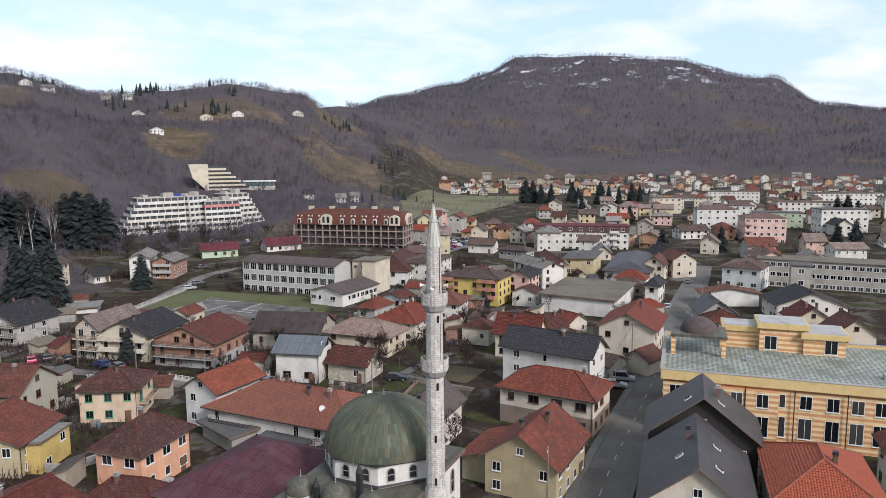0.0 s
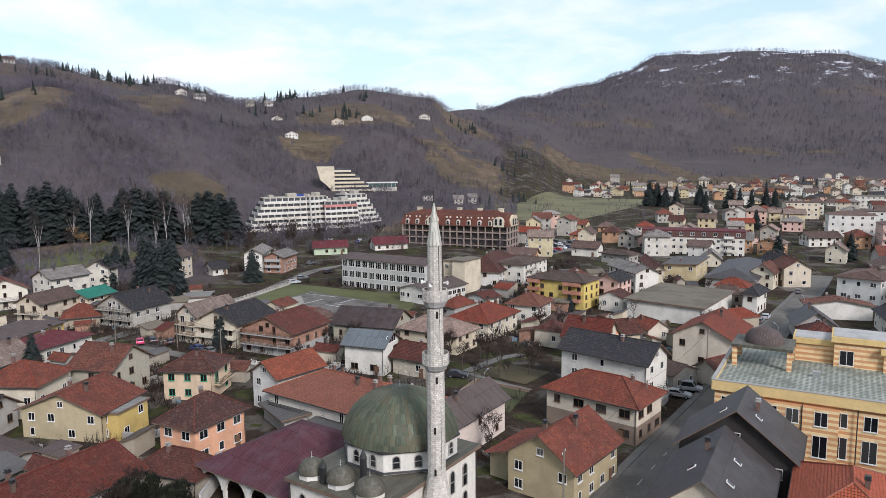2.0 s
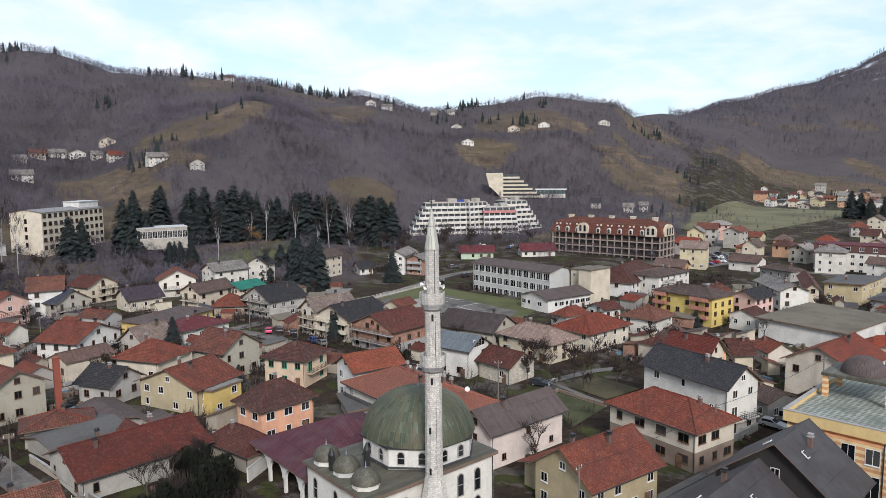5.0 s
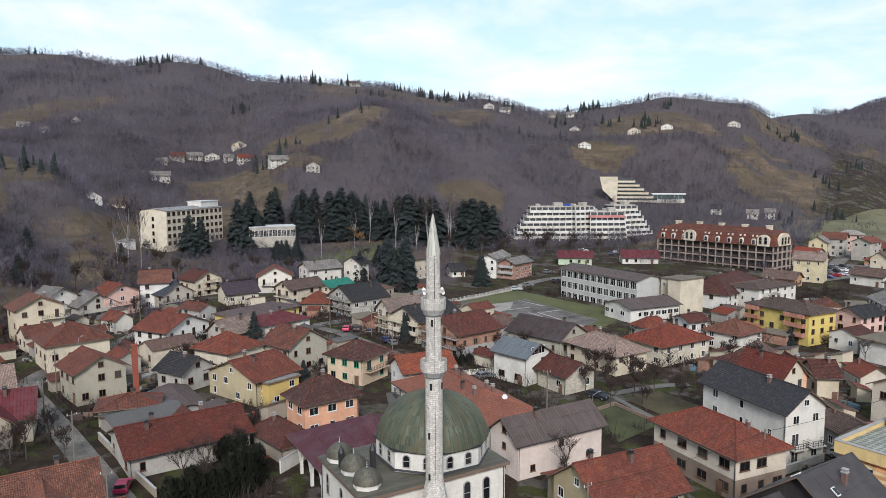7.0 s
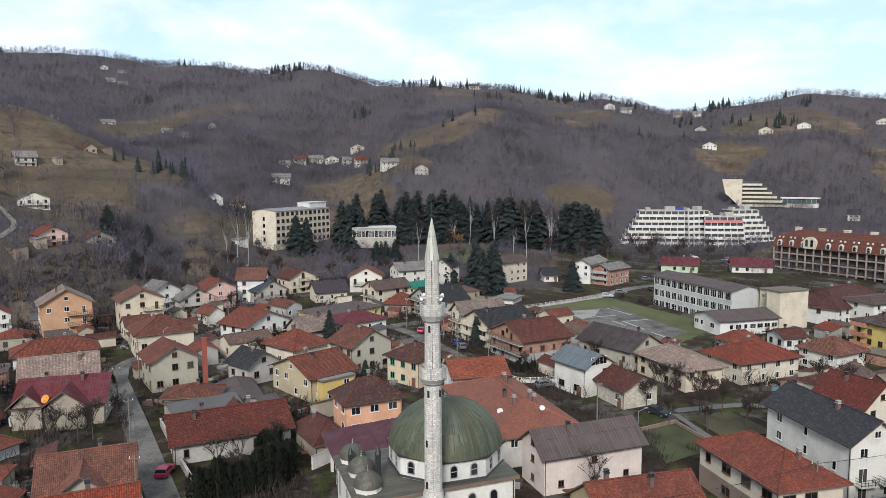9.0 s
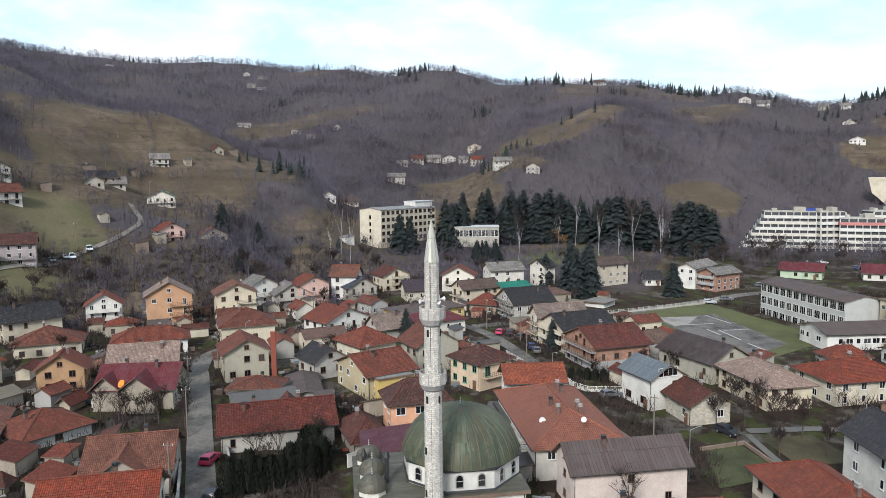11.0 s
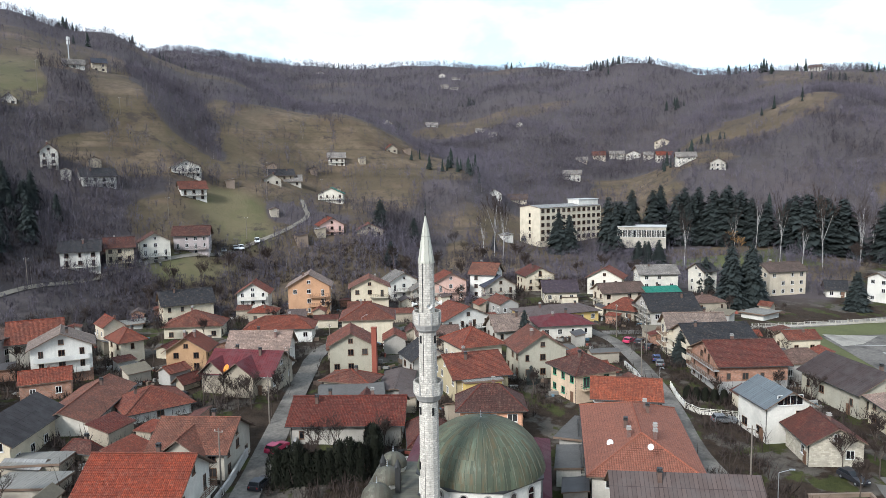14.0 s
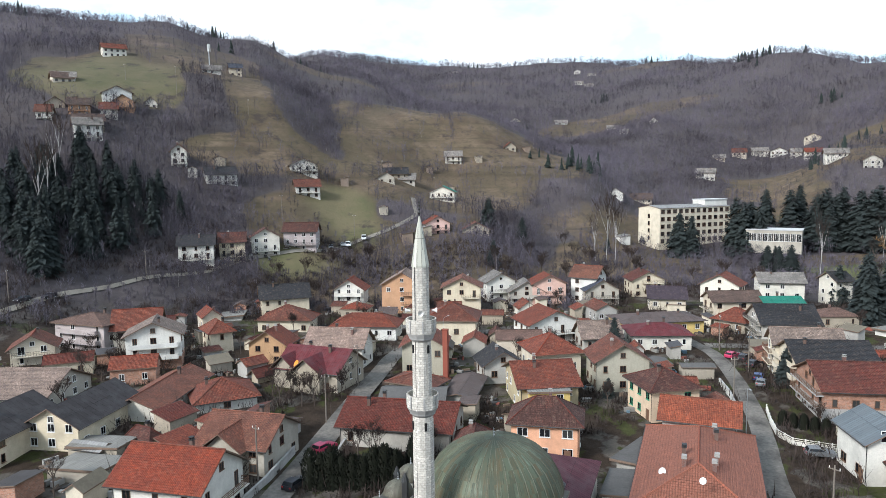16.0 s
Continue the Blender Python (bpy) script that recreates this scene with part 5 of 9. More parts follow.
# ---- houses on the slopes ----
house("white plastered three-storey house with a dark roof on the hillside", -169.2, -68.8, -58.0, 12.7, 9.5, 20.5, 23.7, "gable", "white", "dark", 3, z0=13.4, balc=((0,0.05,0.95,1),), chim=1, gap=3.2, far=False)
house("cream plastered three-storey house with a dark maroon roof on the hillside", -178.5, -61.3, -57.4, 9.8, 9.5, 20.7, 23.9, "gable", "cream", "old_maroon", 3, z0=13.6, balc=((0,0.05,0.95,1),), chim=1, gap=3.2, far=False)
house("white plastered three-storey house with a dark maroon roof on the hillside", -189.7, -55.6, 36.3, 9.0, 11.1, 21.5, 24.7, "gable", "white", "old_maroon", 3, z0=14.4, balc=((3,0.05,0.95,1),), chim=1, gap=3.2, far=False)
house("lilac-grey three-storey house with a dark maroon roof on the hillside", -201.8, -47.6, -71.3, 13.3, 9.5, 22.6, 25.8, "gable", "lilac", "old_maroon", 3, z0=15.5, balc=((0,0.05,0.95,1),), chim=1, gap=3.2, far=False)
house("white plastered three-storey house with a dark maroon roof on the hillside", -213.2, -109.8, 33.5, 9.0, 7.5, 53.3, 56.5, "gable", "white", "old_maroon", 3, z0=46.2, balc=((3,0.05,0.95,1),), chim=1, gap=3.2, far=False)
house("white plastered two-storey house with a dark roof on the hillside", -215.3, -92.4, -41.7, 13.5, 9.5, 43.9, 47.1, "gable", "white", "dark", 2, z0=39.1, balc=((0,0.05,0.95,1),), chim=1, gap=3.2, far=False)
house("white plastered two-storey house with a rust roof on the hillside", -237.7, -65.5, -52.0, 11.5, 9.5, 38.3, 41.5, "gable", "white", "rust", 2, z0=33.5, balc=((0,0.05,0.95,1),), chim=1, gap=3.2, far=False)
house("white plastered two-storey house with a grey roof on the hillside", -253.5, -76.0, 33.4, 9.0, 13.5, 47.5, 50.7, "gable", "white", "grey", 2, z0=42.7, balc=((3,0.05,0.95,1),), chim=1, gap=3.2, far=False)
house("weathered timber small house with a dark roof on the hillside", -298.6, -50.5, -63.9, 13.5, 9.5, 43.1, 46.3, "gable", "dirty", "dark", 1, z0=40.7, chim=1, gap=3.2, far=True)
house("orange rendered two-storey house with a brown roof on the hillside", -208.6, -156.1, -43.7, 9.7, 9.5, 73.8, 77.0, "gable", "orange", "brown", 2, z0=69.0, balc=((0,0.05,0.95,1),), chim=1, gap=3.2, far=True)
house("white plastered three-storey house with a brown roof on the hillside", -229.2, -155.2, 47.4, 9.0, 13.5, 80.7, 83.9, "gable", "white", "brown", 3, z0=73.6, balc=((3,0.05,0.95,1),), chim=1, gap=3.2, far=True)
house("white plastered three-storey house with a grey roof on the hillside", -197.1, -140.9, -38.5, 11.4, 9.5, 64.3, 67.5, "gable", "white", "grey", 3, z0=57.1, balc=((0,0.05,0.95,1),), chim=1, gap=3.2, far=False)
house("white plastered small house with a grey roof on the hillside", -247.8, -152.5, 36.2, 9.0, 7.0, 77.4, 80.6, "gable", "white", "grey", 1, z0=75.0, chim=1, gap=3.2, far=True)
house("white plastered two-storey house with a rust roof on the hillside", -294.5, -217.1, -37.9, 13.5, 9.5, 114.5, 117.7, "gable", "white", "rust", 2, z0=109.7, chim=1, gap=3.2, far=True)
house("white plastered small house with a grey roof on the hillside", -312.4, -166.2, -48.1, 11.3, 9.5, 102.1, 105.3, "gable", "white", "grey", 1, z0=99.7, chim=1, gap=3.2, far=True)
house("beige plastered two-storey house with a blue roof on the hillside", -337.1, -167.9, -49.9, 8.6, 8.6, 106.4, 109.6, "gable", "beige", "blue", 2, z0=101.6, chim=1, gap=3.2, far=True)
house("white plastered small house with a grey roof on the hillside", -237.4, -193.6, -45.9, 11.1, 9.5, 90.7, 93.9, "gable", "white", "grey", 1, z0=88.3, chim=1, gap=3.2, far=True)
house("white plastered two-storey house with a grey roof on the hillside", -351.5, -37.3, -73.1, 10.5, 9.5, 52.3, 55.5, "gable", "white", "grey", 2, z0=47.5, balc=((0,0.05,0.95,1),), chim=1, gap=3.2, far=True)
house("weathered timber small house with a rust roof on the hillside", -388.3, -14.1, 22.8, 9.0, 8.2, 57.7, 60.9, "gable", "dirty", "rust", 1, z0=55.3, chim=1, gap=3.2, far=True)
house("white plastered two-storey house with a green roof on the hillside", -292.0, -23.1, 10.3, 9.0, 13.2, 34.1, 37.3, "gable", "white", "sheet_green", 2, z0=29.3, balc=((3,0.05,0.95,1),), chim=1, gap=3.2, far=True)
house("pink plastered two-storey house with a rust roof on the hillside", -242.7, -9.3, 30.8, 9.0, 11.2, 22.9, 26.1, "gable", "pink", "rust", 2, z0=18.1, balc=((3,0.05,0.95,1),), chim=1, gap=3.2, far=False)
house("weathered timber small house with a rust roof on the hillside", -249.6, 5.2, 19.5, 9.0, 12.4, 20.0, 23.2, "gable", "dirty", "rust", 1, z0=17.5, chim=1, gap=3.2, far=False)
house("white plastered small house with a grey roof on the hillside", -368.7, 49.8, 5.6, 9.0, 9.6, 30.5, 33.7, "gable", "white", "grey", 1, z0=28.1, chim=1, gap=3.2, far=True)
house("white plastered two-storey house with a grey roof on the hillside", -480.4, 98.1, 85.2, 13.4, 9.5, 40.6, 43.8, "gable", "white", "grey", 2, z0=35.8, chim=1, gap=3.2, far=True)
house("beige plastered small house with a grey roof on the hillside", -554.1, 108.8, 89.9, 10.0, 9.5, 51.3, 54.5, "gable", "beige", "grey", 1, z0=48.8, chim=1, gap=3.2, far=True)
house("beige plastered two-storey house with a rust roof on the hillside", -576.4, 124.2, -89.1, 11.7, 9.5, 55.8, 59.0, "gable", "beige", "rust", 2, z0=51.0, chim=1, gap=3.2, far=True)
house("white plastered two-storey house with a grey roof on the hillside", -589.3, 140.1, -86.3, 13.5, 9.5, 56.5, 59.7, "gable", "white", "grey", 2, z0=51.7, chim=1, gap=3.2, far=True)
house("white plastered two-storey house with a grey roof on the hillside", -585.0, 153.5, -2.0, 9.0, 13.5, 56.1, 59.3, "gable", "white", "grey", 2, z0=51.3, chim=1, gap=3.2, far=True)
house("white plastered two-storey house with a grey roof on the hillside", -567.7, 163.3, -88.6, 8.6, 8.6, 54.8, 58.0, "gable", "white", "grey", 2, z0=50.0, chim=1, gap=3.2, far=True)
house("white plastered two-storey house with a rust roof on the hillside", -549.2, 172.8, -88.7, 13.5, 9.5, 54.3, 57.5, "gable", "white", "rust", 2, z0=49.5, chim=1, gap=3.2, far=True)
house("beige plastered two-storey house with a grey roof on the hillside", -591.0, 177.8, -3.2, 9.0, 13.5, 66.5, 69.7, "gable", "beige", "grey", 2, z0=61.7, chim=1, gap=3.2, far=True)
house("white plastered two-storey house with a grey roof on the hillside", -442.6, 168.6, 88.2, 13.5, 9.5, 51.1, 54.3, "gable", "white", "grey", 2, z0=46.3, chim=1, gap=3.2, far=True)
house("grey rendered two-storey house with a dark roof on the hillside", -402.8, 179.7, -17.2, 9.0, 10.3, 46.5, 49.7, "gable", "grey", "dark", 2, z0=41.7, chim=1, gap=3.2, far=True)
house("white plastered small house with a grey roof on the hillside", -683.9, 15.7, -75.8, 10.7, 9.5, 84.0, 87.2, "gable", "white", "grey", 1, z0=81.5, chim=1, gap=3.2, far=True)
house("white plastered small house with a grey roof on the hillside", -637.1, 31.5, 84.9, 8.1, 8.1, 77.5, 80.7, "gable", "white", "grey", 1, z0=75.1, chim=1, gap=3.2, far=True)
house("white plastered two-storey house with a grey roof on the hillside", -1119.1, -81.6, 6.2, 9.0, 11.7, 199.1, 202.3, "gable", "white", "grey", 2, z0=194.3, chim=1, gap=3.2, far=True)
house("white plastered small house with a grey roof on the hillside", -1074.4, -53.9, -87.6, 13.5, 9.5, 187.1, 190.3, "gable", "white", "grey", 1, z0=184.6, chim=1, gap=3.2, far=True)
house("white plastered small house with a grey roof on the hillside", -1112.9, -282.7, 26.9, 9.0, 13.5, 208.8, 212.0, "gable", "white", "grey", 1, z0=206.3, chim=1, gap=3.2, far=True)
house("white plastered small house with a grey roof on the hillside", -662.8, 55.6, 5.4, 9.0, 8.4, 88.2, 91.4, "gable", "white", "grey", 1, z0=85.7, chim=1, gap=3.2, far=True)
house("grey rendered small house with a grey roof on the hillside", -684.0, -80.4, 18.5, 9.0, 11.5, 94.6, 97.8, "gable", "grey", "grey", 1, z0=92.1, chim=1, gap=3.2, far=True)
house("white plastered small house with a grey roof on the hillside", -705.0, -37.3, -71.2, 13.5, 9.5, 92.6, 95.8, "gable", "white", "grey", 1, z0=90.1, chim=1, gap=3.2, far=True)
house("white plastered two-storey house with a grey roof on the hillside", -609.0, 557.9, 50.5, 10.2, 9.5, 105.9, 109.1, "gable", "white", "grey", 2, z0=101.1, chim=1, gap=3.2, far=True)
house("beige plastered two-storey house with a brown roof on the hillside", -486.7, 538.3, -49.1, 9.0, 13.5, 81.4, 84.6, "gable", "beige", "brown", 2, z0=76.6, chim=1, gap=3.2, far=True)
house("white plastered two-storey house with a grey roof on the hillside", -481.4, 577.0, -44.6, 9.0, 13.0, 86.0, 89.2, "gable", "white", "grey", 2, z0=81.2, chim=1, gap=3.2, far=True)
house("white plastered two-storey house with a dark roof on the hillside", -466.4, 658.4, -58.9, 9.0, 13.5, 90.1, 93.3, "gable", "white", "dark", 2, z0=85.3, chim=1, gap=3.2, far=True)
house("white plastered two-storey house with a dark roof on the hillside", -490.3, 478.4, -38.2, 9.0, 13.5, 67.0, 70.2, "gable", "white", "dark", 2, z0=62.2, chim=1, gap=3.2, far=True)
house("cream plastered two-storey house with a grey roof on the hillside", -630.9, 550.0, 40.7, 9.7, 9.5, 107.0, 110.2, "gable", "cream", "grey", 2, z0=102.2, chim=1, gap=3.2, far=True)
house("white plastered two-storey house with a brown roof on the hillside", -799.7, 372.2, 62.9, 13.5, 9.5, 150.7, 153.9, "gable", "white", "brown", 2, z0=145.9, chim=1, gap=3.2, far=True)
house("white plastered small house with a grey roof on the hillside", -562.4, 526.5, -30.5, 9.0, 13.5, 86.4, 89.6, "gable", "white", "grey", 1, z0=83.9, chim=1, gap=3.2, far=True)
house("white plastered two-storey house with a grey roof on the hillside", -289.5, 460.1, 35.7, 8.5, 8.5, 12.1, 15.3, "gable", "white", "grey", 2, z0=7.3, chim=1, gap=3.2, far=True)
house("white plastered two-storey house with a dark roof on the hillside", -306.6, 443.0, 42.7, 8.5, 8.5, 15.6, 18.8, "gable", "white", "dark", 2, z0=10.8, chim=1, gap=3.2, far=True)
house("white plastered two-storey house with a grey roof on the hillside", -284.8, 472.3, 36.9, 7.8, 7.8, 12.7, 15.9, "gable", "white", "grey", 2, z0=7.9, chim=1, gap=3.2, far=True)
house("beige plastered small house with a brown roof on the hillside", -398.7, 61.3, -84.3, 13.5, 9.5, 26.5, 29.7, "gable", "beige", "brown", 1, z0=24.0, chim=1, gap=3.2, far=True)
house("white plastered two-storey house with a rust roof on the hillside", -216.8, -148.1, -48.4, 8.0, 8.0, 72.3, 75.5, "gable", "white", "rust", 2, z0=67.5, balc=((0,0.05,0.95,1),), chim=1, gap=3.2, far=True)
house("orange rendered two-storey house with a brown roof on the hillside", -229.7, -151.9, 36.0, 9.0, 10.0, 76.7, 79.9, "gable", "orange", "brown", 2, z0=71.9, balc=((3,0.05,0.95,1),), chim=1, gap=3.2, far=True)
house("beige plastered small house with a brown roof on the hillside", -235.4, -193.3, -32.3, 9.9, 9.5, 90.1, 93.3, "gable", "beige", "brown", 1, z0=87.7, chim=1, gap=3.2, far=True)
house("grey rendered small house with a dark roof on the hillside", -284.8, -49.5, 24.2, 9.0, 9.5, 41.1, 44.3, "gable", "grey", "dark", 1, z0=38.7, chim=1, gap=3.2, far=True)
house("grey rendered small house with a grey roof on the hillside", -299.8, -44.5, -70.7, 9.1, 9.1, 40.2, 43.4, "gable", "grey", "grey", 1, z0=37.8, chim=1, gap=3.2, far=True)
house("white plastered two-storey house with a rust roof on the hillside", -195.5, -160.8, -54.2, 7.1, 7.1, 70.2, 73.4, "gable", "white", "rust", 2, z0=65.4, balc=((0,0.05,0.95,1),), chim=1, gap=3.2, far=True)
house("weathered timber small house with a dark roof on the hillside", -205.8, -166.2, 49.9, 9.0, 8.6, 74.4, 77.6, "gable", "dirty", "dark", 1, z0=71.9, chim=1, gap=3.2, far=True)
house("beige plastered two-storey house with a brown roof on the hillside", -202.6, -145.6, -42.3, 12.6, 9.5, 66.3, 69.5, "gable", "beige", "brown", 2, z0=61.5, balc=((0,0.05,0.95,1),), chim=1, gap=3.2, far=False)
house("white plastered two-storey house with a rust roof on the hillside", -648.8, 473.0, -28.2, 9.0, 12.9, 115.5, 118.7, "gable", "white", "rust", 2, z0=110.7, chim=1, gap=3.2, far=True)
house("white plastered two-storey house with a grey roof on the hillside", -632.3, 483.6, 61.3, 13.5, 9.5, 110.2, 113.4, "gable", "white", "grey", 2, z0=105.4, chim=1, gap=3.2, far=True)
house("white plastered small house with a brown roof on the hillside", -556.9, 525.0, -50.9, 9.0, 9.9, 85.1, 88.3, "gable", "white", "brown", 1, z0=82.6, chim=1, gap=3.2, far=True)
house("white plastered two-storey house with a grey roof on the hillside", -1003.7, -62.2, -80.4, 12.8, 9.5, 167.7, 170.9, "gable", "white", "grey", 2, z0=162.9, chim=1, gap=3.2, far=True)
house("white plastered small house with a grey roof on the hillside", -997.0, -47.4, 88.6, 13.5, 9.5, 162.5, 165.7, "gable", "white", "grey", 1, z0=160.0, chim=1, gap=3.2, far=True)


for sx, sy, sl, sw, sk, sroof, swall in ((-229, -17, 11, 4.5, "shed", "sheet_umber", "umber"), (-238, -12, 7, 4, "shed", "sheet_grey", "dirty"), (-246, -34, 5, 4, "gable", "sheet_brown", "dirty"), (-262, -60, 6, 4, "shed", "sheet_dark", "umber"),
                                         (-225, -99, 7, 5, "gable", "brown", "dirty"), (-304, -57, 7, 5, "gable", "dark", "umber"), (-318, -28, 5, 4, "gable", "sheet_brown", "dirty"), (-356, -24, 5, 4, "shed", "sheet_grey", "dirty"),
                                         (-330, -44, 5, 4, "gable", "dark", "umber"), (-307, 59, 8, 5, "shed", "sheet_light", "white"), (-210, -101, 6, 4, "gable", "dark", "grey"), (-398, -6, 7, 4, "shed", "sheet_umber", "umber")):
    sz = gz(sx, sy)
    house("small weathered %s shed on the slope" % swall, sx, sy, 30.0, sl, sw, sz + 2.4, sz + 3.3, sk, swall, sroof, 1, chim=0, win=(0, 0, 0, 0), over=0.3, far=True, name="shed", cat="shed")


# ---- the mosque ----
STONE = blocks("minaret_stone", (0.52, 0.485, 0.425), (0.30, 0.275, 0.24), 0.36, 0.22, 0.22, 0.85, 0.018, weathered=True)


def patinated(name, base, brown, green, pitch):
    """Weathered copper sheet: seams down the fall, brown runs and pale verdigris, panel by panel."""
    m, n, l, b = node_mat(name)
    uv = n.new("ShaderNodeUVMap").outputs[0]
    br = n.new("ShaderNodeTexBrick")
    br.offset = 0.0
    br.inputs["Scale"].default_value = 1.0
    br.inputs["Brick Width"].default_value, br.inputs["Row Height"].default_value = pitch, 40.0
    br.inputs["Mortar Size"].default_value = 0.02
    br.inputs["Color1"].default_value, br.inputs["Color2"].default_value = rgb(scaled(base, 0.72)), rgb(scaled(base, 1.3))
    br.inputs["Mortar"].default_value = rgb(scaled(base, 0.5))
    l.new(uv, br.inputs["Vector"])
    run = noise_tex(n, l, 1.0, 6, 0.7, uv, (1.7, 0.3, 1.0))
    run2 = noise_tex(n, l, 1.0, 6, 0.7, uv, (2.3, 0.42, 3.0))
    wide = noise_tex(n, l, 0.35, 5, 0.6)
    c = mixer(n, l, ramp(n, l, run, 0.47, 0.66), br.outputs["Color"], brown)
    c = mixer(n, l, ramp(n, l, run2, 0.56, 0.74), c, green)
    c = mixer(n, l, ramp(n, l, wide, 0.5, 0.75), c, scaled(base, 0.6))
    l.new(c, b.inputs["Base Color"])
    b.inputs["Roughness"].default_value, b.inputs["Metallic"].default_value = 0.6, 0.1
    b.inputs["Specular IOR Level"].default_value = 0.3
    bump(n, l, br.outputs["Fac"], 0.7, 0.05, b)
    MATS[name] = m
    return m


LEAD = patinated("dome_copper", (0.066, 0.078, 0.050), (0.092, 0.068, 0.034), (0.13, 0.16, 0.115), 0.62)
LEADROOF = patinated("lead_sheet", (0.10, 0.095, 0.07), (0.065, 0.052, 0.04), (0.15, 0.15, 0.115), 0.6)
CAPLEAD = seamed("cap_lead", (0.46, 0.45, 0.38), 0.45, 0.55, 0.15, 0.3)
WHITE = WALL["white"]
MX, MY = -30.0, 65.05


def arch_mesh(w, h, deep=0.12, n=8):
    """An upright opening with a round head: (frame, pane) meshes, facing -y, foot at the origin."""
    key = ("arch", round(w, 2), round(h, 2))
    if key in WIN_CACHE:
        return WIN_CACHE[key]
    r = w / 2
    out = [(-r, 0), (r, 0)] + [(r * math.cos(math.pi * i / n), h - r + r * math.sin(math.pi * i / n)) for i in range(n + 1)]
    g, t = Geo(), 0.1
    inner = [(x * (1 - 2 * t / w), t + (z) * (1 - 2 * t / h)) for x, z in out]
    m = len(out)
    for i in range(m):
        j = (i + 1) % m
        a, b, c, d = out[i], out[j], inner[j], inner[i]
        g.face([(a[0], -deep, a[1]), (b[0], -deep, b[1]), (c[0], -deep, c[1]), (d[0], -deep, d[1])])
        g.face([(a[0], 0, a[1]), (b[0], 0, b[1]), (b[0], -deep, b[1]), (a[0], -deep, a[1])])
        g.face([(d[0], -deep, d[1]), (c[0], -deep, c[1]), (c[0], 0, c[1]), (d[0], 0, d[1])])
    g.box((0, -deep / 2, h * 0.5), (w - 0.1, 0.06, 0.07))
    p = Geo()
    p.face([(x, -0.04, z) for x, z in inner])
    WIN_CACHE[key] = (g.mesh("arched_window", [TRIM]), p.mesh("pane", [GLASS]))
    return WIN_CACHE[key]


def arched_window(parent, x, y, z, yaw, w, h):
    fm, pm = arch_mesh(w, h)
    o = new("arched_window", fm)
    o.parent = parent
    o.matrix_local = Matrix.Translation((x, y, z)) @ Matrix.Rotation(yaw, 4, "Z")
    p = new("pane", pm)
    p.parent = o


def minaret():
    e = thing("minaret", MX, MY, 0, 0, "slender grey stone minaret with two balconies and a pointed lead cap", "minaret")
    n = 12
    g = Geo()
    g.lathe([(1.55, -1), (1.55, 6.6), (1.04, 9.2)], 10)
    g.obj("base", STONE, e)
    for nm, z0, z1, r0, r1 in (("lower_shaft", 9.2, 21.1, 1.0, 0.95), ("middle_shaft", 21.1, 28.1, 0.91, 0.86), ("upper_shaft", 28.1, 34.75, 0.80, 0.75)):
        g = Geo()
        g.lathe([(r0, z0), (r1, z1)], n)
        g.obj(nm, STONE, e)
    for zb, r in ((21.3, 0.94), (28.2, 0.86)):
        g = Geo()
        g.lathe([(r, zb - 0.25), (r + 0.25, zb), (r + 0.28, zb + 0.12), (r + 0.42, zb + 0.4), (r + 0.5, zb + 0.55)], n)
        g.obj("corbel", CONC, e)
        g = Geo()
        g.lathe([(r + 0.5, zb + 0.55), (r + 0.52, zb + 1.8), (r + 0.41, zb + 1.8), (r + 0.41, zb + 0.65), (r - 0.12, zb + 0.65)], n)
        ga = g.obj("gallery", STONE, e)
        for i in range(7):
            a = 2 * math.pi * (i + 0.5) / 7
            s = Geo()
            s.box(((r + 0.52) * math.cos(a), (r + 0.52) * math.sin(a), zb + 1.2), (0.06, 0.14, 1.1), a)
            s.obj("rib", CONC, ga)
    # doors of the galleries and slits in the shaft: blocks painted black for shade
    for z, a, r in ((20.2, -48, 0.95), (27.3, -40, 0.86), (14.6, -62, 0.99), (9.9, -62, 1.0), (20.2, 35, 0.95), (27.3, 62, 0.86)):
        s = Geo()
        t = radians(a)
        s.box((r * math.cos(t), r * math.sin(t), z), (0.12, 0.22, 0.75), t)
        s.obj("slit", surface("opening_shade", (0.012, 0.012, 0.012), 0.9), e)
    g = Geo()
    g.lathe([(0.80, 34.65), (0.80, 34.8), (0.585, 36.2), (0.37, 37.6), (0.17, 38.6), (0.06, 39.15)], n)
    g.obj("cap", CAPLEAD, e)
    g = Geo()
    for z, r in ((39.45, 0.15), (39.8, 0.13), (40.12, 0.11), (40.4, 0.09)):
        g.lathe([(0.03, z - r), (r, z), (0.03, z + r)], 8)
    g.lathe([(0.05, 39.0), (0.03, 40.8)], 6)
    g.obj("finial", DARKMETAL, e)
    g = Geo()
    g.tube((0.99 * math.cos(-0.35), 0.99 * math.sin(-0.35), 6.0), (0.80 * math.cos(-0.35), 0.80 * math.sin(-0.35), 34.7), 0.03, 0.03, 5)
    g.obj("lightning_conductor", DARKMETAL, e)
    for i in range(4):
        a = radians(20 + 90 * i)
        s = Geo()
        c = Vector((math.cos(a) * 0.95, math.sin(a) * 0.95, 30.7))
        d = Vector((math.cos(a), math.sin(a), 0))
        s.tube(c, c + d * 0.2, 0.08, 0.12, 8)
        s.tube(c + d * 0.2, c + d * 0.5, 0.1, 0.26, 10, 0, False)
        s.obj("loudspeaker", FRAME_W, e, "white horn loudspeaker")


minaret()


def dome_geo(g, r, z, h, n, flat=1.0):
    k = 10
    g.lathe([(r * math.cos(math.pi / 2 * i / k), z + h * math.sin(math.pi / 2 * i / k) ** flat) for i in range(k + 1)][:-1] + [(0.0, z + h)], n)


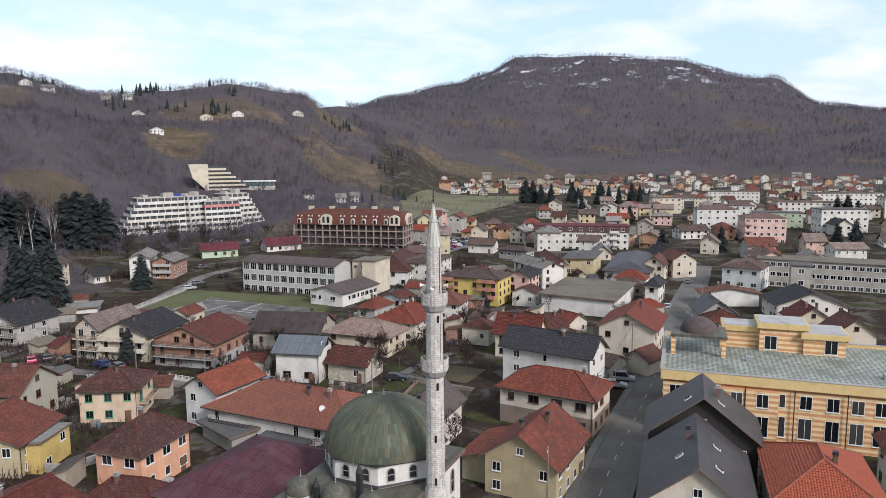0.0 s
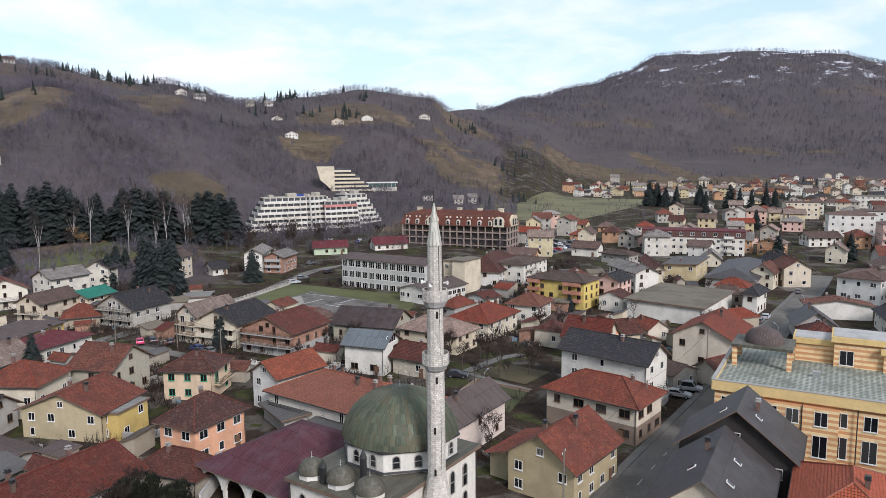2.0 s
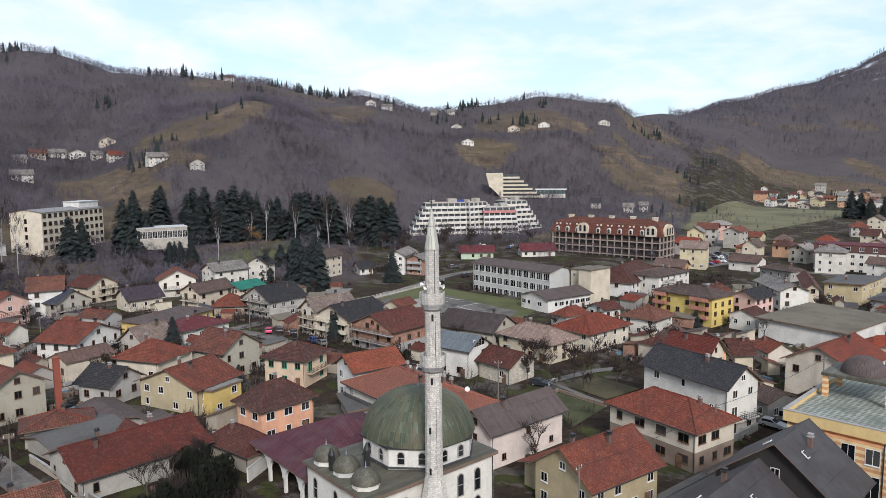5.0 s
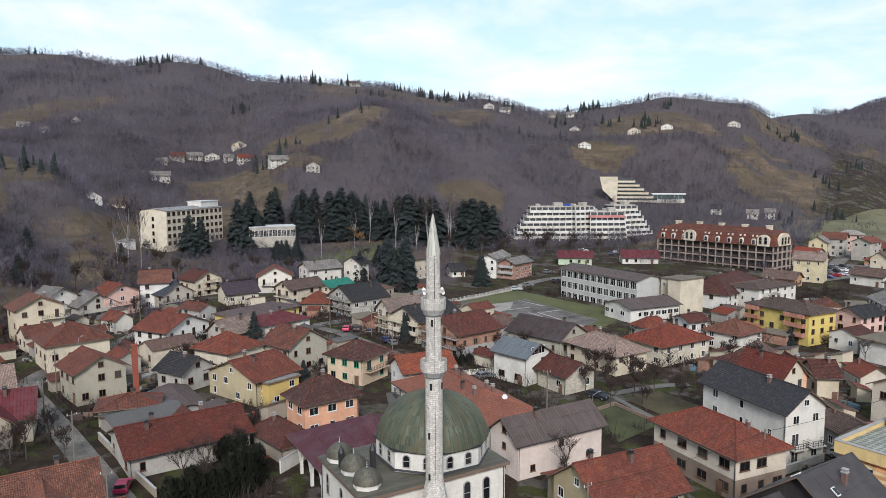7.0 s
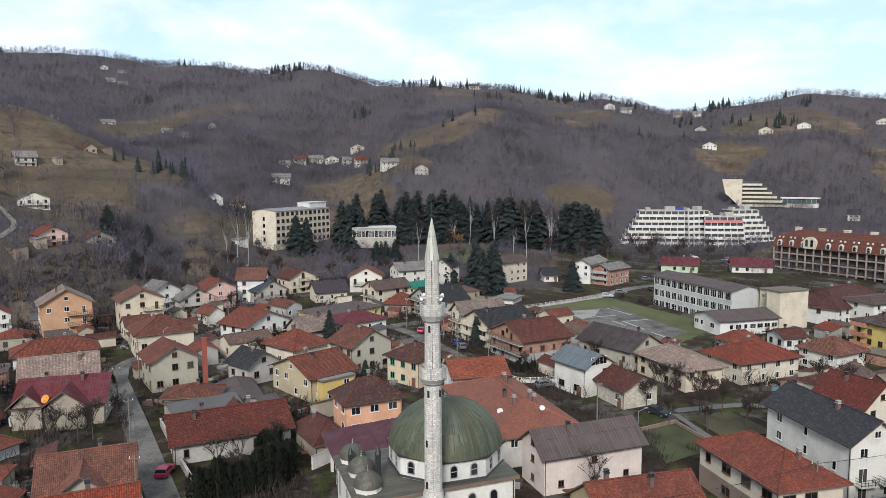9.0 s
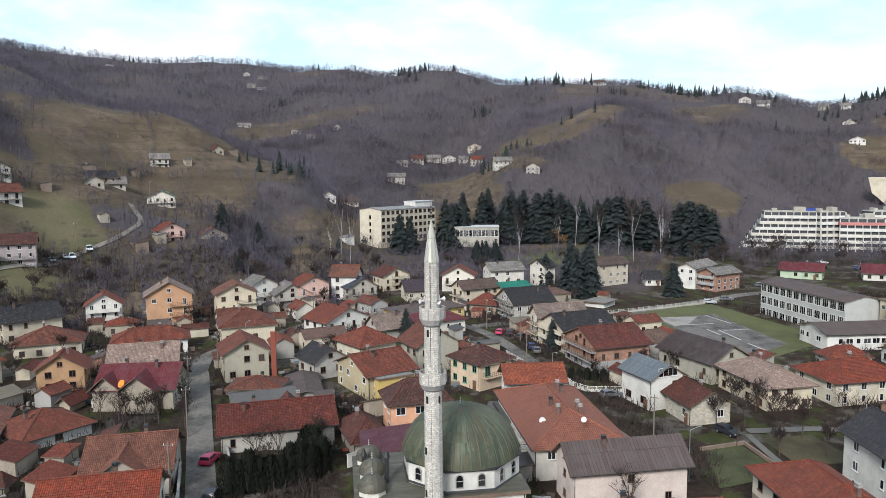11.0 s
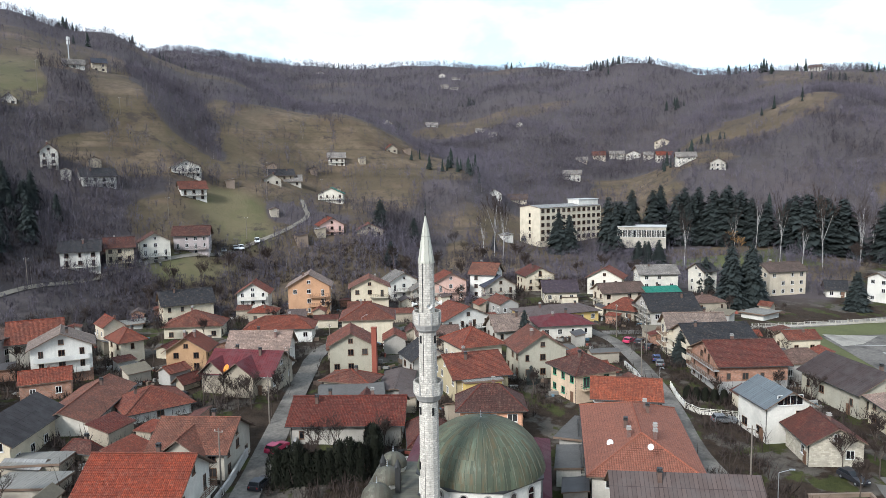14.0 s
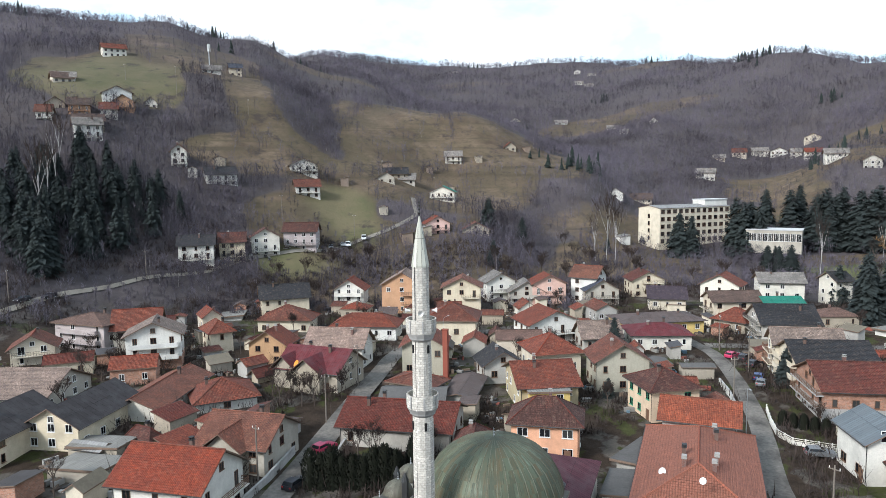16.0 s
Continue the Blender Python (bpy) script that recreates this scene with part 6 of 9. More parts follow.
def finial(parent, x, y, z, s):
    g = Geo()
    g.tube((x, y, z - 0.1), (x, y, z + 1.2 * s), 0.04, 0.02, 6)
    for i, r in enumerate((0.14, 0.11, 0.08)):
        zz = z + (0.25 + 0.35 * i) * s
        g.lathe([(0.02, -r * s), (r * s, 0), (0.02, r * s)], 8, (x, y, zz))
    g.obj("finial", METAL, parent)


def mosque():
    e = thing("mosque", 0, 0, 0, 0, "white mosque with a ribbed green copper dome on an octagonal drum", "mosque")
    x0, x1, y0, y1, h = -44.6, -31.5, 57.0, 75.6, 8.3
    g = Geo()
    wall_geo(g, x1 - x0, y1 - y0, -1, h, h, "flat", (x0 + x1) / 2, (y0 + y1) / 2)
    g.obj("wall", WHITE, e)
    g = Geo()
    cx, cy = (x0 + x1) / 2, (y0 + y1) / 2
    slope(g, (x0 - 0.45, y0 - 0.45, h), (x1 + 0.45, y0 - 0.45, h), (x1 + 0.45, y1 + 0.45, h + 0.35), (x0 - 0.45, y1 + 0.45, h + 0.35), step=0.0, thick=0.4)
    g.obj("roof", [LEADROOF, SOFFIT], e)
    dx, dy = -38.5, 69.4
    ph = math.pi / 8
    g = Geo()
    g.lathe([(7.05, h), (7.05, h + 2.75)], 8, (dx, dy, 0), phase=ph)
    dr = g.obj("drum", WHITE, e)
    g = Geo()
    g.lathe([(7.05, h + 2.6), (7.4, h + 2.7), (7.4, h + 2.85), (6.9, h + 2.95)], 8, (dx, dy, 0), phase=ph)
    g.lathe([(7.1, h + 0.25), (7.3, h + 0.3), (7.1, h + 0.5)], 8, (dx, dy, 0), phase=ph)
    g.obj("cornice", DARKMETAL, dr)
    for i in range(8):
        a = i * math.pi / 4
        ap = 7.05 * math.cos(math.pi / 8)
        for s in (-1.25, 1.25):
            px, py = dx + ap * math.cos(a) - s * math.sin(a), dy + ap * math.sin(a) + s * math.cos(a)
            arched_window(dr, px, py, h + 0.75, a + math.pi / 2, 0.95, 1.6)
    g = Geo()
    z = h + 2.85
    g.lathe([(7.05, z), (6.9, z + 0.7), (6.5, z + 1.7), (5.85, z + 2.8), (4.95, z + 3.7), (3.75, z + 4.45), (2.4, z + 4.95), (1.05, z + 5.2), (0.0, z + 5.25)], 48, (dx, dy, 0))
    dm = g.obj("dome", LEAD, e, smooth=True)
    prof = [(7.05, z), (6.9, z + 0.7), (6.5, z + 1.7), (5.85, z + 2.8), (4.95, z + 3.7), (3.75, z + 4.45), (2.4, z + 4.95), (1.05, z + 5.2)]
    seam = surface("verdigris_seam", (0.12, 0.12, 0.085), 0.7, 0.1)
    for i in range(40):
        a = 2 * math.pi * i / 40
        s = Geo()
        for (r0, za), (r1, zb) in zip(prof, prof[1:]):
            s.tube((dx + r0 * math.cos(a), dy + r0 * math.sin(a), za), (dx + r1 * math.cos(a), dy + r1 * math.sin(a), zb), 0.028, 0.028, 4, 0, False)
        s.obj("rib", seam, dm)
    finial(e, dx, dy, z + 5.25, 0.8)
    # three small domes over the porch
    for sx, sy, r in ((-42.7, 58.6, 1.45), (-38.5, 58.8, 1.45), (-34.1, 58.6, 1.5)):
        g = Geo()
        g.lathe([(r + 0.1, h), (r + 0.1, h + 0.6)], 8, (sx, sy, 0), phase=ph)
        b = g.obj("small_drum", WHITE, e)
        g = Geo()
        dome_geo(g, r + 0.18, h + 0.6, 1.55, 24)
        m = Matrix.Translation((sx, sy, 0))
        d = g.obj("small_dome", LEADROOF, e, smooth=True)
        d.matrix_local = m
        finial(e, sx, sy, h + 2.1, 0.7)
    # flues on the roof
    for sx, sy, hh in ((-40.3, 57.9, 1.9), (-36.6, 60.4, 3.0)):
        g = Geo()
        g.box((sx, sy, h + hh / 2), (0.55, 0.55, hh))
        g.lathe([(0.42, h + hh), (0.3, h + hh + 0.3), (0.05, h + hh + 0.9)], 8, (sx, sy, 0))
        g.obj("flue", DARKMETAL, e)
    # tall windows
    for yy in (72.9, 70.2):
        for zz, hh in ((4.4, 2.9), (0.9, 2.9)):
            arched_window(e, x1, yy, zz, math.pi / 2, 1.05, hh)
    for xx in (-42.6, -38.0, -33.6):
        for zz in (4.2, 0.8):
            arched_window(e, xx, y0, zz, 0, 1.05, 2.7)
    for yy in (59.0, 62.0):
        arched_window(e, x1, yy, 4.2, math.pi / 2, 1.05, 2.7)
    g = Geo()
    for px, py in ((x1 + 0.08, y1 - 0.2), (x1 + 0.08, 66.8), (x0 - 0.08, y0 - 0.05)):
        g.tube((px, py, -0.5), (px, py, h), 0.07, 0.07, 6)
    g.obj("downpipe", DARKMETAL, e)
    # the side hall with its arcade
    a0, a1, b0, b1, ah = -63.6, -44.7, 58.2, 77.0, 4.6
    g = Geo()
    roof_geo(g, a1 - a0 + 0.6, b1 - b0 + 0.6, ah, 9.0, "hip", (a0 + a1) / 2, (b0 + b1) / 2, 0, False)
    g.obj("side_roof", [ROOF["sheet_maroon"], SOFFIT], e)
    g = Geo()
    wall_geo(g, a1 - a0 - 0.4, b1 - b0 - 5.4, -1, ah, ah, "flat", (a0 + a1) / 2, (b0 + b1) / 2 + 2.5)
    g.obj("side_wall", WHITE, e)
    # arcade front: piers and round arches
    n, zt = 4, ah - 0.1
    step = (a1 - a0 - 0.6) / n
    for i in range(n):
        g = Geo()
        l, r = a0 + 0.3 + i * step, a0 + 0.3 + (i + 1) * step
        c, rad = (l + r) / 2, step / 2 - 0.3
        zc, q = 2.2, 8
        pts = [(c + rad * math.cos(math.pi * k / q), zc + min(1.9, rad) * math.sin(math.pi * k / q)) for k in range(q + 1)]
        for (xa, za), (xb, zb) in zip(pts, pts[1:]):
            g.face([(xb, b0 + 0.3, zb), (xa, b0 + 0.3, za), (xa, b0 + 0.3, zt), (xb, b0 + 0.3, zt)])
            g.face([(xa, b0 + 0.3, za), (xb, b0 + 0.3, zb), (xb, b0 + 0.75, zb), (xa, b0 + 0.75, za)])
            g.face([(xa, b0 + 0.75, za), (xb, b0 + 0.75, zb), (xb, b0 + 0.75, zt), (xa, b0 + 0.75, zt)])
        for xa, xb in ((l, c - rad), (c + rad, r)):
            g.box(((xa + xb) / 2, b0 + 0.525, (zt + zc) / 2), (xb - xa, 0.45, zt - zc))
        g.box((l + 0.15, b0 + 0.525, zc / 2 - 0.5), (0.45, 0.4, zc + 1))
        g.obj("arch", WHITE, e)


mosque()


# ---- large buildings ----
def striped(name, ca, cb, band):
    m, n, l, b = node_mat(name)
    sep = n.new("ShaderNodeSeparateXYZ")
    l.new(n.new("ShaderNodeTexCoord").outputs["Object"], sep.inputs[0])
    md = n.new("ShaderNodeMath"); md.operation = "PINGPONG"; md.inputs[1].default_value = band
    l.new(sep.outputs["Z"], md.inputs[0])
    gt = n.new("ShaderNodeMath"); gt.operation = "GREATER_THAN"; gt.inputs[1].default_value = band / 2
    l.new(md.outputs[0], gt.inputs[0])
    st = noise_tex(n, l, 0.7, 5, 0.6)
    c = mixer(n, l, gt.outputs[0], ca, cb)
    c = mixer(n, l, ramp(n, l, st, 0.5, 0.9), c, scaled(cb, 0.7))
    l.new(c, b.inputs["Base Color"])
    b.inputs["Roughness"].default_value = 0.85
    return m


def paved(name, a, b_, joint, size):
    m, n, l, b = node_mat(name)
    ch = n.new("ShaderNodeTexVoronoi")
    ch.inputs["Scale"].default_value = size
    ch.inputs["Randomness"].default_value = 0.15
    l.new(n.new("ShaderNodeTexCoord").outputs["Object"], ch.inputs["Vector"])
    wide = noise_tex(n, l, 0.35, 6, 0.65)
    c = mixer(n, l, ramp(n, l, ch.outputs["Distance"], 0.3, 0.45), a, b_)
    c = mixer(n, l, ramp(n, l, wide, 0.4, 0.7), c, joint)
    l.new(c, b.inputs["Base Color"])
    b.inputs["Roughness"].default_value = 0.7
    return m


OCHRE = surface("ochre_render", (0.62, 0.46, 0.21), 0.85, 0, 0.2, 5, 0.4, 0.01, True)


def striped_building():
    """The long two-storey building with a roof terrace."""
    e = thing("civic_building", -12.6, 111.6, 0, 5.2, "ochre and terracotta striped civic building with a tiled roof terrace", "building")
    L, W, H = 40.0, 25.0, 10.0
    wall = striped("striped_render", (0.66, 0.50, 0.27), (0.50, 0.25, 0.11), 0.42)
    g = Geo()
    wall_geo(g, L - 0.8, W - 0.8, -1, H, H, "flat", L / 2, W / 2)
    g.obj("wall", wall, e)
    g = Geo()
    g.box((L / 2, W / 2, H - 0.05), (L - 0.4, W - 0.4, 0.3))
    g.obj("terrace", paved("terrace_paving", (0.115, 0.13, 0.10), (0.30, 0.31, 0.265), (0.10, 0.108, 0.085), 1.3), e)
    for i, (c, s) in enumerate((((L / 2, 0.15, H - 0.1), (L, 0.5, 1.5)), ((L / 2, W - 0.15, H - 0.1), (L, 0.5, 1.5)), ((0.15, W / 2, H - 0.1), (0.5, W - 0.8, 1.5)), ((L - 0.15, W / 2, H - 0.1), (0.5, W - 0.8, 1.5)))):
        g = Geo()
        g.box(c, s)
        p = g.obj("parapet", OCHRE, e)
        g = Geo()
        g.box((c[0], c[1], c[2] + 0.79), (s[0] + 0.1, s[1] + 0.1, 0.08))
        g.obj("coping", TRIM, p)
    # bays and windows along the street front and the end
    g = Geo()
    g.box((L * 0.27, -0.1, 4.3), (L * 0.30, 1.0, 8.8))
    g.obj("bay", wall, e)
    xs = [2.2, 4.4, 8.2, 11.0, 14.6, 17.0, 20.6, 24.2, 27.4, 30.4, 33.6, 37.0]
    for i, x in enumerate(xs):
        yy = -0.6 if L * 0.12 < x < L * 0.42 else 0.4
        add_window(e, x, yy, 7.2, 0, 1.7, 2.1, FRAME_W, 2)
        add_window(e, x, yy, 3.2, 0, 1.9, 3.2, FRAME_W, 2)
    for y in (3, 7, 11, 15, 19, 22):
        add_window(e, 0.4, y, 7.2, -math.pi / 2, 1.3, 2.0, FRAME_W, 2)
        add_window(e, 0.4, y, 3.2, -math.pi / 2, 1.3, 2.6, FRAME_W, 2)
    for x in (12.2, 19.0, 26.0, 35.5):
        g = Geo()
        g.tube((x, -0.02 if x > 17 else -0.68, -0.5), (x, -0.02 if x > 17 else -0.68, H - 0.8), 0.08, 0.08, 6)
        g.obj("downpipe", DARKMETAL, e)
    # roof storey
    for x0, x1, y0, y1, z1 in ((10.0, 16.0, 19.2, 24.3, 13.2), (15.6, 22.8, 18.0, 24.3, 14.2), (22.4, 28.8, 17.4, 24.3, 13.0)):
        g = Geo()
        wall_geo(g, x1 - x0, y1 - y0, H, z1, z1, "flat", (x0 + x1) / 2, (y0 + y1) / 2)
        p = g.obj("roof_storey", wall, e)
        g = Geo()
        g.box(((x0 + x1) / 2, (y0 + y1) / 2, z1 + 0.35), (x1 - x0 + 0.9, y1 - y0 + 0.9, 0.9))
        g.obj("cornice", OCHRE, p)
        g = Geo()
        g.box(((x0 + x1) / 2, (y0 + y1) / 2, z1 + 0.83), (x1 - x0 + 0.3, y1 - y0 + 0.3, 0.1))
        g.obj("roof_deck", CONC, p)
    add_window(e, 17.4, 18.0, H + 1.6, 0, 2.0, 2.4, FRAME_W, 2)
    add_window(e, 26.6, 17.4, H + 1.6, 0, 2.0, 2.4, FRAME_W, 2)
    # corner pavilion with a lead dome
    pv = new("pavilion")
    pv.parent = e
    pv.location = (5.6, 15.0, H)
    for sx in (-1, 1):
        for sy in (-1, 1):
            g = Geo()
            g.box((sx * 4.0, sy * 3.3, 1.6), (0.7, 0.7, 3.2))
            g.obj("pier", wall, pv)
    g = Geo()
    g.box((0, 0, 3.4), (9.0, 7.6, 0.45))
    g.obj("pavilion_roof", LEADROOF, pv)
    g = Geo()
    dome_geo(g, 3.0, 3.6, 2.5, 28)
    g.obj("pavilion_dome", ROOF["sheet_brown"], pv, smooth=True)
    for x, y, s in ((32.5, 6.5, 1.1), (33.8, 4.6, 0.9), (13.5, 10.5, 0.8)):
        g = Geo()
        g.box((x, y, H + 0.5), (s * 1.3, s, 0.9))
        g.tube((x, y - s * 0.5, H + 0.55), (x, y - s * 0.5 - 0.04, H + 0.55), 0.35 * s, 0.35 * s, 10)
        g.obj("cooling_unit", METAL, e, "grey cooling unit")


striped_building()


def banded_windows(e, length, dist, rot, floors, n, fh, ww, wh, frame):
    for f in range(floors):
        for i in range(n):
            u = -length / 2 + length * (i + 0.5) / n
            add_window(e, u * math.cos(rot) + dist * math.sin(rot), u * math.sin(rot) - dist * math.cos(rot), f * fh + fh * 0.55, rot, ww, wh, frame, 3)


def banded(label, x, y, yaw, L, W, ze, floors, wall, roofmat, z0=0.0, name="apartment_block", cat="apartment block", gap=2.6, ww=1.5, wh=1.4, roof="flat", rise=0.3, sides=(1, 1, 1, 1), balc=(), frame=None, over=0.3):
    """A plain block: floors of even windows, a flat or low roof."""
    e = thing(name, x, y, z0, yaw, label, cat)
    H = ze - z0
    g = Geo()
    wall_geo(g, L, W, -3, H, H + rise, "gable" if roof == "gable" else "flat")
    g.obj("wall", wall, e)
    g = Geo()
    if roof == "flat":
        g.box((0, 0, H + 0.1), (L + 2 * over, W + 2 * over, 0.35))
    else:
        roof_geo(g, L + 2 * over, W + 2 * over, H, H + rise, roof, 0, 0, 0, False)
    g.obj("roof", [roofmat, SOFFIT], e)
    fh = H / floors
    frame = frame or FRAME_W
    for s, (length, dist, rot) in enumerate(((L, W / 2, 0.0), (W, L / 2, math.pi / 2), (L, W / 2, math.pi), (W, L / 2, -math.pi / 2))):
        if not sides[s]:
            continue
        n = max(1, int(length / gap))
        if cat in ("school", "hospital"):
            banded_windows(e, length, dist, rot, floors, n, fh, ww, wh, frame)
            continue
        for f in range(floors):
            g = Geo()
            for i in range(n):
                u = -length / 2 + length * (i + 0.5) / n
                far_window(g, u, dist, f * fh + fh * 0.55, rot, ww, wh)
                g.box((u * math.cos(rot) + (dist + 0.05) * math.sin(rot), u * math.sin(rot) - (dist + 0.05) * math.cos(rot), f * fh + fh * 0.55), (0.07, 0.08, wh), rot)
            g.obj("storey_glazing", [frame, GLASS], e)["kind"] = "stuff"
    for s, f0, f1, fl in balc:
        length, dist, rot = ((L, W / 2, 0.0), (W, L / 2, math.pi / 2), (L, W / 2, math.pi), (W, L / 2, -math.pi / 2))[s]
        balcony(e, -length / 2 + f0 * length, -length / 2 + f1 * length, -dist, fl * fh, 1.2, rot, "solid", wall)
    return e


PALE = surface("school_panel", (0.44, 0.45, 0.44), 0.85, 0, 0.2, 5, 0.3, 0.01, True)
banded("long three-storey school with bands of white windows", -133.7, 185.7, 2.1, 34.0, 11.0, 10.7, 3, PALE, ROOF["sheet_brown"], 0, "school", "school", 2.8, 2.25, 2.25, "gable", 1.4, (1, 0, 0, 0), over=0.6)
banded("cream school stair block with a glazed front", -113.6, 194.5, 2.1, 4.8, 9.0, 11.0, 3, WALL["cream"], ROOF["felt"], 0, "school_wing", "school", 1.6, 1.2, 1.2, sides=(1, 0, 0, 0))
banded("cream windowless end block of the school", -109.0, 193.0, 2.1, 4.6, 10.0, 11.6, 3, WALL["cream"], ROOF["felt"], 0, "school_wing", "school", sides=(0, 0, 0, 0))


# ---- hotel, unfinished hotel, hospital, blocks ----
def terrace_floor(e, x, y, yaw, L, W, z, h, band, bays=True):
    """One storey of a terraced building: a glazed strip behind a solid parapet band, with slim mullions."""
    p = new("storey")
    p.parent = e
    p.matrix_local = pose(x, y, z, 0, 0, yaw)
    g = Geo()
    g.box((0, 0, h / 2), (L - 0.8, W - 1.8, h))
    g.obj("glazing", surface("shaded_glazing", (0.075, 0.08, 0.085), 0.25, 0, 0.3), p)
    g = Geo()
    g.box((0, 0, 0.0), (L, W + 0.6, 0.3))
    for c, s in (((0, -W / 2 - 0.25, 0.75), (L, 0.18, 1.3)), ((0, W / 2 + 0.25, 0.75), (L, 0.18, 1.3)), ((-L / 2 + 0.09, 0, 0.75), (0.18, W + 0.32, 1.3)), ((L / 2 - 0.09, 0, 0.75), (0.18, W + 0.32, 1.3))):
        g.box(c, s)
    g.obj("parapet_band", band, p)
    n = int(L / 3.4)
    for k in range(n + 1 if bays else 0):
        g = Geo()
        g.box((-L / 2 + 0.2 + (L - 0.4) * k / n, -W / 2 + 0.4, h / 2), (0.3, 1.0, h))
        g.obj("partition", WALL["white"], p)


def hotel():
    e = thing("terraced_hotel", 0, 0, 1.5, 0, "large white terraced hotel with long balcony bands", "hotel")
    red = surface("faded_red_band", (0.46, 0.20, 0.18), 0.8)
    # each wing: centre, turn, length, depth, storeys, step of the left and of the right end, red upper bands
    for x, y, yaw, L, W, fl, sl, sr, warm in ((-297.5, 281, 63, 36, 15, 7, 1.9, 0.0, 0), (-287.5, 302, 88, 14, 15, 7, 0.0, 0.0, 0), (-278.5, 315, 63, 22, 16, 6, 0.0, 0.4, 1), (-283, 337, 80, 28, 16, 7, 0.0, 2.0, 0)):
        u = Vector((math.cos(radians(yaw)), math.sin(radians(yaw))))
        for i in range(fl):
            cut = L - i * (sl + sr)
            mid = Vector((x, y)) + u * (i * (sl - sr) / 2)
            band = red if warm and i == fl - 1 else WALL["white"]
            terrace_floor(e, mid.x, mid.y, yaw, cut, W - 0.5 * i, i * 3.0 - 0.5, 3.0, band)
        p = Geo()
        p.box((0, 0, 0.25), (cut - 1.0, W - 4.5, 0.5))
        p.box((cut * 0.2, 0, 1.4), (cut * 0.22, W * 0.3, 2.2))
        p.box((-cut * 0.28, 0.5, 1.0), (cut * 0.1, W * 0.3, 1.6))
        o = p.obj("roof_deck", WALL["grey"], e)
        o.matrix_local = pose(mid.x, mid.y, fl * 3.0 - 0.5, 0, 0, yaw)
    sign = Geo()
    sign.box((0, 0, 0), (7.5, 0.3, 1.3))
    o = sign.obj("roof_sign", surface("blue_sign", (0.03, 0.06, 0.25), 0.5), e, "plain blue roof sign")
    o.matrix_local = pose(-290, 296, 21.6, 0, 0, 75)
    # upper wing, stepping down the slope
    ux, uy = -375.0, 424.0
    e2 = thing("stepped_hotel_wing", ux, uy, gz(ux, uy) - 1, 46, "cream stepped hotel wing climbing the slope", "hotel")
    for i in range(6):
        L = 13 + 3.4 * (5 - i)
        terrace_floor(e2, L / 2 - 7.5, 0, 0, L, 14, i * 3.0, 3.0, WALL["cream"], False)
    g = Geo()
    prof = [(-21.0, 19.3), (-7.5, 19.3), (-7.5, -3.0), (-11.0, 2.0), (-15.5, 6.5), (-18.5, 9.0)]
    front, back = [(px, -8.2, pz) for px, pz in prof], [(px, 7.7, pz) for px, pz in prof]
    g.face(front[::-1])
    g.face(back)
    for i in range(len(prof)):
        j = (i + 1) % len(prof)
        g.face([front[i], front[j], back[j], back[i]])
    g.obj("end_wall", WALL["cream"], e2)
    e3 = thing("hotel_pavilion", -356, 448, gz(-356, 448), 40, "low white pavilion with a slanting glass front", "pavilion")
    g = Geo()
    g.box((0, 0, 1.0), (24, 11, 3.0))
    g.obj("base", WALL["white"], e3)
    g = Geo()
    g.face([(-10.5, -5.4, 2.5), (11.0, -5.4, 2.5), (11.5, -6.4, 6.0), (-10.5, -6.4, 6.0)])
    g.face([(11.0, -5.4, 2.5), (11.0, 5.4, 2.5), (11.5, 5.4, 6.0), (11.5, -6.4, 6.0)])
    g.obj("slanting_glass", surface("green_glass", (0.09, 0.14, 0.13), 0.15), e3)
    for k in range(8):
        m_ = Geo()
        m_.tube((-10.5 + 3.05 * k, -5.45, 2.5), (-10.5 + 3.1 * k, -6.45, 6.0), 0.12, 0.12, 4)
        m_.obj("mullion", WALL["white"], e3)
    g = Geo()
    g.box((0.4, -0.6, 6.3), (25, 13, 0.7))
    g.obj("roof", WALL["white"], e3)


hotel()


def arch_plate(g, c, rot, w, straight, depth):
    """An upright plate with a round head; its outer face at c looks along -y turned by rot."""
    r = w / 2
    prof = [(-r, 0), (r, 0)] + [(r * math.cos(math.pi * k / 12), straight + r * 0.8 * math.sin(math.pi * k / 12)) for k in range(13)]
    cr, sr = math.cos(rot), math.sin(rot)

    def P(u, v, d):
        return (c[0] + u * cr - d * sr, c[1] + u * sr + d * cr, c[2] + v)
    front, back = [P(u, v, 0) for u, v in prof], [P(u, v, depth) for u, v in prof]
    g.face(front)
    g.face(back[::-1])
    for i in range(len(prof)):
        j = (i + 1) % len(prof)
        g.face([front[j], front[i], back[i], back[j]])


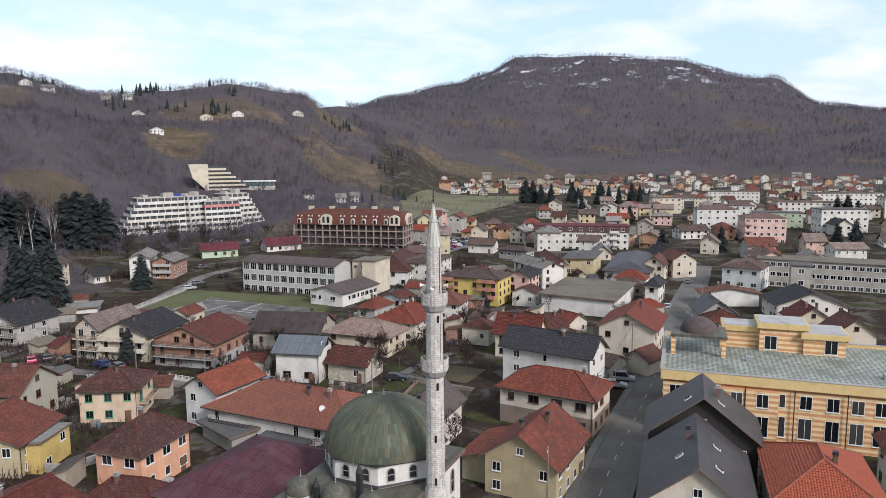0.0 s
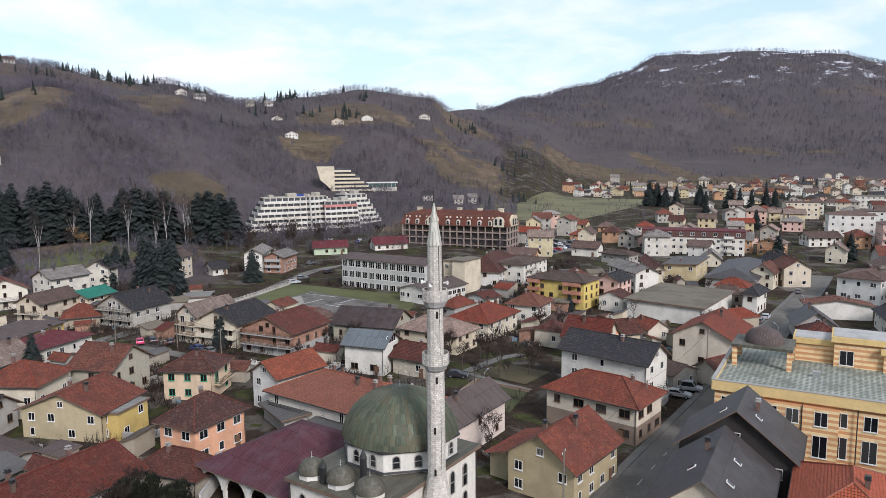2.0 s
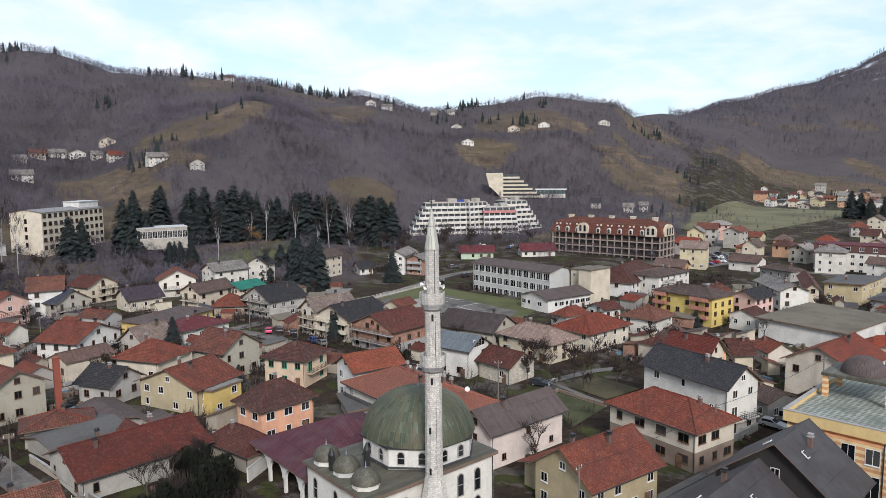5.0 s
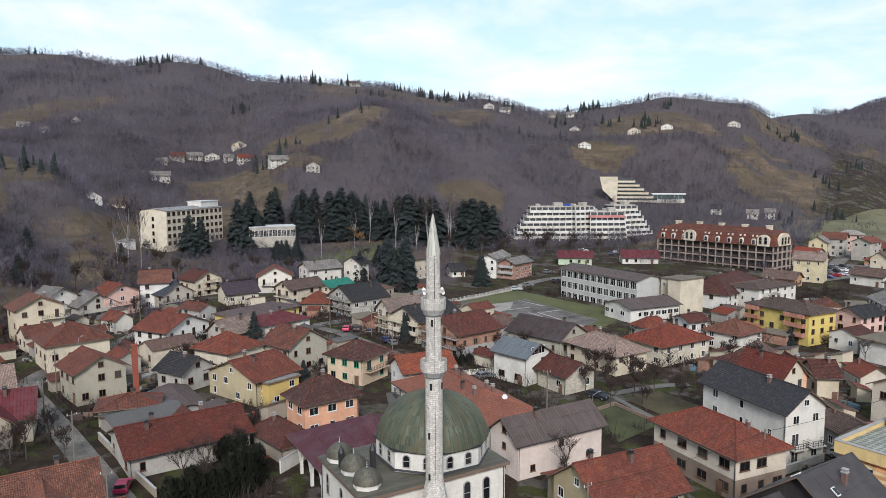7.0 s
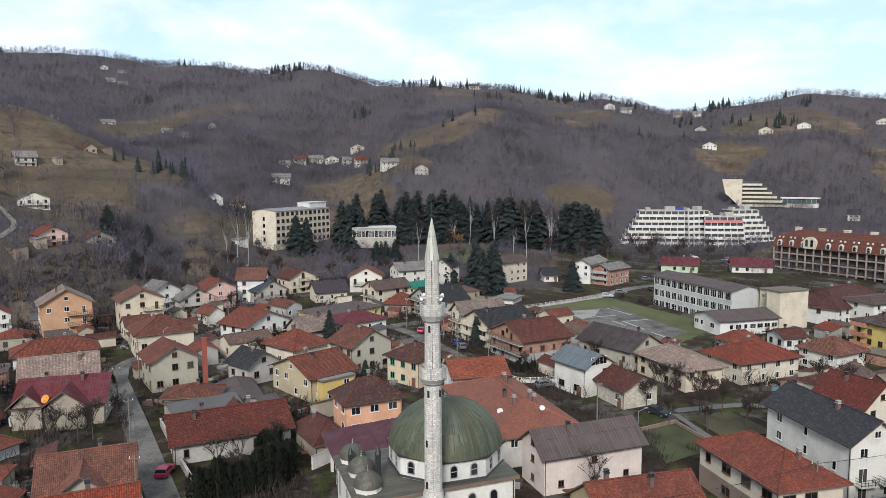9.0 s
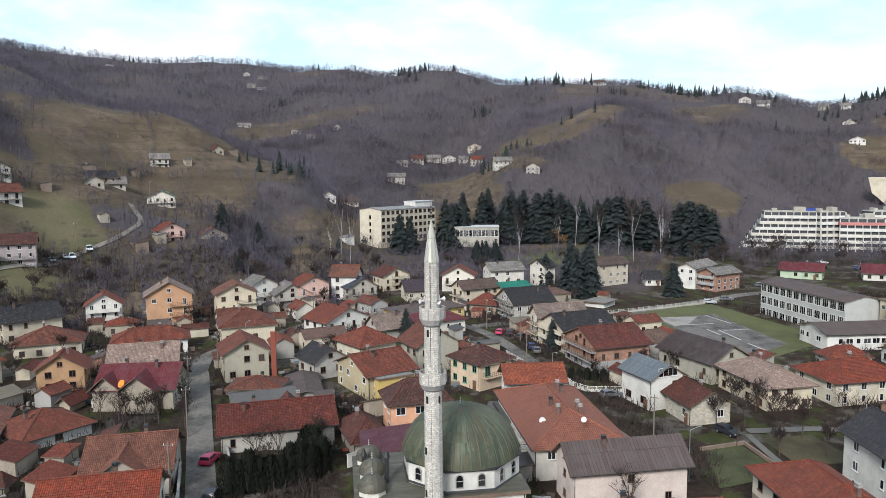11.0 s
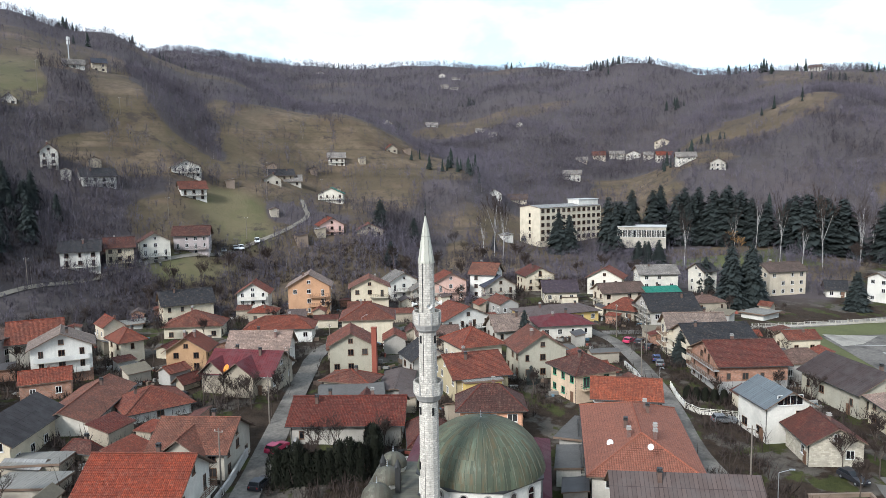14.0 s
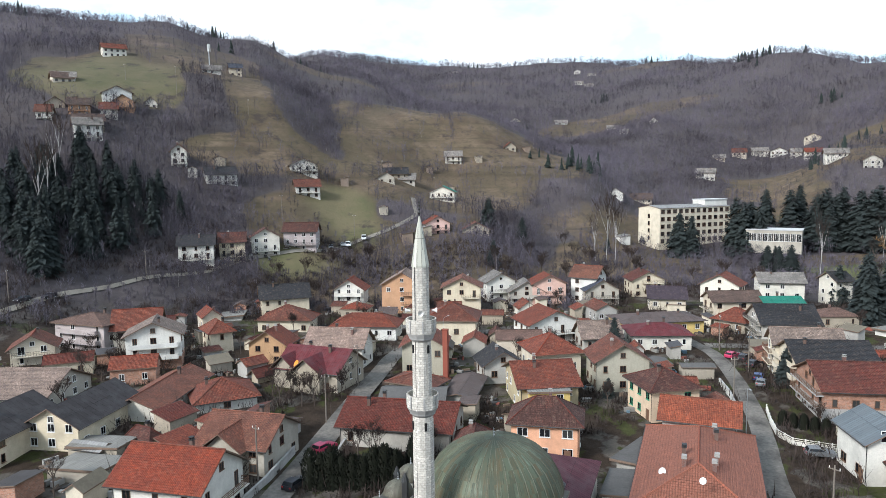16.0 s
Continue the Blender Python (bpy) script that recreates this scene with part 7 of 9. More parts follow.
def unfinished_hotel():
    """A concrete frame under a red mansard with arched dormers."""
    cx, cy, yaw, L, W = -174.2, 287.6, 11.4, 54.0, 16.5
    e = thing("unfinished_hotel", cx, cy, 0, yaw, "unfinished concrete-framed hotel with a red tiled mansard roof", "hotel")
    # dark colour painting the shade inside the open storeys
    dark = surface("storey_shade", (0.055, 0.05, 0.045), 0.9)
    fr = surface("raw_concrete_frame", (0.33, 0.265, 0.225), 0.9, 0, 0.4)
    for i in range(4):
        g = Geo()
        g.box((0, 0, i * 3.1), (L, W, 0.35))
        g.obj("slab", fr, e)
        # solid block added between the slabs to stand for the shade within
        g = Geo()
        g.box((0, 0, i * 3.1 + 1.5), (L - 3.0, W - 3.0, 2.8))
        g.obj("recess", dark, e)
        if i:
            g = Geo()
            for s in (-1, 1):
                for zz in (0.5, 0.95):
                    g.box((0, s * (W / 2 - 0.15), i * 3.1 + zz), (L, 0.06, 0.08))
            g.obj("guard_rail", DOORM, e)
    n = 15
    for k in range(n + 1):
        for s in (-1, 1):
            g = Geo()
            g.box((-L / 2 + 0.4 + (L - 0.8) * k / n, s * (W / 2 - 0.3), 6.0), (0.45, 0.5, 13.0))
            g.obj("column", fr, e)
    for k in range(1, 4):
        for s in (-1, 1):
            g = Geo()
            g.box((s * (L / 2 - 0.3), -W / 2 + W * k / 4, 6.0), (0.5, 0.45, 13.0))
            g.obj("column", fr, e)
    # mansard
    zt, zm, zr = 12.3, 17.2, 19.2
    g = Geo()
    a, b = L / 2 + 0.4, W / 2 + 0.4
    c, d = a - 1.6, b - 1.8

    def ring(x, y, z):
        return [(-x, -y, z), (x, -y, z), (x, y, z), (-x, y, z)]
    lo, hi = ring(a, b, zt), ring(c, d, zm)
    for i in range(4):
        j = (i + 1) % 4
        slope(g, lo[i], lo[j], hi[j], hi[i])
    roof_geo(g, 2 * c + 0.2, 2 * d + 0.2, zm, zr, "hip", 0, 0, 0, True)
    ro = g.obj("mansard_roof", [ROOF["rust"], SOFFIT], e)
    for k in range(10):
        x = -L / 2 + 3.2 + k * (L - 6.4) / 9
        if k in (3, 9):
            continue
        g = Geo()
        g.box((x, -b + 0.9, zt + 0.9), (1.9, 1.6, 1.8))
        g.tube((x, -b + 0.1, zt + 1.8), (x, -b + 2.2, zt + 1.8), 0.98, 0.98, 10)
        do = g.obj("arched_dormer", WALL["white"], e)
        arched_window(do, x, -b + 0.08, zt + 0.4, 0, 1.3, 1.9)
        for s in (-0.9, 0.9):
            g = Geo()
            g.box((x + s, -b + 1.7, zt + 3.7), (0.7, 0.9, 0.9))
            g.obj("roof_light", WALL["white"], e)
    for x, w in ((-L * 0.19, 5.5), (L * 0.42, 5.0)):
        g = Geo()
        arch_plate(g, (x, -W / 2 - 0.75, 12.2), 0.0, w, 2.6, 1.3)
        gb = g.obj("arched_gable", WALL["cream"], e)
        for s in (-1.1, 1.1):
            arched_window(gb, x + s, -W / 2 - 0.8, 13.0, 0, 1.3, 3.0)
    g = Geo()
    arch_plate(g, (L / 2 + 0.75, 0, 12.2), math.pi / 2, W * 0.62, 1.0, 1.3)
    gb = g.obj("arched_gable", WALL["cream"], e)
    for s in (-2.8, 0, 2.8):
        arched_window(gb, L / 2 + 0.8, s, 12.7, math.pi / 2, 1.7, 3.2)
    for k in range(5):
        x = -L / 2 + 6 + k * (L - 12) / 4
        g = Geo()
        g.box((x, 0, zr - 0.1), (2.2, 1.6, 1.6))
        g.box((x, 0, zr + 0.8), (2.6, 2.0, 0.2))
        g.obj("roof_lantern", WALL["cream"], e)


unfinished_hotel()
house("long white sports hall with a pale roof beyond the fields", -192, 724, 17, 42, 15, 8.5, 11.0, "gable", "white", "grey", 2, z0=2.0, chim=0, far=True, name="hall", cat="hall")
house("white open stand beside the playing field", -289, 727, 17, 34, 8, 8.0, 8.6, "flat", "white", "sheet_light", 1, z0=2.0, chim=0, win=(0, 0, 0, 0), far=True, name="stand", cat="stand")
LIGHTFELT = surface("light_roof", (0.45, 0.45, 0.44), 0.8)
banded("cream five-storey hospital with rows of square windows", -320, 85.8, 131, 40, 15, 26.0, 5, WALL["cream"], ROOF["sheet_grey"], 9.5, "hospital", "hospital", 3.3, 2.0, 1.8, "gable", 1.2, sides=(1, 0, 0, 0), frame=FRAME_B)
for k in range(4):
    add_window(bpy.data.objects["hospital"], -20.0, 0, 3.0 + 3.3 * k, -math.pi / 2, 1.3, 1.9, FRAME_B, 1)
banded("white penthouse and lift head on the hospital roof", -329, 97, 131, 13, 8, 29.0, 1, WALL["white"], LIGHTFELT, 26.6, "hospital_penthouse", "hospital", 3.0, 1.4, 1.4, sides=(0, 0, 0, 0))
banded("low glazed hospital annexe with a flat roof", -297, 122, 80, 21, 11, 17.6, 1, WALL["grey"], LIGHTFELT, 11.0, "hospital_annexe", "hospital", 2.1, 1.9, 3.2, sides=(1, 0, 0, 1))
upper = banded("white four-storey block with dark upper floor and pale red roof", -74, 322, 14, 42, 12, 11.5, 4, WALL["white"], ROOF["sheet_magenta"], 0, gap=3.0, balc=((0, 0.12, 0.2, 1), (0, 0.12, 0.2, 2), (0, 0.12, 0.2, 3), (0, 0.8, 0.9, 1), (0, 0.8, 0.9, 2), (0, 0.8, 0.9, 3)))
g = Geo()
g.box((0, 0, 10.1), (42.5, 12.5, 2.7))
g.obj("upper_storey", surface("brown_shingle_band", (0.10, 0.052, 0.045), 0.85), upper)
for k in range(9):
    add_window(upper, -18.4 + 4.6 * k, -6.3, 10.2, 0.0, 1.6, 1.5, FRAME_W, 2)
banded("pink four-storey apartment block with brown roof", 2, 378, 15, 19, 14, 13, 4, WALL["pink"], ROOF["brown"], 0, roof="hip", rise=2.0, gap=3.0, balc=((0, 0.0, 0.2, 1), (0, 0.0, 0.2, 2), (0, 0.0, 0.2, 3)))
banded("white five-storey apartment block with brown roof", -20, 392, 14, 20, 12, 15.5, 5, WALL["white"], ROOF["brown"], 0, roof="hip", rise=1.6, gap=4.0, ww=1.2)
banded("long grey commercial building with window bands", 24, 256, -4, 46, 12, 9.5, 3, WALL["grey"], ROOF["felt"], 0, "commercial_building", "building", 1.9, 1.6, 1.5)
banded("white stair tower with a window to each floor", 12.6, 236.5, 2, 5.5, 7, 10.5, 3, WALL["grey"], ROOF["felt_dark"], 0, "stair_tower", "building", 4, 1.6, 1.6)
for bx, by, byaw, bl, bw, bh, bf, bc, br in ((40, 430, 20, 24, 12, 14, 4, "white", "felt_dark"), (-14, 470, 10, 22, 12, 12, 4, "white", "brown"), (30, 520, 12, 40, 13, 12, 4, "white", "brown"),
                                             (90, 540, 15, 36, 13, 15, 5, "white", "felt_dark"), (-60, 520, 20, 20, 12, 13, 4, "cream", "brown"), (60, 620, 20, 50, 14, 13, 4, "white", "brown"), (10, 450, 8, 26, 12, 10, 3, "green", "felt_dark"), (120, 640, 20, 44, 14, 16, 5, "white", "felt"), (-20, 640, 10, 40, 14, 12, 4, "white", "felt"), (150, 760, 10, 50, 15, 14, 4, "white", "felt")):
    banded("%s apartment block in the far town" % bc, bx, by, byaw, bl, bw, bh, bf, WALL[bc], ROOF[br], 0, gap=3.4, sides=(1, 0, 0, 1))


# ---- sheds, lean-tos and low outbuildings in the yards between the houses ----
LANES = [(MAIN, 5.5), ([(-30, 40.5), (-51.9, 36.5), (-92.1, 28.9), (-119.8, 24), (-131, 25.5), (-150, 40), (-168, 52)], 3.6),
         ([(-190, 62), (-168, 80), (-149, 90), (-123, 97), (-103, 99), (-71, 99), (-48, 106), (-21, 102)], 4.0), ([(-149, 92), (-156, 130), (-172, 176)], 4.5)]
OPEN_PLOTS = [(-64, -28, 38, 57), (-66, -20, 50, 82), (-170, -98, 138, 200), (-112, -88, 99, 108), (-16, 35, 70, 140), (-92, -38, 99, 143), (-92, -76, 8, 30), (-97, -78, 66, 92)]


def free_plot(x, y, turn, L, W, gap):
    """Whether a rectangle stands clear of every house, lane and open plot."""
    for pts, w in LANES:
        for p, q in zip(pts, pts[1:]):
            p, q, c = Vector(p), Vector(q), Vector((x, y))
            s = min(1, max(0, (c - p).dot(q - p) / (q - p).length_squared))
            if (c - p - (q - p) * s).length < w + min(L, W) / 2:
                return False
    for x0, x1, y0, y1 in OPEN_PLOTS:
        if x0 < x < x1 and y0 < y < y1:
            return False
    for fx, fy, ft, fl, fw in FOOT:
        d = Vector((x - fx, y - fy))
        if d.length > (L + fl) * 0.75 + 8:
            continue
        apart = False
        for a, in ((ft,), (ft + math.pi / 2,), (turn,), (turn + math.pi / 2,)):
            u = Vector((math.cos(a), math.sin(a)))
            r1 = abs(math.cos(a - turn)) * L / 2 + abs(math.sin(a - turn)) * W / 2
            r2 = abs(math.cos(a - ft)) * fl / 2 + abs(math.sin(a - ft)) * fw / 2
            if abs(d.dot(u)) > r1 + r2 + gap:
                apart = True
                break
        if not apart:
            return False
    return True


def outbuildings():
    r = random.Random(41)
    made = 0
    for i in range(9000):
        x, y = r.uniform(-185, -22), r.uniform(-45, 240)
        if (x + 60) ** 2 / 130 ** 2 + (y - 70) ** 2 / 170 ** 2 > 1 or y < -50 or y + 0.8 * x < -165:
            continue
        big = r.random() < 0.45 and i < 5000
        L, W = (r.uniform(7, 11), r.uniform(5.5, 8)) if big else (r.uniform(3.5, 7), r.uniform(2.8, 4.5))
        near = min(FOOT, key=lambda f: (f[0] - x) ** 2 + (f[1] - y) ** 2)
        turn = near[2] + r.choice((0, math.pi / 2)) + radians(r.uniform(-4, 4))
        if not free_plot(x, y, turn, L, W, 0.5):
            continue
        if big:
            z, rise, k, ro = r.uniform(2.8, 4.2), r.uniform(1.4, 2.4), r.choice(("gable", "gable", "hip")), r.choice(("rust", "dark_red", "rust", "red", "brown", "pink"))
            wl, lab = r.choice(("cream", "dirty", "beige", "white", "concrete", "brick")), "low %s outbuilding with a %s tiled roof"
        else:
            z, rise, k, ro = r.uniform(2.1, 2.8), r.uniform(0.4, 1.3), r.choice(("shed", "gable", "shed")), r.choice(("sheet_brown", "felt_dark", "rust", "rust", "dark_red", "sheet_dark", "felt"))
            wl, lab = r.choice(("dirty", "concrete", "dirty", "brick", "cream")), "small %s yard shed with a %s roof"
        g0 = gz(x, y)
        house(lab % (wl, ro.replace("_", " ")), x, y, math.degrees(turn), L, W, g0 + z, g0 + z + rise, k, wl, ro, 1, chim=1 if big and r.random() < 0.6 else 0, over=0.35, far=True, win=(1, 1, 1, 1) if big else (0, 0, 0, 0), name="shed", cat="shed")
        made += 1
        if made >= 150:
            break


outbuildings()


def yard_clutter():
    """Boards, crates, stacked firewood and tarpaulins lying about the yards, too many to count."""
    m, n, l, b = node_mat("yard_clutter")
    rp = n.new("ShaderNodeNewGeometry").outputs["Random Per Island"]
    cr = n.new("ShaderNodeValToRGB")
    cr.color_ramp.interpolation = "CONSTANT"
    for p, c in ((0.0, (0.06, 0.04, 0.03)), (0.3, (0.14, 0.10, 0.07)), (0.5, (0.20, 0.19, 0.17)), (0.68, (0.03, 0.03, 0.03)), (0.82, (0.30, 0.29, 0.27)), (0.9, (0.10, 0.16, 0.2)), (0.95, (0.22, 0.06, 0.04))):
        e = cr.color_ramp.elements.new(p) if p else cr.color_ramp.elements[0]
        e.color = rgb(c)
    cr.color_ramp.elements[-1].color = rgb((0.22, 0.06, 0.04))
    l.new(rp, cr.inputs[0])
    l.new(cr.outputs[0], b.inputs["Base Color"])
    b.inputs["Roughness"].default_value = 0.85
    r = random.Random(8)
    g = Geo()
    for i in range(1500):
        f = r.choice(FOOT)
        if f[0] < -190 or f[0] > -15 or f[1] > 235:
            continue
        a = r.choice((0, 1, 2, 3)) * math.pi / 2 + f[2]
        dist = (f[3] if int(round((a - f[2]) / (math.pi / 2))) % 2 == 0 else f[4]) / 2 + r.uniform(0.2, 2.6)
        side = r.uniform(-4, 4)
        x, y = f[0] + math.cos(a) * dist - math.sin(a) * side, f[1] + math.sin(a) * dist + math.cos(a) * side
        if not free_plot(x, y, a, 1.2, 1.2, -0.3):
            continue
        for k in range(r.randint(2, 6)):
            s = (r.uniform(0.3, 2.2), r.uniform(0.2, 0.9), r.uniform(0.1, 0.9))
            px, py = x + r.uniform(-1.3, 1.3), y + r.uniform(-1.3, 1.3)
            g.box((px, py, gz(px, py) + s[2] / 2 - 0.02), s, a + r.uniform(-0.6, 0.6))
    tagged(g.obj("yard_clutter", m), "boards, crates, firewood and tarpaulins lying in the yards", "clutter", "", "stuff")


yard_clutter()


# ---- fittings on single houses ----
def house_called(start):
    return next(o for o in bpy.data.objects if o.parent is None and str(o.get("label", "")).startswith(start))


def roof_lights(start, L, W, ze, zr, spots):
    """Skylights lying in the roof: (part along the ridge, part down the slope, side)."""
    e = house_called(start)
    z0 = e.location.z
    tilt = math.atan2(zr - ze, W / 2)
    for u, d, side in spots:
        g = Geo()
        g.box((0, 0, 0.08), (0.6, 1.0, 0.12))
        o = g.obj("skylight", FRAME_W, e)
        y = side * d * W / 2
        o.matrix_local = Matrix.Translation((u * L, y, zr - z0 - (zr - ze) * d + 0.05)) @ Matrix.Rotation(-side * tilt, 4, "X")
        p = Geo()
        p.box((0, 0, 0.16), (0.44, 0.8, 0.04))
        p.obj("pane", GLASS, o)


roof_lights("black-clad house with black sheet gable", 11.1, 14.8, 7.3, 13.0, ((0.2, 0.3, 1), (0.2, 0.25, -1)))
roof_lights("cream house with black gable", 17.2, 12.5, 6.7, 11.5, ((0.25, 0.35, 1), (-0.1, 0.35, 1), (0.15, 0.3, -1)))
glazed = house_called("white house with blue-grey sheet roof")
add_window(glazed, 10.2 / 2 - 0.72, 0, 7.0, math.pi / 2, 4.2, 1.6, FRAME_W, 4)


def wall_flue(start, x, y, w, top):
    """A tall brick flue standing against a house wall, at a place on the ground."""
    e = house_called(start)
    g = Geo()
    g.box((0, 0, top / 2 - 0.5), (w, w, top + 1.0))
    g.box((0, 0, top + 0.06), (w + 0.2, w + 0.2, 0.12))
    o = g.obj("wall_flue", surface("red_flue", (0.22, 0.062, 0.04), 0.85), e)
    o.matrix_local = e.matrix_world.inverted() @ pose(x, y, e.location.z)


wall_flue("olive house with rust roof", -104.6, 41.6, 1.0, 10.6)
DISH = surface("dish_paint", (0.55, 0.54, 0.51), 0.5)
DISH_O = surface("orange_dish_paint", (0.62, 0.22, 0.03), 0.5)


def dish(start, u, v, z, paint, r=0.5):
    """A satellite dish on a bracket; u and v are on the house's own axes."""
    e = house_called(start)
    g = Geo()
    g.lathe([(0.0, 0.0), (r * 0.5, 0.05), (r * 0.85, 0.14), (r, 0.2), (r * 0.97, 0.2), (r * 0.5, 0.09), (0.0, 0.04)], 14)
    o = g.obj("satellite_dish", paint, e, "round satellite dish")
    aim = Vector((0.75, -0.5, 0.55)).to_track_quat("Z", "Y").to_matrix().to_4x4()
    o.matrix_local = Matrix.Translation((u, v, z)) @ (e.matrix_world.to_3x3().inverted().to_4x4() @ aim)
    b = Geo()
    b.tube((0, 0, -0.55), (0, 0, 0.05), 0.04, 0.04, 6)
    b.obj("bracket", METAL, o)


for start, u, v, z, paint, r in (("cream long house with dark red", 4.0, 5.2, 2.6, DISH, 0.6), ("white house with magenta", -2.0, -5.6, 5.2, DISH_O, 0.75), ("long white house with orange hip", 12.0, 0.6, 8.2, DISH, 0.42), ("long white house with orange hip", 6.5, -4.0, 6.4, DISH, 0.5),
                                 ("grey street house with orange", 3.0, -5.0, 5.2, DISH, 0.5), ("white three-storey chalet", -2.0, -4.0, 7.0, DISH, 0.5), ("weathered cream house with rust gable", 5.2, 2.0, 5.6, DISH, 0.5)):
    dish(start, u, v, z, paint, r)


# ---- trees ----
NEEDLE = surface("spruce_needles", (0.025, 0.032, 0.030), 0.95, 0, 0.4, 1.5, 0.3)
THUJA = surface("thuja_leaves", (0.012, 0.014, 0.007), 0.95, 0, 0.4, 2, 0.4)
BARK = surface("bark", (0.075, 0.058, 0.047), 0.95, 0, 0.3, 3)
BIRCH = surface("birch_bark", (0.36, 0.345, 0.33), 0.9, 0, 0.4, 2.0, 1.2)
TWIG = surface("winter_twigs", (0.040, 0.028, 0.023), 0.95, 0, 0.3, 2)
WILLOW = surface("willow_twigs", (0.22, 0.125, 0.05), 0.95, 0, 0.3, 2)


def twig_mat(name, dark, light, bark):
    """Bare crowns seen in the mass: each tree has its own tone, and the tone drifts from stand to stand."""
    m, n, l, b = node_mat(name)
    geo = n.new("ShaderNodeNewGeometry")
    tone = n.new("ShaderNodeAttribute")
    tone.attribute_name = "tone"
    wide = noise_tex(n, l, 0.0055, 5, 0.6, geo.outputs["Position"])
    mid = noise_tex(n, l, 0.028, 5, 0.65, geo.outputs["Position"])
    c = mixer(n, l, ramp(n, l, tone.outputs["Fac"], 0.0, 0.9), dark, light)
    c = mixer(n, l, ramp(n, l, wide, 0.44, 0.66), c, (light[0] * 1.1, light[1] * 1.1, light[2] * 1.14))
    c = mixer(n, l, ramp(n, l, mid, 0.47, 0.66), c, scaled(dark, 0.62))
    c = mixer(n, l, ramp(n, l, tone.outputs["Fac"], 0.93, 0.96), c, bark)
    l.new(c, b.inputs["Base Color"])
    b.inputs["Roughness"].default_value = 1.0
    b.inputs["Specular IOR Level"].default_value = 0.05
    MATS[name] = m
    return m


# violet-grey twigs, tinted bluer to paint in the haze over the hills
FOREST = twig_mat("wood_twigs", (0.073, 0.063, 0.071), (0.119, 0.106, 0.124), (0.24, 0.22, 0.21))
FORESTC = surface("far_spruce", (0.022, 0.030, 0.026), 1.0, 0, 0.3, 0.4, 0.05)


def conifer_meshes(seed, wide=0.2):
    """Unit-height spruce: (trunk, crown)."""
    r = random.Random(seed)
    t = Geo()
    t.tube((0, 0, -0.03), (0, 0, 0.97), 0.014, 0.002, 6)
    g = Geo()
    n = 42
    for k in range(n):
        z = 0.06 + 0.9 * (k / n) ** 0.92
        rad = wide * (1 - z) ** 0.62 * r.uniform(0.78, 1.12) + 0.012
        m = max(6, int(15 * (1 - z) + 5))
        ph = r.uniform(0, 7)
        for i in range(m):
            a = ph + 2 * math.pi * i / m + r.uniform(-0.2, 0.2)
            q = rad * r.uniform(0.55, 1.2)
            d, s = Vector((math.cos(a), math.sin(a), 0)), Vector((-math.sin(a), math.cos(a), 0))
            root = Vector((0, 0, z + q * 0.18))
            tip = d * q + Vector((0, 0, z - q * r.uniform(0.1, 0.45)))
            mid = root.lerp(tip, 0.55) + Vector((0, 0, q * 0.06))
            w = q * r.uniform(0.2, 0.32)
            g.face([root, mid + s * w, tip, mid - s * w])
            g.face([mid + s * w, mid + s * w * 0.4 + d * q * 0.3 + Vector((0, 0, -q * 0.3)), mid])
            g.face([mid - s * w, mid, mid - s * w * 0.4 + d * q * 0.3 + Vector((0, 0, -q * 0.3))])
    return t.mesh("trunk", [BARK]), g.mesh("crown", [NEEDLE])


def bare_meshes(seed, bark=None, twig=None, droop=0.0, spread=0.55, levels=4, girth=0.017):
    """Unit-height leafless tree: (trunk with limbs, twigs)."""
    r = random.Random(seed)
    t, w = Geo(), Geo()

    def grow(p, d, length, rad, lev):
        end = p + d * length
        if lev < 2:
            t.tube(p, end, rad, rad * 0.65, 5 if lev == 0 else 4, 0, False)
        elif lev == 2:
            w.tube(p, end, rad, rad * 0.5, 3, 0, False)
        else:
            sd = d.orthogonal().normalized() * max(rad, 0.0042)
            w.face([p - sd, p + sd, end])
        if lev >= levels:
            return
        n = (5, 5, 4, 4, 3)[lev]
        for i in range(n):
            f = r.uniform(0.45, 1.0) if lev else r.uniform(0.5, 1.0)
            a = 2 * math.pi * (i + r.random()) / n
            side = Vector((math.cos(a), math.sin(a), 0))
            nd = (d * (1 - spread * 0.5) + side * spread * r.uniform(0.6, 1.3) + Vector((0, 0, 0.25 - droop * lev))).normalized()
            grow(p.lerp(end, f), nd, length * r.uniform(0.46, 0.72), rad * 0.5, lev + 1)
    grow(Vector((0, 0, -0.02)), Vector((r.uniform(-0.05, 0.05), r.uniform(-0.05, 0.05), 1)), 0.45 if girth > 0.015 else 0.7, girth, 0)
    return t.mesh("trunk", [bark or BARK]), w.mesh("crown", [twig or TWIG])


SPRUCES = [conifer_meshes(i, wd) for i, wd in ((1, 0.24), (2, 0.29), (3, 0.21))]
BARES = [bare_meshes(i, levels=5) for i in (11, 12, 13, 14)]
BIRCHES = [bare_meshes(i, BIRCH, TWIG, 0.0, 0.3, 3, 0.006) for i in (21, 22)]
TREE_RNG = random.Random(77)


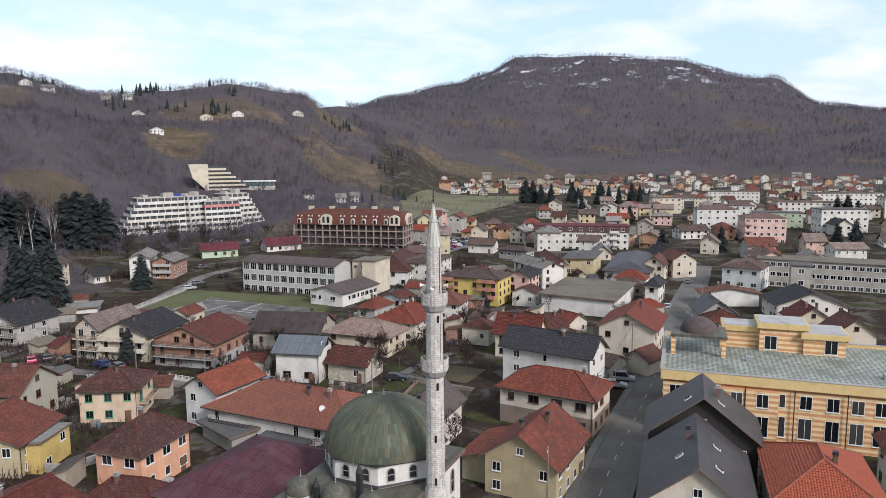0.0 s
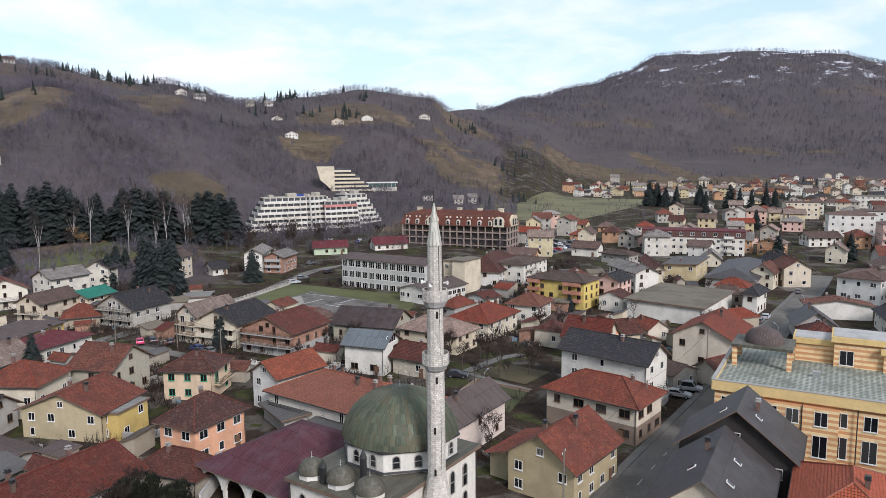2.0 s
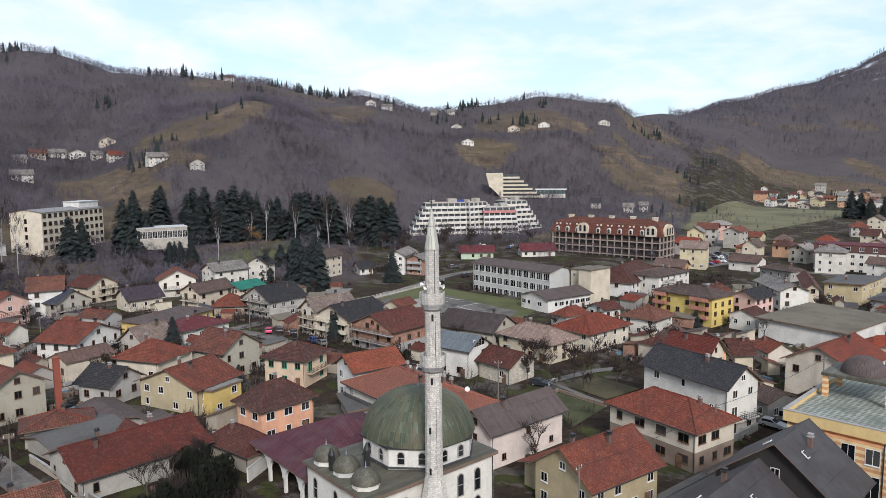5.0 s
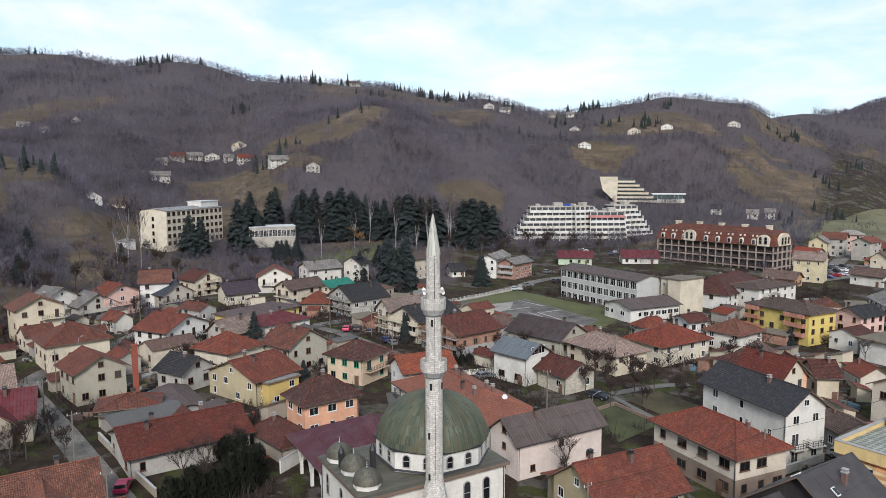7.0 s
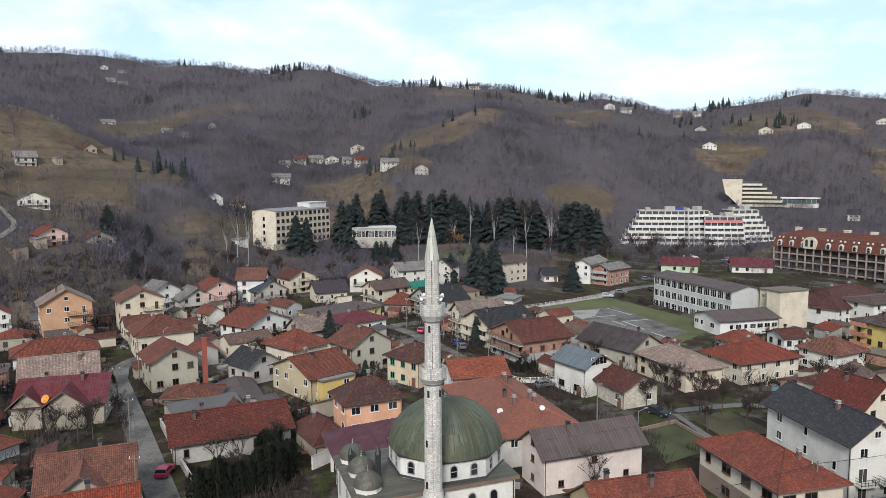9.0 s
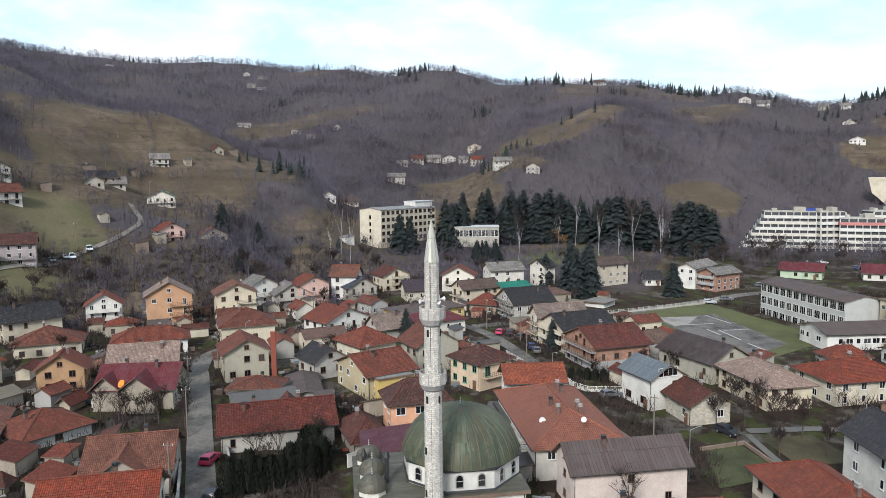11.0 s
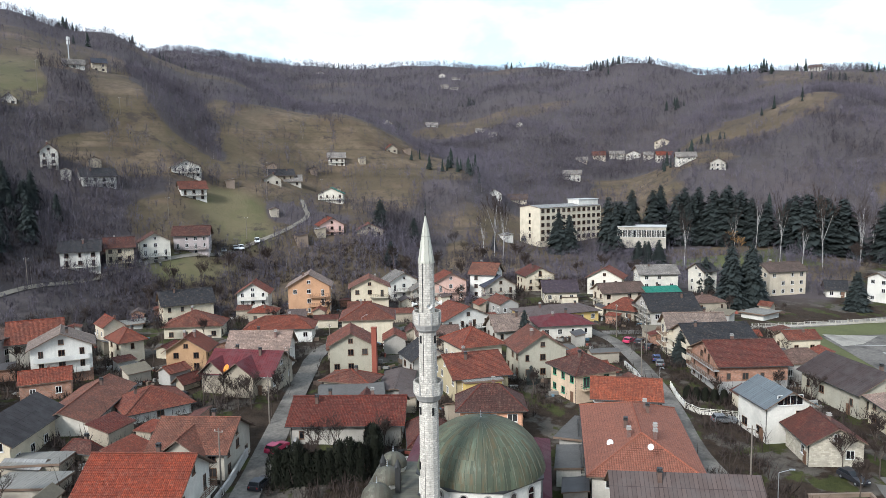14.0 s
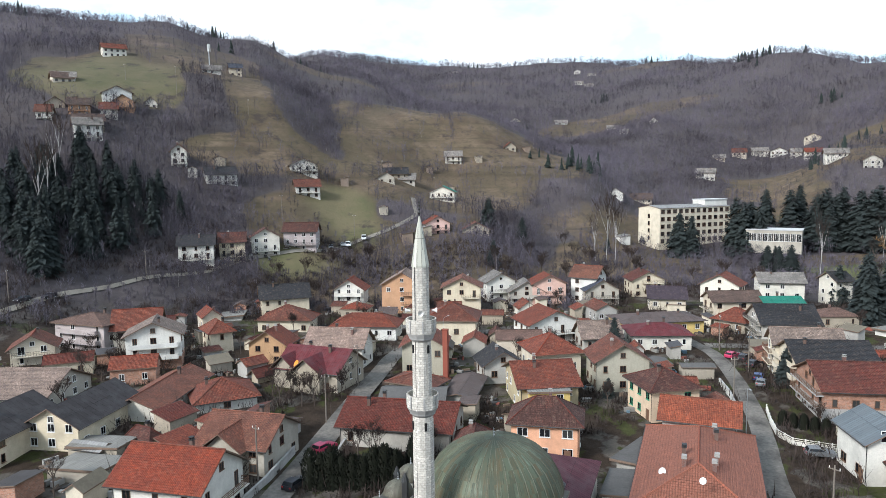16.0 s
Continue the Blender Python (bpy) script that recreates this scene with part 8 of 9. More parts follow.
def tree(kind, x, y, h, label="", wide=1.0):
    r = TREE_RNG
    pool = {"spruce": SPRUCES, "bare": BARES, "birch": BIRCHES}[kind]
    tm, cm = r.choice(pool)
    e = new({"spruce": "spruce_tree", "bare": "bare_tree", "birch": "birch_tree"}[kind])
    wide *= r.uniform(1.1, 1.5) if kind == "spruce" else 1.0
    e.matrix_world = Matrix.LocRotScale((x, y, gz(x, y) - 0.1), Euler((0, 0, r.uniform(0, 6.28))), (h * wide, h * wide, h))
    lab = {"spruce": "tall dark green spruce tree", "bare": "leafless broad garden tree with brown twigs", "birch": "leafless birch with white bark"}[kind]
    tagged(e, label or lab, "tree", {"spruce": "spruces", "bare": "bare garden trees", "birch": "birches"}[kind])
    for nm, me in (("trunk", tm), ("crown", cm)):
        o = new(nm, me)
        o.parent = e
    return e


# spruces of the hospital park and the gardens
for x, y, h in ((-294, 84, 22), (-294, 89, 21), (-300, 107, 30), (-297, 110, 28), (-303, 113, 27), (-298, 116, 24), (-341, 137, 24), (-332, 132, 25), (-336, 122, 26), (-313, 142, 24), (-309, 145, 23), (-316, 148, 24), (-320, 152, 22),
                (-271, 117, 13), (-270, 121, 13), (-268, 125, 14), (-274, 120, 12), (-310, 154, 25), (-315, 158, 24), (-319, 163, 20), (-317, 168, 19), (-320, 176, 24), (-296, 183, 20), (-292, 187, 23), (-298, 190, 20), (-287, 202, 24), (-282, 203, 22), (-290, 208, 22),
                (-305, 235, 21), (-297, 235, 20), (-301, 229, 22), (-292, 240, 18), (-246, 155, 10), (-246, 159, 9), (-282, 55, 8), (-260, 8, 13), (-330, 196, 20), (-326, 204, 19), (-334, 212, 21), (-322, 220, 20),
                (-210, 131, 13), (-190, 134, 19), (-186, 139, 20), (-193, 141, 18), (-184, 133, 17), (-197, 136, 19), (-181, 167, 12), (-120, 106, 8), (-136, 72, 9), (-70, 186, 5), (-312, 70, 14),
                (-223, 20, 10), (-262, 22, 13), (-104, 74, 4), (-34, 290, 14), (-14, 330, 12), (38, 340, 16), (60, 350, 15)):
    tree("spruce", x, y, h * (0.74 if x < -280 and y > 150 else 0.88 if x < -260 else 1.0))
# the dark stand of spruces in the hospital park
for x, y, h in ((-312, 140, 25), (-316, 144, 26), (-313, 148, 24), (-318, 151, 25), (-310, 144, 22), (-309, 156, 26), (-306, 160, 27), (-311, 163, 27), (-304, 165, 24), (-308, 168, 25), (-303, 171, 20), (-288, 185, 25), (-285, 189, 26), (-290, 199, 24), (-286, 204, 25), (-283, 198, 22),
                (-281, 219, 26), (-277, 222, 27), (-273, 225, 26), (-268, 229, 24), (-276, 229, 25), (-270, 221, 22), (-283, 226, 26), (-297, 176, 21)):
    tree("spruce", x, y, h, "", 1.15)
# the dark plantation above the hill road
for i in range(95):
    u, v = TREE_RNG.random(), TREE_RNG.random()
    x = -118 - 62 * u + TREE_RNG.uniform(-6, 6)
    y = -82 - 50 * v + 4 * u
    if x < -150 and y > -84:
        continue
    tree("spruce", x, y, TREE_RNG.uniform(11, 17), "", 0.8)
# birches by the park
for x, y in ((-262, 134), (-284, 159), (-291, 170), (-271, 205), (-275, 207), (-287, 221), (-265, 172), (-280, 214), (-292, 205), (-300, 200), (-258, 186), (-252, 176), (-262, 60), (-264, 52), (-268, 56), (-150, -112), (-160, -118), (-168, -125), (-140, -104)):
    tree("birch", x, y, TREE_RNG.uniform(17, 25))
for x, y, h in ((-181, 580, 22), (-176, 584, 20), (-167, 578, 17), (-159, 581, 18), (-149, 612, 18), (-118, 581, 20), (-112, 586, 17), (-106, 598, 15), (-97, 606, 18), (-92, 617, 16), (-112, 489, 16), (-70, 434, 12), (51, 505, 17), (46, 512, 16), (56, 500, 14), (32, 348, 13), (23, 537, 14), (-140, 596, 13)):
    tree("spruce", x, y, h, "", 0.95)
# leafless garden trees
for x, y, h in ((-60, 125, 9), (-59, 129, 8), (-70, 124, 8), (-66, 118, 7), (-56, 123, 8), (-75, 126, 7), (-52, 128, 7), (-84, 14, 7), (-82, 24, 8), (-87, 27, 7), (-80, 18, 7), (-79, 29, 6), (-72, 129, 7), (-58, 117, 6), (-61, 46, 8), (-98, 20, 7), (-102, 14.6, 6), (-95, 24, 7), (-78, 40, 5), (-81, 22, 7), (-89, 16.4, 6), (-84, 18, 7), (-61, 43, 8), (-55, 44, 7), (-64, 122, 7), (-53, 121, 6), (-66, 132, 6),
                (-219, 22, 11), (-211, 28, 10), (-200, -20, 11), (-266, 39, 12), (-252, 45, 12), (-155, -38, 9), (-165, -22, 9), (-188, -21, 10), (-241, 30, 12), (-232, 36, 11), (-246, 52, 12), (-228, 46, 10), (-258, 66, 12), (-240, 70, 11), (-226, 60, 9), (-180, -34, 9), (-172, -40, 10), (-192, -30, 10),
                (-280, 155, 12), (-244, 100, 10), (-236, 90, 9), (-230, 110, 10), (-248, 150, 11), (-254, 240, 13), (-248, 250, 13), (-258, 255, 14), (-244, 262, 12), (-230, 250, 11), (-222, 240, 10), (-52, 150, 6), (-60, 160, 7), (-36, 138, 6), (-30, 180, 7), (-100, 120, 6), (-112, 128, 6)):
    tree("bare", x, y, h, "", 0.9)
for x, y, h in ((-226, 226, 10), (-232, 233, 11), (-238, 240, 12), (-224, 262, 9), (-216, 276, 11), (-240, 276, 12), (-246, 222, 10), (-252, 212, 11), (-236, 212, 9), (-228, 204, 8), (-256, 228, 12), (-210, 288, 10), (-262, 200, 11), (-244, 196, 9), (-222, 216, 7), (-218, 196, 6)):
    tree("bare", x, y, h, "", 1.0)
yard_rng = random.Random(63)
planted = 0
for i in range(3000):
    x, y = yard_rng.uniform(-190, -24), yard_rng.uniform(-40, 230)
    if (x + 60) ** 2 / 130 ** 2 + (y - 70) ** 2 / 170 ** 2 > 1 or (x > -64 and 52 < y < 80) or not free_plot(x, y, 0.0, 2.4, 2.4, 0.0):
        continue
    tree("bare", x, y, yard_rng.uniform(3.5, 7.5), "", 0.95)
    planted += 1
    if planted >= 75:
        break
wt, wc = bare_meshes(31, BARK, WILLOW, 0.12, 0.6, 4)
e = new("willow_tree")
e.matrix_world = Matrix.LocRotScale((-278, 160, gz(-278, 160)), None, (15, 15, 13))
tagged(e, "leafless willow with orange-brown twigs on the lawn", "tree")
for nm, me in (("trunk", wt), ("crown", wc)):
    new(nm, me).parent = e


def thuja(x, y, h, w):
    r = TREE_RNG
    g = Geo()
    for i in range(560):
        z = r.random() ** 0.8
        a = r.uniform(0, 6.283)
        rad = w * 0.5 * math.sqrt(max(0.03, 1 - max(0.0, (z - 0.45) / 0.57) ** 2)) * r.uniform(0.75, 1.12)
        c = Vector((rad * math.cos(a), rad * math.sin(a), z * h))
        d = Vector((math.cos(a) * 0.3, math.sin(a) * 0.3, 0.9)) * r.uniform(0.25, 0.5)
        s = Vector((-math.sin(a), math.cos(a), r.uniform(-0.3, 0.3))) * r.uniform(0.08, 0.2)
        g.face([c - d * 0.5 - s, c - d * 0.5 + s, c + d])
    o = g.obj("crown", THUJA)
    e = thing("thuja", x, y, gz(x, y), 0, "dark green columnar thuja in a garden hedge", "shrub", "thuja hedge")
    o.parent = e
    t = Geo()
    t.tube((0, 0, -0.2), (0, 0, h * 0.85), w * 0.3, w * 0.1, 7)
    t.obj("trunk", THUJA, e)


for i in range(9):
    thuja(-52.5 + 0.2 * i - i * 0.7, 40 + 1.35 * i, TREE_RNG.uniform(3.8, 6.2), 2.7)
for i in range(8):
    thuja(-58.5 - 1.4 * i, 52.5 - 0.4 * i, TREE_RNG.uniform(3.4, 5.8), 2.7)
for i in range(5):
    thuja(-97 + 0.6 * i, 103 + 1.5 * i, TREE_RNG.uniform(2.0, 2.8), 1.4)
for i in range(6):
    thuja(-112 - 1.6 * i, 139.0 - 0.3 * i, TREE_RNG.uniform(2.0, 3.0), 1.3)


def loose_triangles(me, v):
    """Fill a mesh with separate triangles from an array of corners."""
    k = len(v)
    me.vertices.add(k)
    me.vertices.foreach_set("co", v.astype(np.float32).ravel())
    me.loops.add(k)
    me.loops.foreach_set("vertex_index", np.arange(k, dtype=np.int32))
    me.polygons.add(k // 3)
    me.polygons.foreach_set("loop_start", np.arange(0, k, 3, dtype=np.int32))
    me.update(calc_edges=True)


def woods():
    """Leafless woods on the hills, too many to count, and the spruces scattered in them."""
    rng = np.random.default_rng(4)

    def spots(n, a0, a1, r0, r1, keep):
        az = np.radians(rng.uniform(a0, a1, n))
        r = np.sqrt(rng.uniform(r0 ** 2, r1 ** 2, n))
        x, y = CX - r * np.sin(az), CY + r * np.cos(az)
        m = meadow(x, y)
        ok = rng.random(n) > m * keep
        clump = np.sin(x * 0.05 + 2 * np.sin(y * 0.03)) + np.sin(y * 0.06 + x * 0.02)
        hedge = np.abs(np.sin(x * 0.045 + 1.2 * np.sin(y * 0.02)) * np.sin(y * 0.052 + 1.1 * np.sin(x * 0.023))) < 0.05
        ok = (ok & (rng.random(n) < 0.75 + 0.25 * clump)) | (hedge & (rng.random(n) < 0.8))
        ok &= lush(x, y) < 0.5
        return x[ok], y[ok]
    sets = [spots(12000, 100, 160, 172, 420, 0.93), spots(17000, 60, 160, 400, 760, 0.92), spots(18000, 28, 100, 240, 640, 0.93), spots(21000, 26, 125, 620, 1000, 0.9), spots(12000, 80, 150, 1000, 1420, 0.8), spots(19000, -12, 32, 1150, 2760, 0.6), spots(5200, 92, 160, 148, 235, 0.3), spots(3200, 60, 96, 200, 270, 0.2), spots(2600, -16, 27, 240, 1050, 0.0)]
    for k, (x, y) in enumerate(sets):
        n = len(x)
        z = ground_z(x, y)
        dist = np.hypot(x - CX, y - CY)
        size = np.clip(dist / 900, 0.75, 1.7)
        h = rng.uniform(5.5, 10.5, n) * np.clip(size, 0.8, 1.5) * (0.5 if k > 5 else 1.15 if k == 0 else 1.0)
        tone = rng.random(n) * 0.92
        pale = rng.random(n) < 0.035
        tri, shade = [], []
        rad = h * rng.uniform(0.24, 0.36, n)
        close = k in (0, 2, 6, 7)
        for j in range(38 if close else 19):
            a = rng.uniform(0, 2 * np.pi, n)
            q = np.sqrt(rng.random(n))
            u = rng.uniform(-1.0, 1.0, n)
            ring = rad * q * np.sqrt(1 - u * u * 0.85)
            cx, cy, cz = x + ring * np.cos(a), y + ring * np.sin(a), z + h * (0.60 + 0.36 * u)
            tilt = rng.uniform(0.15, 0.75, n)
            ln = h * rng.uniform(0.13, 0.24, n)
            dx, dy, dz = np.cos(a) * tilt * ln, np.sin(a) * tilt * ln, (1 - tilt * 0.6) * ln
            b = a + rng.uniform(0.8, 2.3, n)
            wd = (0.085 if close else 0.16) * size * rng.uniform(0.6, 1.3, n)
            wx, wy = np.cos(b) * wd, np.sin(b) * wd
            tri.append(np.stack([np.stack([cx - dx * 0.5 - wx, cy - dy * 0.5 - wy, cz - dz * 0.5], -1), np.stack([cx - dx * 0.5 + wx, cy - dy * 0.5 + wy, cz - dz * 0.5], -1), np.stack([cx + dx, cy + dy, np.minimum(cz + dz, z + h)], -1)], 1))
            shade.append(np.clip(tone + rng.uniform(-0.12, 0.12, n), 0, 0.92))
        for a in (0.0, 2.1):
            wx, wy = np.cos(a) * 0.10 * size, np.sin(a) * 0.10 * size
            tri.append(np.stack([np.stack([x - wx, y - wy, z - 0.5], -1), np.stack([x + wx, y + wy, z - 0.5], -1), np.stack([x, y, z + h * 0.85], -1)], 1))
            shade.append(np.where(pale, 1.0, tone * 0.8))
        v = np.concatenate(tri).reshape(-1, 3)
        me = bpy.data.meshes.new("woods")
        loose_triangles(me, v)
        me.attributes.new("tone", "FLOAT", "POINT").data.foreach_set("value", np.repeat(np.concatenate(shade), 3).astype(np.float32))
        me.materials.append(FOREST)
        tagged(new("woods", me), "leafless grey-brown woods covering the hills", "woods", "", "stuff")
    # spruces in the woods and along the crests
    xs, ys, hs = [], [], []
    for gx, gy, n, spread, tall in ((-541, -262, 2, 8, 9), (-1177, -499, 8, 22, 11), (-1164, -432, 7, 25, 10), (-1210, -270, 9, 30, 11), (-1160, 30, 3, 12, 10), (-985, 160, 13, 20, 13), (-962, 186, 8, 15, 11),
                                    (-820, 292, 6, 9, 11), (-806, 318, 6, 9, 15), (-778, 352, 2, 3, 16), (-800, 466, 9, 12, 12), (-730, 455, 14, 14, 13), (-733, 496, 4, 8, 12), (-628, 608, 12, 14, 12),
                                    (-706, 572, 2, 6, 11), (-577, 647, 2, 4, 10)):
        g = rng.normal(0, spread, (2, n))
        xs.append(gx + g[0]); ys.append(gy + g[1]); hs.append(tall * rng.uniform(0.55, 1.15, n))
    for n, a0, a1, r0, r1 in ((70, 30, 110, 620, 900), (45, 60, 100, 300, 640), (30, 38, 60, 690, 800), (40, 120, 150, 480, 640), (50, 5, 25, 600, 1100), (24, 27, 33, 420, 900)):
        az = np.radians(rng.uniform(a0, a1, n))
        r = rng.uniform(r0, r1, n)
        g = np.round(rng.normal(0, 9, (2, n)), 2)
        k = rng.integers(0, max(2, n // 6), n)
        az, r = az[k], r[k]
        xs.append(CX - r * np.sin(az) + g[0]); ys.append(CY + r * np.cos(az) + g[1]); hs.append(rng.uniform(5, 11, n))
    x, y, tall = np.concatenate(xs), np.concatenate(ys), np.concatenate(hs)
    z = ground_z(x, y)
    V, F = [], []
    for i in range(len(x)):
        h = tall[i]
        slim = rng.uniform(0.17, 0.30)
        for lay in range(7):
            zb, zt_ = z[i] + h * (0.05 + 0.125 * lay), z[i] + h * min(1.0, 0.27 + 0.125 * lay)
            rr = h * slim * (1 - lay * 0.13) * rng.uniform(0.8, 1.15)
            k = len(V)
            ph = rng.uniform(0, 6)
            for q in range(7):
                a = ph + q * 0.8976
                V.append((x[i] + rr * math.cos(a) * rng.uniform(0.7, 1.2), y[i] + rr * math.sin(a) * rng.uniform(0.7, 1.2), zb - rng.uniform(0, 0.05) * h))
            V.append((x[i] + rng.uniform(-0.03, 0.03) * h, y[i] + rng.uniform(-0.03, 0.03) * h, zt_))
            for q in range(7):
                F.append((k + q, k + (q + 1) % 7, k + 7))
    me = bpy.data.meshes.new("hill_spruces")
    me.from_pydata(V, [], F)
    me.materials.append(FORESTC)
    tagged(new("hill_spruces", me), "dark spruces scattered through the hill woods", "woods", "", "stuff")


woods()


def shrubs():
    """Leafless shrubs, canes and rough growth in the gardens, too many to count."""
    rng = np.random.default_rng(12)
    n = 16000
    az, r = np.radians(rng.uniform(20, 165, n)), np.sqrt(rng.uniform(10 ** 2, 215 ** 2, n))
    x, y = CX - r * np.sin(az), CY + r * np.cos(az)
    grow = np.sin(x * 0.11 + 1.7 * np.sin(y * 0.09)) + np.sin(y * 0.13 + 1.3 * np.sin(x * 0.08))
    ok = grow > -0.35
    for fx, fy, ft, fl, fw in FOOT:
        u = (x - fx) * math.cos(ft) + (y - fy) * math.sin(ft)
        v = (y - fy) * math.cos(ft) - (x - fx) * math.sin(ft)
        ok &= (np.abs(u) > fl / 2 + 0.1) | (np.abs(v) > fw / 2 + 0.1)
    ok &= ~((x > -66) & (x < -28) & (y > 54) & (y < 80))
    for pts, w in ((MAIN, 5.5), ([(-30, 38), (-56, 36), (-69, 33), (-91, 30), (-113, 25), (-128, 26), (-150, 40)], 3.0), ([(-149, 90), (-140, 94), (-123, 97), (-103, 99), (-88, 99.5), (-71, 99)], 3.2)):
        for p, q in zip(pts, pts[1:]):
            p, q = np.array(p, float), np.array(q, float)
            s = np.clip(((x - p[0]) * (q - p)[0] + (y - p[1]) * (q - p)[1]) / np.dot(q - p, q - p), 0, 1)
            ok &= np.hypot(x - p[0] - s * (q - p)[0], y - p[1] - s * (q - p)[1]) > w
    ok &= ~((x < -98) & (y > 138) & (y < 176))
    x, y = x[ok], y[ok]
    n = len(x)
    z = ground_z(x, y)
    h = rng.uniform(0.5, 2.6, n) * np.where(rng.random(n) < 0.2, 1.7, 1.0)
    tri = []
    for j in range(22):
        a, el = rng.uniform(0, 2 * np.pi, n), rng.uniform(0.2, 1.0, n)
        o = rng.normal(0, 0.35, (2, n)) * h
        ln = h * rng.uniform(0.5, 1.1, n)
        dx, dy, dz = np.cos(a) * (1 - el * 0.75), np.sin(a) * (1 - el * 0.75), el
        wx, wy = -np.sin(a) * 0.07, np.cos(a) * 0.07
        bx, by, bz = x + o[0], y + o[1], z + h * rng.uniform(0, 0.35, n)
        tri.append(np.stack([np.stack([bx - wx, by - wy, bz], -1), np.stack([bx + wx, by + wy, bz], -1), np.stack([bx + dx * ln, by + dy * ln, bz + dz * ln], -1)], 1))
    v = np.concatenate(tri).reshape(-1, 3)
    me = bpy.data.meshes.new("garden_shrubs")
    loose_triangles(me, v)
    me.materials.append(TWIG)
    tagged(new("garden_shrubs", me), "leafless brown shrubs and canes in the gardens", "shrubs", "", "stuff")


shrubs()


# ---- the far quarter: houses too far to tell much of ----
def join_faint(things):
    """Join the houses too far off to count into one mesh, material by material."""
    g, mats = Geo(), []
    for e in things:
        m = e.matrix_world.copy()
        for o in list(e.children_recursive):
            me = o.data
            slot = []
            for mat in me.materials:
                if mat not in mats:
                    mats.append(mat)
                slot.append(mats.index(mat))
            uv = me.uv_layers[0].data
            for p in me.polygons:
                g.face([m @ me.vertices[i].co for i in p.vertices], [tuple(uv[k].uv) for k in p.loop_indices], slot[p.material_index])
            bpy.data.objects.remove(o)
        bpy.data.objects.remove(e)
    tagged(g.obj("far_houses", mats), "pale houses with red and brown roofs crowding the far valley", "houses", "", "stuff")


def far_quarter():
    r = random.Random(9)
    taken = [(o.location.x, o.location.y) for o in bpy.data.objects if o.parent is None and o.type == "EMPTY"]
    walls = ["white", "cream", "white", "beige", "pink", "grey", "pale_yellow", "orange"]
    roofs = ["rust", "red", "brown", "dark_red", "pink", "grey", "brown", "dark"]
    made = 0
    faint = []
    for i in range(2600):
        az = radians(r.uniform(-16, 27))
        d = math.sqrt(r.uniform(150 ** 2, 1050 ** 2))
        x, y = CX - d * math.sin(az), CY + d * math.cos(az)
        if y < 230 or (-300 < x < -135 and 395 < y < 665) or min((x - a) ** 2 + (y - b) ** 2 for a, b in taken) < (14.0 if d < 500 else 17.0) ** 2:
            continue
        if gz(x, y) > 9 or any(abs(x - px) < 7 and abs(y - py) < 22 for px, py in MAIN):
            continue
        taken.append((x, y))
        w, ro = r.choice(walls), r.choice(roofs)
        fl = r.choice((1, 2, 2, 2, 3))
        L, W = r.uniform(9, 14), r.uniform(8, 10.5)
        z = gz(x, y)
        ob = house("%s house with %s roof in the far quarter" % (w.replace("_", " "), ro.replace("_", " ")), x, y, r.choice((14, 104)) + r.uniform(-12, 12), L, W, z + fl * 2.8, z + fl * 2.8 + r.uniform(2.2, 3.2), r.choice(("gable", "gable", "hip")), w, ro, fl, z0=z - 0.2, chim=1, win=(1, 0, 0, 1) if d > 300 else (1, 1, 0, 1), gap=3.4, lapped=False, far=True)
        made += 1
        if d > 420:
            faint.append(ob)
        if made >= 330:
            break
    join_faint(faint)


far_quarter()


# ---- cars ----
CARGLASS = surface("car_glass", (0.015, 0.017, 0.02), 0.08)
TYRE = surface("tyre_rubber", (0.02, 0.02, 0.02), 0.9)
LAMP = surface("lamp_glass", (0.6, 0.6, 0.58), 0.2)
TAIL = surface("tail_lamp", (0.35, 0.02, 0.02), 0.3)


def car_paint(name, c):
    return surface("car_paint_" + name, c, 0.3, 0.15, 0.05)


PAINTS = {"white": (0.72, 0.72, 0.72), "silver": (0.40, 0.41, 0.42), "black": (0.03, 0.03, 0.035), "red": (0.36, 0.03, 0.04), "blue": (0.04, 0.07, 0.18), "grey": (0.14, 0.145, 0.15), "magenta": (0.42, 0.04, 0.10)}
CAR_PARTS = {}


